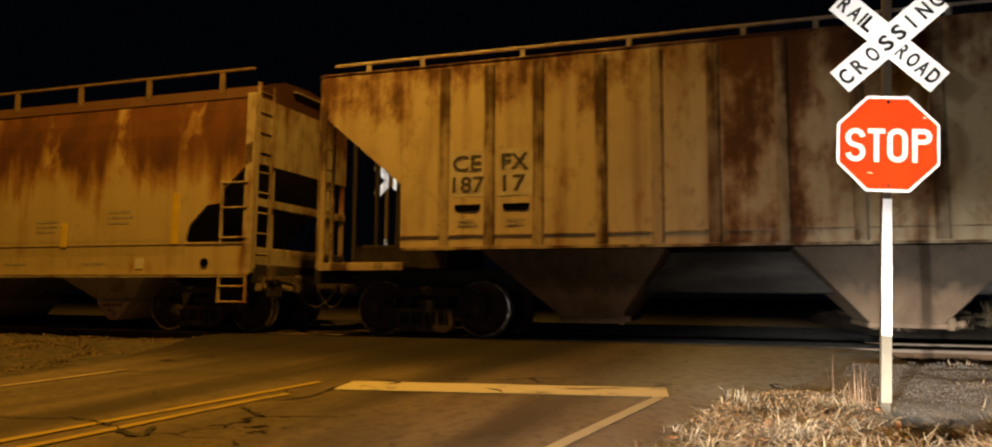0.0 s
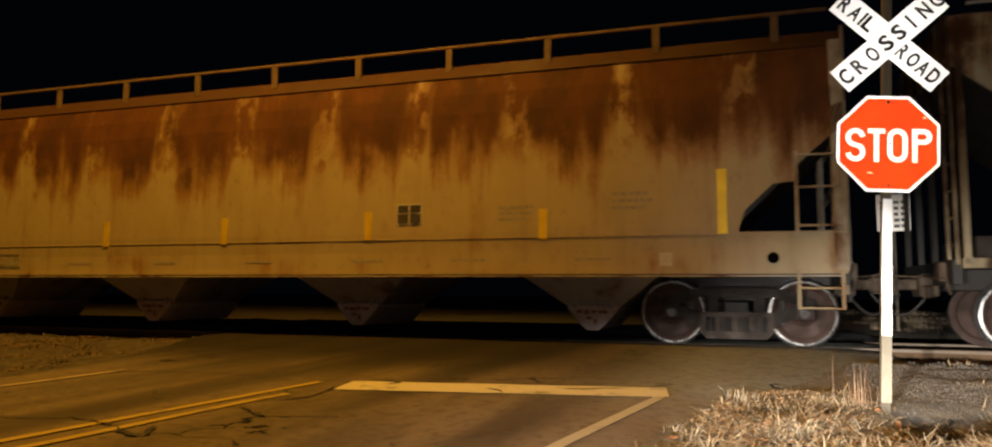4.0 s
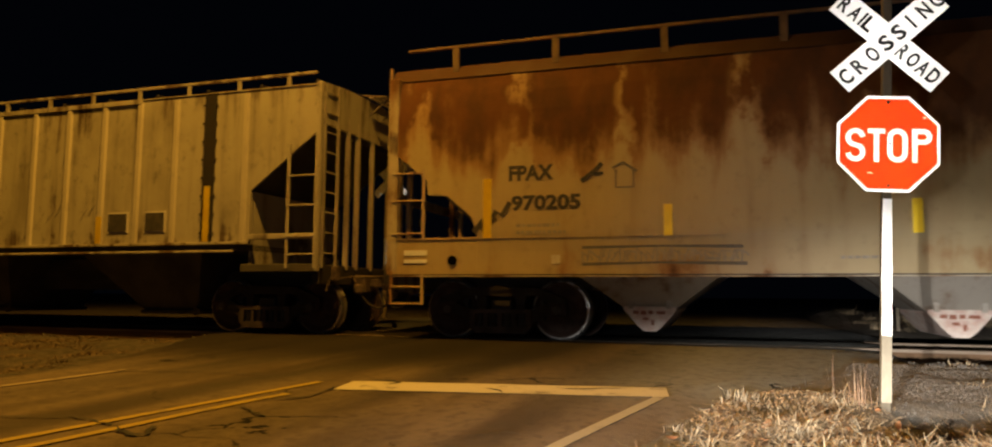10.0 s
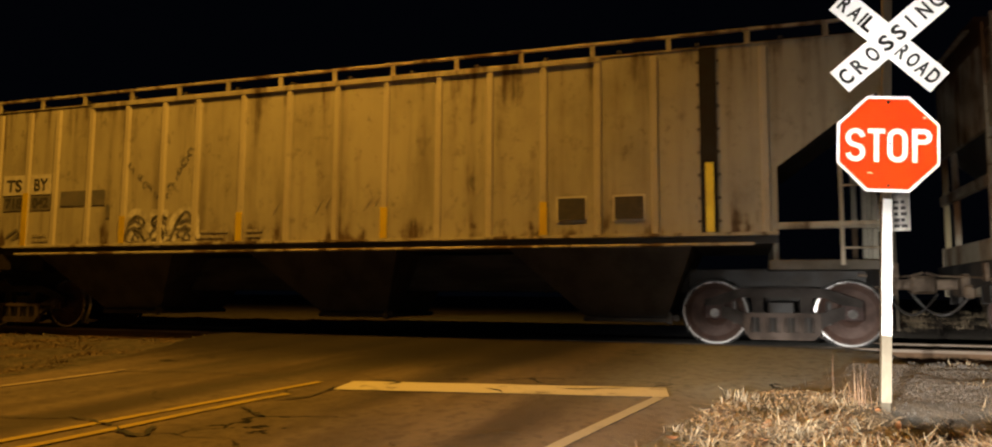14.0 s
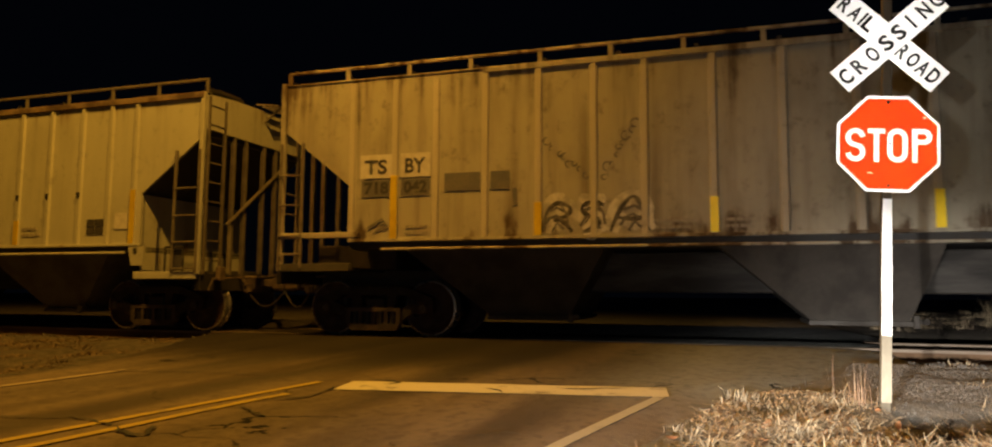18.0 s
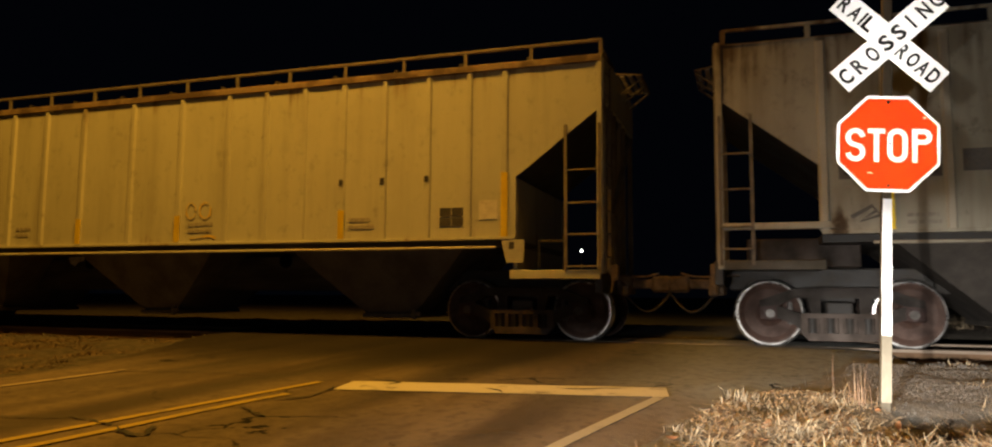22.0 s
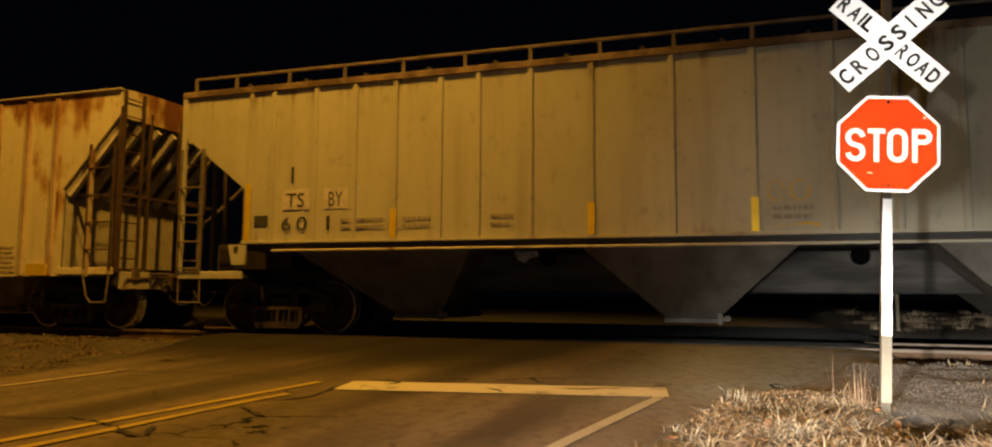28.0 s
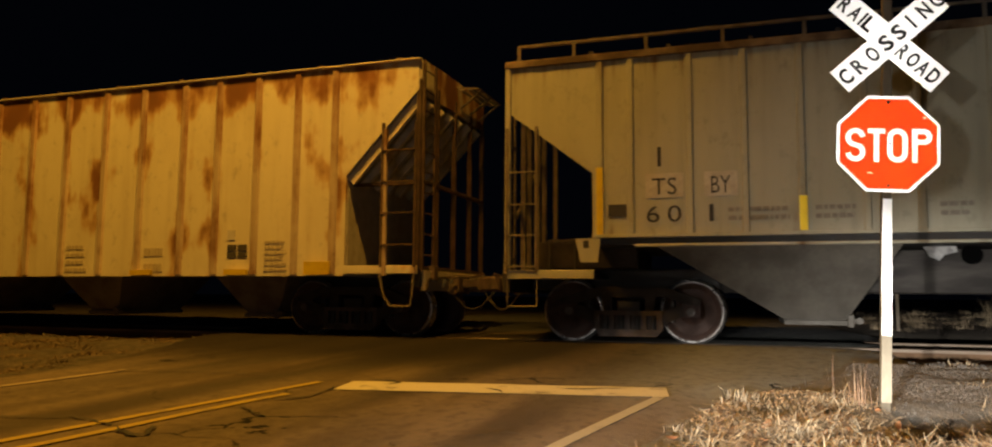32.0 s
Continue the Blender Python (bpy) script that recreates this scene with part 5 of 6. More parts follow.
    for s in (-33.9, -33.1, -32.2, -30.5, -29.7):
        scrawl(root, [[(s - c, 2.0), (s + 0.15 - c, 2.22), (s + 0.1 - c, 2.35)], [(s + 0.2 - c, 2.1), (s + 0.32 - c, 2.3)]], 0.011, FAINT_INK, -SIDE + 0.026, "chalk_mark", "faint dark scribbles")
    for x0, x1 in ((-39.2, -38.75), (-35.35, -34.75), (-34.4, -34.0)):
        bars(root, x0 - c, x1 - c, 1.62, 1.8, 2, FAINT_INK)
    return root, c


def GRAFFITI_C(c):
    """Strokes of three fat sprayed letters."""
    raw = [[(-36.97, 1.60), (-36.93, 1.92), (-36.76, 2.05), (-36.55, 1.97), (-36.58, 1.84), (-36.82, 1.77)], [(-36.76, 1.80), (-36.62, 1.72), (-36.54, 1.60)],
           [(-36.08, 1.98), (-36.24, 2.05), (-36.42, 1.96), (-36.34, 1.84), (-36.14, 1.78), (-36.14, 1.66), (-36.38, 1.60)],
           [(-35.98, 1.60), (-35.86, 1.90), (-35.66, 2.14), (-35.54, 1.98), (-35.44, 1.60)], [(-35.88, 1.80), (-35.70, 1.76), (-35.52, 1.79)]]
    strokes = []
    for stroke in raw:
        dense = []
        for (xa, za), (xb, zb) in zip(stroke, stroke[1:]):
            dense += [(xa + (xb - xa) * i / 4 - c, za + (zb - za) * i / 4) for i in range(4)]
        dense.append((stroke[-1][0] - c, stroke[-1][1]))
        for _ in range(3):
            dense = [dense[0]] + [((p[0] + 2 * q[0] + r[0]) / 4, (p[1] + 2 * q[1] + r[1]) / 4) for p, q, r in zip(dense, dense[1:], dense[2:])] + [dense[-1]]
        strokes.append(dense)
    return strokes


def side_sill(root, c, x0, x1, z, mat):
    """The lip under the side sheets and the dark shelf below it, with a brake pipe along it."""
    bm = bmesh.new()
    box(bm, x0 - c, x1 - c, -SIDE - 0.01, -SIDE + 0.08, z - 0.035, z + 0.012, 0.006)
    part("sill_lip", bm, mat, root)
    bm = bmesh.new()
    box(bm, x0 - c, x1 - c, -SIDE + 0.06, 1.5, z - 0.14, z - 0.04)
    part("sill_shelf", bm, DARK_STEEL, root)
    bm = bmesh.new()
    rod(bm, (x0 + 0.6 - c, -SIDE + 0.02, z - 0.15), (x1 - 0.3 - c, -SIDE + 0.02, z - 0.15), 0.022, 6)
    part("sill_pipe", bm, mat, root)


def braces(root, x, way, mat, diagonal=False):
    """Handbrake wheel side clutter on the end: a diagonal rod and the roof step brackets."""
    bm = bmesh.new()
    if diagonal:
        rod(bm, (x + way * 0.06, -0.9, 1.9), (x + way * 0.06, 0.9, 3.3), 0.035, 8)
    pipe(bm, [(x - way * 0.1, 0.05, 4.38), (x + way * 0.40, 0.05, 4.32), (x + way * 0.40, 1.25, 4.32), (x - way * 0.1, 1.25, 4.38)], 0.014, 6)
    for y in (0.15, 0.65, 1.15):
        rod(bm, (x + way * 0.40, y, 4.30), (x, y, 4.0), 0.022, 6)
    part("end_bracket", bm, mat, root)
    bm = bmesh.new()
    for k in range(3):
        xx = x + way * (0.08 + 0.13 * k)
        box(bm, xx - 0.035, xx + 0.035, 0.05, 1.25, 4.315, 4.335)
    part("crossover_board", bm, PALE_RAIL, root, "narrow slats of the crossover step")


def car_d():
    c = -51.6
    z0 = 1.54
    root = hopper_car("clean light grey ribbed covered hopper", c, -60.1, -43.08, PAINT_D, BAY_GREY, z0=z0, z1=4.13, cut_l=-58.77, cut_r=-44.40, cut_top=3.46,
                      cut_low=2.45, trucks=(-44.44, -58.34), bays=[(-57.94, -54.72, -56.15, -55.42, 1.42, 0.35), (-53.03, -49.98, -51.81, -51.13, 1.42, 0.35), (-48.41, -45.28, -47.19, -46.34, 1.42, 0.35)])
    places = [-58.66, -58.22, -57.40, -56.67, -55.95, -55.18, -54.55, -53.72, -52.80, -51.65, -50.57, -49.58, -48.82, -48.07, -47.33, -46.59, -45.83, -45.15, -44.57]
    ribs(root, c, places, z0 + 0.01, 4.10, 0.11, PAINT_D)
    bm = bmesh.new()
    box(bm, -60.1 - c, -43.1 - c, -SIDE - 0.008, -SIDE + 0.05, 4.10, 4.21, 0.010)
    part("top_chord", bm, mottled("rust_stained_chord", (0.24, 0.17, 0.10), (0.075, 0.045, 0.026), 1.6, 25, 0.75, lo=0.42, hi=0.58), root, "rust-stained top chord")
    side_sill(root, c, -58.77, -44.4, z0, PAINT_D)
    railing(root, -59.92 - c, -43.1 - c, [-43.12 - c - 1.062 * k for k in range(16)] + [-59.9 - c], 4.2, 4.475, -1.48, LADDER_DULL, wide=0.024)
    for x, way, xi in ((-43.13, 1, -43.63), (-60.05, -1, -59.60)):
        bm = bmesh.new()
        box(bm, x - 0.04 - c, x + 0.04 - c, -SIDE, -SIDE + 0.08, 1.0, 4.2, 0.008)
        part("corner_post", bm, PAINT_D, root)
        dull = LADDER_DULL
        ladder(root, min(x, xi) - c, max(x, xi) - c, -SIDE - 0.01, 1.02, 3.18, [1.10, 1.56, 2.02, 2.5], dull)
        end_ladder(root, x + way * 0.05 - c, -1.45, -1.02, 1.0, 4.15, 9, dull)
        end_posts(root, x - c, dull, (-0.7, -0.35, 0.2, 0.6, 1.45), 1.0, 3.6)
        platform(root, c, xi - way * 0.85, x, 0.92, PAINT_D, way, step=way < 0)
        braces(root, x - c, way, LADDER_DULL, True)
        # lower end sheet beside the platform and a bracket on the side
        xb = xi - way * 0.78
        bm = bmesh.new()
        prism(bm, [(xb - c - 0.20, 1.5), (xb - c + 0.16, 1.5), (xb - c + 0.13, 1.16), (xb - c - 0.12, 1.16)], -SIDE, -SIDE + 0.05)
        br = part("jacking_bracket", bm, PAINT_D, root)
        # the hole's dark inside, drawn as a flat black mark
        bm = bmesh.new()
        box(bm, xb - c - 0.08, xb - c, -SIDE - 0.006, -SIDE + 0.01, 1.36, 1.47)
        part("bracket_hole", bm, BLACK_INK, br)
        bm = bmesh.new()
        pipe(bm, [(xi - way * 0.1 - c, -1.2, 1.0), (xi - way * 0.1 - c, -1.2, 1.5), (xi - way * 0.5 - c, -1.2, 1.5), (xi - way * 0.5 - c, -1.2, 1.0)], 0.02)
        part("brake_rigging", bm, DARK_STEEL, root)
    lettering("I", 0.05, 0.28, BLACK_INK, root, pose(-57.84 - c, -SIDE + 0.022, 2.50), bold=0.0)
    for x0, x1, text, z in ((-57.92, -57.58, "TS", 2.10), (-57.12, -56.86, "BY", 2.10), (-58.0, -57.82, "6", 1.71), (-57.71, -57.52, "0", 1.71), (-57.15, -57.09, "1", 1.71)):
        if z > 2:
            plate(root, x0 - 0.09 - c, x1 + 0.09 - c, 2.06, 2.40, PALE_INK, label="pale patch behind the lettering")
        lettering(text, x1 - x0, 0.235, BLACK_INK, root, pose(x0 - c, -SIDE + 0.020, z), bold=0.0)
    for s in (-53.74, -49.15):
        bm = bmesh.new()
        rod(bm, (s - c, -0.364, 1.28), (s - c, -0.35, 1.28), 0.135, 18)
        part("sill_hole", bm, VOID, root, "round dark hole in the centre sill")
    bm = bmesh.new()
    prism(bm, [(-53.74 - 0.62 - c, 1.30 + 0.16), (-53.74 - 0.22 - c, 1.30 + 0.2), (-53.74 - 0.17 - c, 1.30 + 0.02), (-53.74 - 0.33 - c, 1.30 - 0.02), (-53.74 - 0.40 - c, 1.30 - 0.1), (-53.74 - 0.52 - c, 1.30 - 0.04)], -0.366, -0.35)
    part("paint_splash", bm, mottled("white_paint_splash", (0.5, 0.5, 0.5), (0.2, 0.2, 0.2), 9.0, 40, 0.7, bump=0.05), root, "pale splash of paint on the sill")
    plate(root, -58.54 - c, -58.28 - c, 1.80, 1.98, BLACK_INK, "placard", label="small black placard")
    for x0, x1 in ((-56.55, -56.05), (-55.8, -55.3), (-54.35, -53.95), (-50.35, -49.75), (-47.2, -46.7), (-56.9, -56.4)):
        bars(root, x0 - c, x1 - c, 1.72, 1.95, 2, FAINT_INK)
    for k in range(2):
        for j in range(2):
            plate(root, -45.62 + 0.20 * k - c, -45.44 + 0.20 * k - c, 1.73 + 0.15 * j, 1.86 + 0.15 * j, BLACK_INK, "placard", label="dark placard panel")
    plate(root, -44.98 - c, -44.68 - c, 1.82, 2.11, PALE_INK, "sticker", label="pale square sticker")
    for s, za, zb in ((-58.66, 1.55, 2.52), (-44.57, 1.55, 2.52), (-55.95, 1.56, 2.02), (-52.80, 1.56, 2.02), (-50.57, 1.56, 2.02), (-47.33, 1.56, 2.02)):
        plate(root, s - 0.05 - c, s + 0.05 - c, za, zb, YELLOW, "reflector_strip", -SIDE + 0.003, "yellow reflective strip")
    for s in (-47.33, -46.59, -45.83):
        plate(root, s - 0.05 - c, s + 0.02 - c, 2.42, 2.52, DARK_STEEL, "rust_spot", -SIDE + 0.003)
    scrawl(root, [[(-50.3 + 0.1 * math.cos(a) - c, 2.1 + 0.14 * math.sin(a)) for a in np.linspace(0, 6, 10)], [(-50.0 + 0.12 * math.cos(a) - c, 2.1 + 0.14 * math.sin(a)) for a in np.linspace(1, 7, 10)],
                  [(-50.3 - c, 1.62), (-49.9 - c, 1.66), (-49.75 - c, 1.62)]], 0.018, YELLOW_INK, -SIDE + 0.026, "graffiti", "faint yellow sprayed scribble")
    return root, c


def car_e():
    c = -70.0
    z0 = 0.97
    root = hopper_car("cream covered hopper with orange rust patches", c, -78.5, -61.52, PAINT_E, BAY_TAN, z0=z0, z1=4.40, cut_l=-77.2, cut_r=-62.80, cut_top=3.95,
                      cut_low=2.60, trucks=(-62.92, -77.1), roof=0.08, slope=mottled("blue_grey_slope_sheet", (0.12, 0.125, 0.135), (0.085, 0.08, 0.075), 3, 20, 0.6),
                      bays=[(m - 0.75, m + 0.75, m - 0.3, m + 0.3, 1.0, 0.32, 1.2, 0.8) for m in (-64.8, -68.35, -71.9, -75.4)])
    places = [-69.59, -68.73, -67.82, -66.96, -66.05, -65.32, -64.52, -63.74, -63.03, -70.5, -71.4, -72.3, -73.2, -74.1, -75.0, -75.9, -76.8]
    ribs(root, c, places, z0 + 0.03, 4.34, 0.15, RIB_E)
    bm = bmesh.new()
    box(bm, -78.5 - c, -61.5 - c, -SIDE - 0.02, -SIDE + 0.06, 4.395, 4.425, 0.006)
    part("top_chord", bm, PATCH_PALE, root, "thin pale top edge")
    bm = bmesh.new()
    for k in range(12):
        x = -61.9 - 1.42 * k - c
        box(bm, x - 0.05, x + 0.05, -SIDE + 0.02, -SIDE + 0.12, 4.425, 4.465, 0.006)
    part("roof_clips", bm, RUST_DARK, root)["kind"] = "stuff"
    # end frame: slanted pale stripes on the slope sheet, posts in front of it
    mid = mottled("pale_stripe_paint", (0.74, 0.70, 0.56), (0.58, 0.52, 0.40), 5, 30, 0.65)
    for y in (-1.46, -1.05, -0.62, -0.2, 0.25, 0.7, 1.15):
        bm = bmesh.new()
        xa, xb = -62.84 - c, -61.60 - c
        prism(bm, [(xa, 2.56), (xb, 3.87), (xb + 0.10, 3.76), (xa + 0.13, 2.46)], y, y + 0.09)
        part("slope_fin", bm, mid, root, "pale stiffening fin along the slope sheet")
    bm = bmesh.new()
    box(bm, -62.86 - c, -62.80 - c, -1.44, 1.44, z0, 2.58)
    part("bulkhead", bm, PATCH_PALE, root, "pale upright bulkhead below the slope sheet")
    bm = bmesh.new()
    prism(bm, [(-62.1 - c, z0), (-62.14 - c, 3.3), (-62.06 - c, 3.3), (-62.04 - c, z0)], -SIDE - 0.03, -SIDE + 0.03)
    part("side_post", bm, RIB_E, root)
    for za, zb in ((2.44, 2.50), (1.02, 1.12)):
        bm = bmesh.new()
        box(bm, -62.8 - c, -61.5 - c, -1.30, -1.24, za, zb, 0.008)
        box(bm, -61.56 - c, -61.50 - c, -1.5, 1.5, za, zb, 0.008)
        part("end_stringer", bm, RUST_DARK, root)
    bm = bmesh.new()
    box(bm, -61.50 - c, -61.44 - c, -1.42, 1.42, 0.74, 1.06, 0.012)
    sill = part("end_sill", bm, PATCH_PALE, root, "pale end sill with dark sprayed marks")
    rng = random.Random(5)
    bm = bmesh.new()
    for k in range(9):
        y = -1.3 + 0.3 * k
        pipe(bm, [(-61.435 - c, y, 0.80 + rng.uniform(0, 0.1)), (-61.435 - c, y + 0.12, 1.0 - rng.uniform(0, 0.08)), (-61.435 - c, y + 0.24, 0.82 + rng.uniform(0, 0.1))], 0.022, 5)
    part("graffiti", bm, BLUE_INK, sill, "dark blue-grey sprayed marks")["kind"] = "stuff"
    for y in (-1.5, -0.78, 0.0, 0.78, 1.45):
        bm = bmesh.new()
        box(bm, -61.58 - c, -61.50 - c, y - 0.026, y + 0.026, 1.05, 4.1, 0.006)
        part("end_post", bm, RUST_DARK, root)
    ladder(root, -62.12 - c, -61.55 - c, -SIDE - 0.02, 1.1, 3.4, [1.45, 1.95, 2.45, 2.95], RUST_DARK)
    end_ladder(root, -61.46 - c, -1.5, -1.05, 1.05, 4.4, 10, RUST_DARK)
    platform(root, c, -62.8, -61.52, 1.0, PAINT_E, 1, step=False)
    braces(root, -61.5 - c, 1, LADDER_DULL)
    bm = bmesh.new()
    pipe(bm, [(-62.15 - c, -SIDE - 0.01, 1.0), (-62.05 - c, -SIDE - 0.01, 0.62), (-61.95 - c, -SIDE - 0.01, 0.5), (-61.6 - c, -SIDE - 0.01, 0.5), (-61.55 - c, -SIDE - 0.01, 1.0)], 0.018)
    part("hanging_step", bm, LADDER_DULL, root)
    for x0, x1, za, zb in ((-63.5, -63.04, 0.99, 1.2), (-67.04, -66.6, 0.99, 1.08), (-65.05, -64.6, 0.99, 1.08)):
        plate(root, x0 - c, x1 - c, za, zb, YELLOW, "reflector_strip", -SIDE + 0.01, "yellow reflective strip", 0.05)
    for k in range(2):
        for j in range(2):
            plate(root, -65.04 + 0.21 * k - c, -64.86 + 0.21 * k - c, 1.28 + 0.12 * j, 1.38 + 0.12 * j, BLACK_INK, "placard", label="dark placard panel")
    plate(root, -65.05 - c, -64.9 - c, 1.58, 1.75, PALE_INK, "sticker", label="pale square sticker")
    for x0, x1, rows in ((-64.3, -63.85, 6), (-68.6, -68.1, 4), (-66.8, -66.3, 2)):
        bars(root, x0 - c, x1 - c, 1.05, 1.6, rows, FAINTER_INK)
    return root, c


# how far the train has come, every half second
RUN = (0.0, 1.164, 2.310, 3.402, 4.586, 5.740, 6.868, 8.002, 9.126, 10.244, 11.357, 12.467, 13.564, 14.633, 15.689, 16.720, 17.824, 18.904, 19.981, 21.060,
       22.130, 23.150, 24.231, 25.310, 26.378, 27.410, 28.421, 29.410, 30.484, 31.472, 32.430, 33.377, 34.330, 35.308, 36.330, 37.289, 38.221, 39.142, 40.049, 40.900,
       41.823, 42.695, 43.554, 44.393, 45.221, 46.019, 46.888, 47.708, 48.515, 49.329, 50.138, 50.909, 51.681, 52.454, 53.226, 53.998, 54.767, 55.530, 56.289, 57.041,
       57.784, 58.533, 59.273, 60.007, 60.750)
CARS = [build() for build in (car_a, car_b, car_c, car_d, car_e)]


def run_at(t):
    """Metres that the train has rolled at t seconds, smooth between the half seconds."""
    i = min(int(t * 2), len(RUN) - 2)
    u = t * 2 - i
    p = [RUN[min(max(j, 0), len(RUN) - 1)] for j in (i - 1, i, i + 1, i + 2)]
    if i == 0:
        p[0] = 2 * RUN[0] - RUN[1]
    if i == len(RUN) - 2:
        p[3] = 2 * RUN[-1] - RUN[-2]
    return 0.5 * (2 * p[1] + (p[2] - p[0]) * u + (2 * p[0] - 5 * p[1] + 4 * p[2] - p[3]) * u * u + (3 * p[1] - p[0] - 3 * p[2] + p[3]) * u ** 3)


# ---- the crossing sign beside the road ----
SIGN_FOOT = Vector((2.984, 5.809, -0.10))
SIGN_FRAME = Matrix.Translation(SIGN_FOOT) @ Matrix.Rotation(radians(-8), 4, "Z") @ Matrix.Rotation(radians(2.47), 4, "Y")


def octagon(r):
    return [(r * math.cos(radians(22.5 + 45 * k)), r * math.sin(radians(22.5 + 45 * k))) for k in range(8)]


def ribbon(bm, points, half):
    """A flat stroke of even width along points in x and z."""
    sides = []
    for i, p in enumerate(points):
        a, b = points[max(0, i - 1)], points[min(len(points) - 1, i + 1)]
        d = Vector((b[0] - a[0], b[1] - a[1])).normalized()
        sides.append((bm.verts.new((p[0] - d.y * half, 0, p[1] + d.x * half)), bm.verts.new((p[0] + d.y * half, 0, p[1] - d.x * half))))
    for (a, b), (c, d) in zip(sides, sides[1:]):
        bm.faces.new((a, b, d, c))


def sign_letter(ch, w, h, t):
    """One capital of a stop sign, w wide and h high, with strokes t wide."""
    bm = bmesh.new()
    half, rx = t / 2, (w - t) / 2

    def arc(cx, cz, ax, az, a0, a1, n=14):
        return [(cx + ax * math.cos(radians(a0 + (a1 - a0) * i / n)), cz + az * math.sin(radians(a0 + (a1 - a0) * i / n))) for i in range(n + 1)]
    if ch == "S":
        ry = (h - t) / 4
        ribbon(bm, arc(w / 2, h / 2 + ry, rx, ry, 8, 235) + arc(w / 2, h / 2 - ry, rx, ry, 55, -172), half)
    elif ch == "T":
        ribbon(bm, [(0, h - half), (w, h - half)], half)
        ribbon(bm, [(w / 2, 0), (w / 2, h - t)], half)
    elif ch == "O":
        r = rx * 0.98
        ribbon(bm, [(half, h / 2)] + arc(w / 2, h - half - r, rx, r, 180, 0) + arc(w / 2, half + r, rx, r, 0, -180) + [(half, h / 2)], half)
    else:
        r = h * 0.155
        ribbon(bm, [(half, 0), (half, h)], half)
        ribbon(bm, [(t, h - half), (w - half - r, h - half)] + arc(w - half - r, h - half - r, r, r, 80, -80, 10) + [(w - half - r, h - half - 2 * r), (t, h - half - 2 * r)], half)
    return bm


def board_text(text, width, height, root, m, name="board_letters"):
    return lettering(text, width, height, SIGN_BLACK, root, m, name)


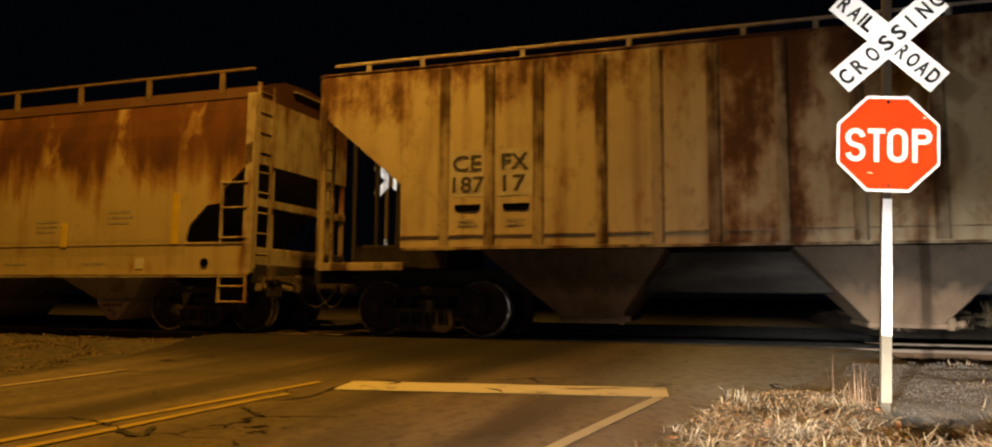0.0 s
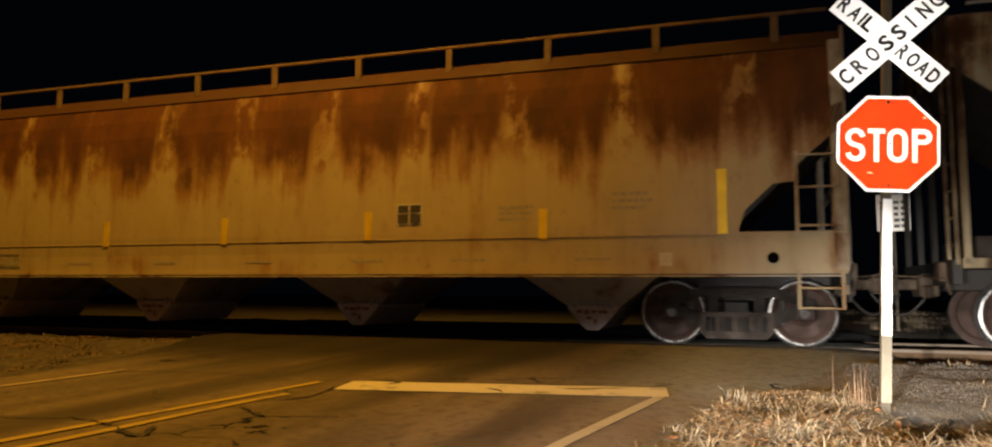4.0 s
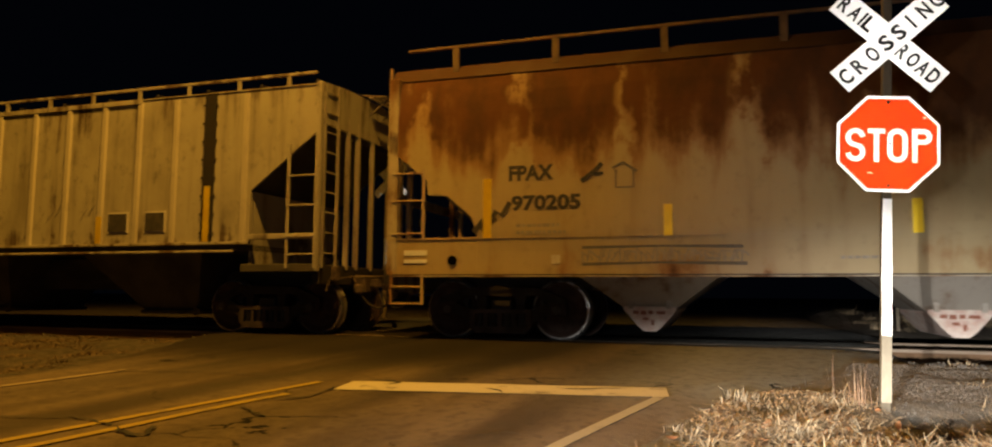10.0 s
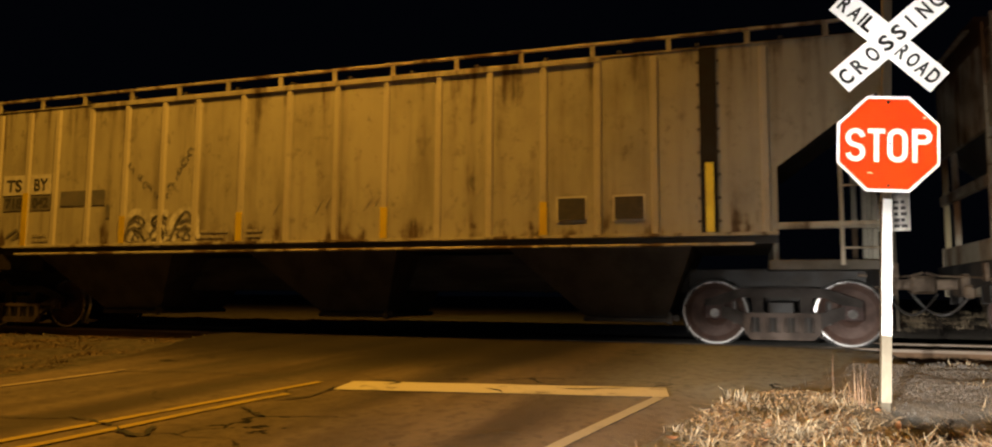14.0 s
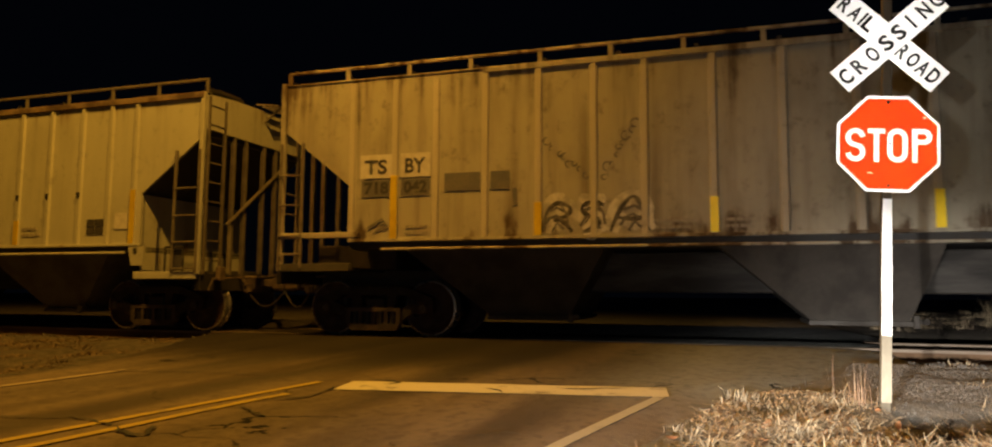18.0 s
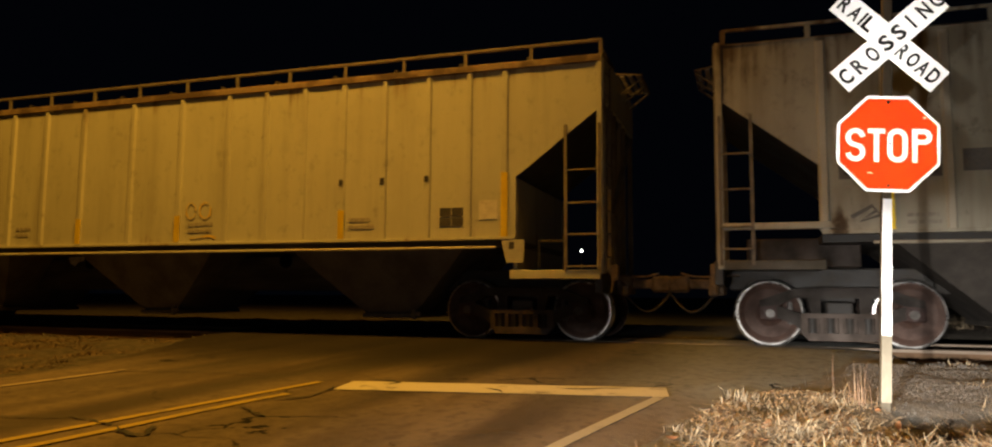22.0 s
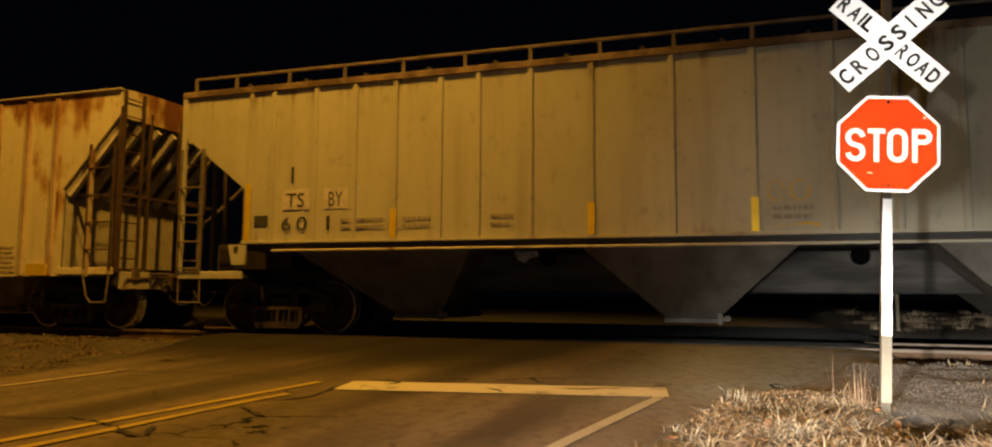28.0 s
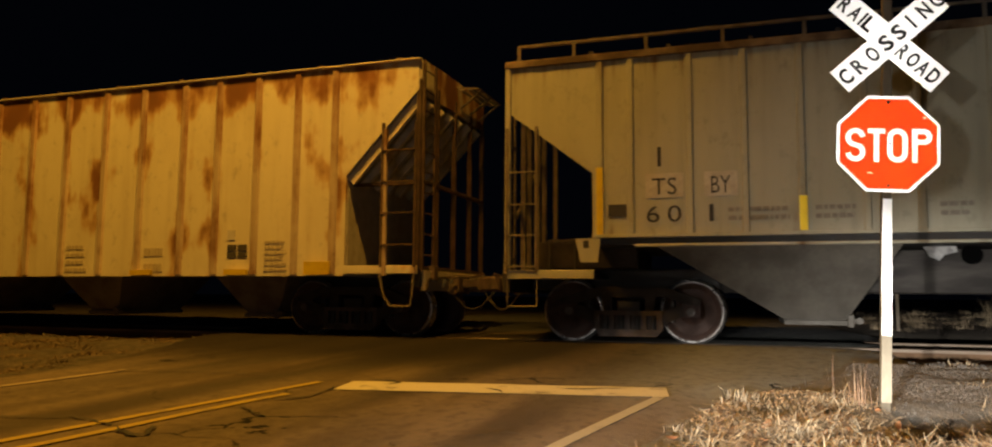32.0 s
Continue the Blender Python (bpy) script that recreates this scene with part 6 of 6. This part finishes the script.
def crossing_sign():
    root = new("crossing_sign")
    root.matrix_world = SIGN_FRAME
    tagged(root, "white railroad crossbuck above a red stop sign on a post", "road sign")
    bm = bmesh.new()
    box(bm, -0.034, 0.036, 0.0, 0.05, -0.5, 3.2, 0.006)
    part("post", bm, POST_WOOD, root, "weathered grey-brown square post")
    bm = bmesh.new()
    box(bm, -0.038, 0.038, -0.010, -0.003, -0.02, 0.49, 0.002)
    part("post_lower_face", bm, POST_CREAM, root, "cream painted lower post face")
    bm = bmesh.new()
    prism(bm, [(-0.037, 0.488), (0.037, 0.488), (0.035, 0.72), (0.038, 0.76), (0.035, 1.0), (0.034, 1.42), (0.032, 1.545), (-0.031, 1.545), (-0.034, 1.42), (-0.037, 0.9), (-0.035, 0.7)], -0.012, -0.004)
    part("reflective_strip", bm, STRIP_WHITE, root, "bright white reflective strip on the post")
    # the stop sign
    zc, r = 1.978, 0.400
    bm = bmesh.new()
    prism(bm, [(x, z + zc) for x, z in octagon(r * 1.032)], -0.020, -0.016)
    plate_ob = part("stop_sign", bm, SIGN_WHITE, root, "octagonal stop sign with white border")
    bm = bmesh.new()
    prism(bm, [(x, z + zc) for x, z in octagon(r * 0.968)], -0.0225, -0.0202)
    part("red_face", bm, SIGN_RED, plate_ob, "red face of the stop sign")
    # thick traffic-sign capitals
    for k, ch in enumerate("STOP"):
        w, x = (0.150, 0.130, 0.152, 0.148)[k], (-0.318, -0.152, -0.008, 0.174)[k]
        part("stop_letter", sign_letter(ch, w, 0.268, 0.041), SIGN_WHITE, plate_ob, "", pose(x, -0.0245, zc - 0.146))
    for z in (zc - 0.33, zc + 0.33):
        bm = bmesh.new()
        rod(bm, (0.0, -0.030, z), (0.0, -0.02, z), 0.012, 8)
        part("bolt", bm, SIGN_BLACK, plate_ob)
    for x, z, w, h in ((0.012, zc + 0.005, 0.012, 0.014), (0.02, zc - 0.012, 0.008, 0.007)):
        bm = bmesh.new()
        box(bm, x - w / 2, x + w / 2, -0.0275, -0.0225, z - h / 2, z + h / 2, 0.001)
        part("dent", bm, SIGN_BLACK, plate_ob, "small dark dent")
    for x, z, w in ((-0.16, zc - 0.235, 0.05), (0.25, zc + 0.21, 0.03)):
        bm = bmesh.new()
        prism(bm, [(x, z), (x + w, z - 0.004), (x + w * 0.9, z + 0.006), (x + w * 0.2, z + 0.007)], -0.0236, -0.0226)
        part("scuff", bm, SIGN_WHITE, plate_ob, "small pale scuff")
    # the crossbuck
    zx = 2.808
    for turn, y in ((43.1, -0.045), (-41.5, -0.030)):
        bm = bmesh.new()
        box(bm, -0.507, 0.507, y, y + 0.012, -0.107, 0.107, 0.002)
        b = part("crossbuck_board", bm, CROSS_WHITE, root, "white crossbuck board", pose(0, 0, zx, 0, -turn, 0))
        if turn > 0:
            for ch, x in zip("CROSSING", (-0.445, -0.312, -0.174, -0.037, 0.090, 0.215, 0.350, 0.470)):
                board_text(ch, 0.020 if ch == "I" else 0.088, 0.128, b, pose(x - (0.010 if ch == "I" else 0.044), y - 0.003, -0.064))
        else:
            for ch, x in zip("RAILROAD", (-0.440, -0.335, -0.262, -0.200, 0.136, 0.240, 0.337, 0.436)):
                board_text(ch, 0.020 if ch == "I" else 0.080, 0.125, b, pose(x - (0.010 if ch == "I" else 0.040), y - 0.003, -0.062))
        for x in (-0.02, 0.02):
            bm = bmesh.new()
            rod(bm, (x * 4, y - 0.01, x * 2), (x * 4, y, x * 2), 0.011, 8)
            part("bolt", bm, SIGN_BLACK, b)
    return root


crossing_sign()


def far_crossbuck():
    """The crossbuck for traffic from the other side, seen between the cars."""
    root = new("crossbuck_sign")
    base = Vector((-0.1477, 1.00741, 0.0)) * 20.3
    root.matrix_world = Matrix.Translation((base.x, base.y, -0.15)) @ Matrix.Rotation(radians(-14), 4, "Z")
    tagged(root, "white crossbuck on a pale post across the track", "road sign")
    bm = bmesh.new()
    box(bm, -0.05, 0.05, -0.05, 0.05, -0.4, 4.3, 0.006)
    part("post", bm, POST_WOOD, root)
    bm = bmesh.new()
    box(bm, -0.045, 0.045, -0.062, -0.052, 0.98, 2.35, 0.002)
    part("reflective_strip", bm, FAR_WHITE, root, "white reflective strip on the post")
    for turn, y in ((43, -0.075), (-43, -0.09)):
        bm = bmesh.new()
        box(bm, -0.6, 0.6, y, y + 0.012, -0.11, 0.11, 0.002)
        part("crossbuck_board", bm, FAR_BOARD, root, "white crossbuck board", pose(0.12, 0, 3.95, 0, -turn, 0))
    return root


far_crossbuck()


def far_notice():
    """A small notice board beyond the track."""
    root = new("notice_sign")
    p = Vector((0.53029, 0.99392, 0.11113)) * 15.0 + Vector(CAM_EYE)
    root.matrix_world = Matrix.Translation((p.x, p.y, -0.2)) @ Matrix.Rotation(radians(-26), 4, "Z")
    tagged(root, "small white notice board on a thin post across the track", "road sign")
    zc = p.z + 0.2
    bm = bmesh.new()
    box(bm, -0.03, 0.03, 0.0, 0.05, -0.3, zc + 0.45)
    part("post", bm, POST_WOOD, root)
    bm = bmesh.new()
    box(bm, -0.30, 0.30, -0.012, 0.0, zc - 0.32, zc + 0.42, 0.003)
    b = part("notice_board", bm, NOTICE_WHITE, root, "white board with lines of small writing")
    bm = bmesh.new()
    for k in range(5):
        for j in range(4):
            box(bm, -0.24 + 0.125 * j, -0.24 + 0.125 * j + random.uniform(0.06, 0.11), -0.016, -0.013, zc - 0.25 + 0.12 * k, zc - 0.19 + 0.12 * k)
    part("writing_bars", bm, GREY_INK, b)["kind"] = "stuff"
    return root


far_notice()


def far_lamp():
    """A yard light far behind the train."""
    root = new("distant_lamp")
    m, nt, b = shader("lit_lamp_glass", 0.4)
    b.inputs["Emission Color"].default_value, b.inputs["Emission Strength"].default_value = (1.0, 0.95, 0.88, 1), 12.0
    x, y = 17.16, 150.0
    root.matrix_world = pose(x, y, 0)
    tagged(root, "small white yard lamp on a pole far off", "lamp")
    bm = bmesh.new()
    rod(bm, (0, 0.1, -1.0), (0, 0.1, 10.0), 0.1, 8)
    part("pole", bm, POST_WOOD, root)
    bm = bmesh.new()
    bmesh.ops.create_uvsphere(bm, u_segments=12, v_segments=8, radius=0.26, matrix=Matrix.Translation((0, 0, 9.83)))
    part("globe", bm, m, root, "glowing white lamp globe")


far_lamp()


def far_tail_lights():
    """Two red lights of something standing far off behind the train."""
    root = new("red_marker_lamps")
    m, nt, b = shader("lit_red_glass", 0.4)
    b.inputs["Emission Color"].default_value, b.inputs["Emission Strength"].default_value = (1.0, 0.16, 0.14, 1), 3.0
    root.matrix_world = pose(7.54, 120.0, 0)
    tagged(root, "pair of small red marker lamps on a stand far off", "lamp")
    bm = bmesh.new()
    rod(bm, (-0.5, 0.1, -0.6), (-0.5, 0.1, 7.60), 0.05, 6)
    rod(bm, (0.5, 0.1, -0.6), (0.5, 0.1, 7.60), 0.05, 6)
    part("stand", bm, POST_WOOD, root)
    for x in (-0.5, 0.5):
        bm = bmesh.new()
        bmesh.ops.create_uvsphere(bm, u_segments=10, v_segments=6, radius=0.17, matrix=Matrix.Translation((x, 0, 7.65)))
        part("marker_lamp", bm, m, root, "glowing red lamp")


far_tail_lights()

# ---- dry grass, stones and leaves ----


def blades(name, count, area, length, material, label, spread=1.0, seed=1, lean=(0.7, 1.55), curl=(-0.6, 2.6), wide=(0.0025, 0.006), per=60, pile=0.02):
    """Dry blades of grass that lean over and curl, each of four flat pieces, in tufts."""
    rng = random.Random(seed)
    verts, faces = [], []
    tufts = []
    (s0, s1), (l0, l1) = area[0], area[1]
    while len(tufts) < max(3, count // per):
        s, lat = rng.uniform(s0, s1), rng.uniform(l0, l1)
        if area[2](s, lat) > rng.random():
            tufts.append((s, lat, rng.uniform(0.55, 1.3), rng.uniform(0, 6.28), rng.uniform(-0.25, 0.25)))
    for _ in range(count):
        s, lat, big, comb, tip = rng.choice(tufts)
        ds, dl = rng.gauss(0, 0.05 * spread), rng.gauss(0, 0.05 * spread)
        s, lat = s + ds, lat + dl
        h = length * big * rng.uniform(0.45, 1.2)
        way = (math.atan2(-dl, ds) if rng.random() < 0.45 else comb) + rng.gauss(0, 0.7)
        bend, a0, twist = rng.uniform(*curl), rng.uniform(*lean) + tip, rng.gauss(0, 0.5)
        w = rng.uniform(*wide)
        p = Vector((s, -lat, ground_z(s, lat) - 0.01 + rng.random() ** 1.4 * pile * big))
        base, k = len(verts), 4
        for i in range(k + 1):
            side = Vector((-math.sin(way), math.cos(way), 0.5 * math.sin(twist * i))) * w * (1 - 0.75 * (i / k) ** 2)
            verts.append(tuple(p - side))
            verts.append(tuple(p + side))
            ang = a0 + bend * i / k
            way += twist / k
            p = p + Vector((math.cos(way) * math.sin(ang), math.sin(way) * math.sin(ang), math.cos(ang))) * (h / k)
            p.z = max(p.z, ground_z(s, lat) + 0.004)
        for i in range(k):
            a = base + 2 * i
            faces.append((a, a + 1, a + 3, a + 2))
    me = bpy.data.meshes.new(name)
    me.from_pydata(verts, [], faces)
    me.materials.append(material)
    ob = new(name, me)
    ob.matrix_world = TRACK
    return tagged(ob, label, "grass", kind="stuff")


def leaves(name, count, area, size, material, label, seed):
    """Fallen leaves: small curled sheets of eight pieces with a pointed tip, lying at all angles."""
    rng = random.Random(seed)
    verts, faces = [], []
    (s0, s1), (l0, l1) = area[0], area[1]
    made = 0
    while made < count:
        s, lat = rng.uniform(s0, s1), rng.uniform(l0, l1)
        if area[2](s, lat) < rng.random():
            continue
        made += 1
        r, cup, roll = size * rng.uniform(0.5, 1.3), rng.uniform(-1.6, 1.6), rng.uniform(-1.0, 1.4)
        turn = Euler((rng.gauss(0, 0.5), rng.gauss(0, 0.5), rng.uniform(0, 6.28))).to_matrix()
        c = Vector((s, -lat, ground_z(s, lat) + rng.uniform(0.005, 0.07 if size > 0.02 else 0.012)))
        base = len(verts)
        for i in range(5):
            u = i / 4 * 2 - 1
            half = (1 - u * u) ** 0.7 * 0.55 + 0.03
            for v in (-1, 0, 1):
                q = Vector((u, v * half, cup * (v * half) ** 2 + roll * 0.35 * u * u))
                verts.append(tuple(c + turn @ (q * r)))
        for i in range(4):
            for j in range(2):
                a = base + 3 * i + j
                faces.append((a, a + 1, a + 4, a + 3))
    me = bpy.data.meshes.new(name)
    me.from_pydata(verts, [], faces)
    me.materials.append(material)
    ob = new(name, me)
    ob.matrix_world = TRACK
    return tagged(ob, label, "leaves", kind="stuff")


def off_road(s, lat):
    return 1.0 if s > edge_at(RIGHT_EDGE, lat) + 0.05 or s < edge_at(LEFT_EDGE, lat) - 0.05 else 0.0


def verge(s, lat):
    """How thickly the grass grows on the verge by the sign."""
    out = s - edge_at(RIGHT_EDGE, lat) - 0.1
    if out < 0:
        return 0.0
    thick = min(1.0, max(0.0, (lat - 6.30 + 0.40 * (s - 3.46)) / 0.5)) * min(1.0, 0.25 + out / 0.7)
    patch = 0.42 + 1.5 * noise.noise(Vector((s * 2.3, lat * 2.3, 3)))
    thick *= max(0.0, 1 - 2.2 * hollow_at(s, lat))
    return thick * max(0.05, min(1.0, patch)) + 0.012


blades("dry_grass", 52000, ((3.4, 8.5), (4.9, 9.4), verge), 0.15, DRY_GRASS, "matted dry straw-coloured grass beside the road", 1.3, 3, (1.0, 1.7), (-0.5, 1.3), (0.0016, 0.0042), pile=0.08)
blades("dry_grass", 9000, ((3.5, 8.5), (6.1, 9.0), verge), 0.19, RED_GRASS, "longer curling reddish dry grass on the verge", 1.0, 20, (0.4, 1.2), (0.8, 2.8), (0.0015, 0.0034), pile=0.04)
blades("dry_grass", 2500, ((5.9, 14.0), (2.2, 5.0), lambda s, lat: 0.25), 0.08, DRY_GRASS, "sparse dry grass on the ballast slope", 1.6, 4)
blades("dry_grass", 12000, ((-11.0, -3.4), (2.0, 6.5), lambda s, lat: max(0.0, 0.35 + 1.3 * noise.noise(Vector((s * 0.9, lat * 1.4, 6)))) if s < edge_at(LEFT_EDGE, lat) - 0.15 else 0.0), 0.09, DULL_GRASS, "low dull dry grass beside the far lane", 1.6, 5)
blades("dry_grass", 2600, ((6.5, 16.0), (-12.0, -3.0), lambda s, lat: 0.5), 0.20, DRY_GRASS, "dry weeds across the track", 1.4, 6, (0.2, 1.2), (0, 1.6))
blades("dry_grass", 1300, ((8.9, 10.6), (-6.9, -5.2), lambda s, lat: 1.0), 0.5, DRY_GRASS, "tall dry weeds on the bank across the track", 1.6, 9, (0.1, 0.8), (0, 1.4))
blades("dry_grass", 3500, ((6.2, 14.0), (-9.0, -2.8), lambda s, lat: 0.4), 0.22, DRY_GRASS, "low dry weeds beyond the rails", 2.0, 10)
blades("tall_weed", 9, ((4.80, 5.0), (5.35, 5.6), lambda s, lat: 1.0), 0.25, REED, "tuft of tall dry stalks by the sign", 0.9, 8, (0.0, 0.2), (0, 0.15), (0.0015, 0.003), 8)
blades("tall_weed", 40, ((4.80, 5.04), (5.58, 5.80), lambda s, lat: 1.0), 0.25, REED, "sparse fan of reddish dry stalks by the sign", 1.2, 28, (0.0, 0.4), (0, 0.35), (0.0016, 0.003), 28)
blades("dry_grass", 300, ((4.5, 4.95), (5.4, 5.75), lambda s, lat: 1.0), 0.09, DRY_GRASS, "low tuft of dry grass by the sign", 1.2, 18)
blades("dry_grass", 150, ((3.9, 4.5), (5.3, 5.9), lambda s, lat: 1.0), 0.11, DRY_GRASS, "low tuft of dry grass at the road's edge", 1.6, 19, (0.1, 1.4), (0, 1.2), per=30)
blades("dry_grass", 700, ((4.95, 5.15), (6.1, 6.3), lambda s, lat: 1.0), 0.20, DRY_GRASS, "arching tuft of dry grass beside the hollow", 1.0, 29, (0.2, 0.9), (1.4, 2.8), (0.003, 0.006), 300)
blades("dry_grass", 5000, ((4.3, 7.0), (5.9, 8.2), verge), 0.15, DRY_GRASS, "broad pale curling blades of grass", 0.8, 41, (0.3, 1.1), (1.6, 4.2), (0.003, 0.0062), per=40, pile=0.05)
leaves("fallen_leaves", 2200, ((3.4, 8.0), (5.7, 9.0), verge), 0.019, PALE_LEAF, "curled pale brown fallen leaves in the grass", 31)
leaves("fallen_leaves", 260, ((3.4, 8.0), (5.5, 9.0), verge), 0.034, LEAF, "curled red-brown fallen leaves in the grass", 32)
leaves("dead_litter", 2600, ((3.3, 6.2), (5.0, 6.6), lambda s, lat: off_road(s, lat) * min(1.0, max(0.0, (5.0 - s) / 0.4)) * max(0.0, min(1.0, 0.5 + 1.5 * noise.noise(Vector((s * 2.5, lat * 2.5, 2)))))), 0.011, PALE_LEAF, "fine dry litter on the bare soil", 33)


def stones(name, count, area, size, material, label, seed):
    rng = random.Random(seed)
    shape = [Vector(p) for p in ((1, 0, 0), (-1, 0, 0), (0, 1, 0), (0, -1, 0), (0, 0, 1), (0, 0, -1))]
    tri = ((0, 2, 4), (2, 1, 4), (1, 3, 4), (3, 0, 4), (2, 0, 5), (1, 2, 5), (3, 1, 5), (0, 3, 5))
    verts, faces = [], []
    (s0, s1), (l0, l1) = area[0], area[1]
    made = 0
    while made < count:
        s, lat = rng.uniform(s0, s1), rng.uniform(l0, l1)
        if area[2](s, lat) < rng.random():
            continue
        made += 1
        r = size * rng.uniform(0.45, 1.3)
        turn = Euler((rng.uniform(0, 6), rng.uniform(0, 6), rng.uniform(0, 6))).to_matrix()
        base = len(verts)
        c = Vector((s, -lat, ground_z(s, lat) + r * 0.2))
        for p in shape:
            verts.append(tuple(c + turn @ Vector((p.x * r * rng.uniform(0.7, 1.3), p.y * r * rng.uniform(0.6, 1.1), p.z * r * rng.uniform(0.5, 0.9)))))
        faces += [tuple(base + i for i in f) for f in tri]
    me = bpy.data.meshes.new(name)
    me.from_pydata(verts, [], faces)
    me.materials.append(material)
    ob = new(name, me)
    ob.matrix_world = TRACK
    return tagged(ob, label, "gravel", kind="stuff")


stones("ballast", 9000, ((5.8, 16.0), (-2.6, 2.6), off_road), 0.028, STONE, "grey crushed stone ballast along the rails", 11)
stones("fine_gravel", 15000, ((5.0, 8.5), (2.5, 5.2), lambda s, lat: off_road(s, lat) * min(1.0, max(0.0, (s - 5.0) / 0.3)) * min(1.0, max(0.0, (5.25 - lat) / 0.3))), 0.0095, FINE_GRAVEL, "pale fine gravel heaped by the sign", 15)
stones("gravel", 1600, ((3.4, 9.0), (2.6, 6.4), lambda s, lat: off_road(s, lat) * max(0.0, 1 - 1.6 * hollow_at(s, lat)) * max(0.1, min(1.0, 0.4 + 1.6 * noise.noise(Vector((s * 2, lat * 2, 9)))) if s < 5.0 else 1.0)), 0.012, STONE, "loose grey gravel on the verge", 12)
stones("ballast", 2500, ((-14.0, -4.6), (-2.4, 2.6), off_road), 0.034, STONE, "grey crushed stone ballast along the rails", 13)
stones("gravel", 3500, ((5.2, 16.0), (-14.0, -3.9), off_road), 0.015, BROWN_GRAVEL, "loose brown stones across the track", 14)

# ---- the movement of the train ----


def motions():
    times = [0.5 * k for k in range(65)]
    for root, c in CARS:
        walk(root, [(t, TRACK @ Matrix.Translation((c + run_at(t), 0, 0))) for t in times])
    turns = [0.2 * k for k in range(161)]
    for axle, x in WHEELSETS:
        walk(axle, [(t, Matrix.Translation((x, 0, 0.457)) @ Matrix.Rotation(run_at(t) / 0.457, 4, "Y")) for t in turns])


motions()
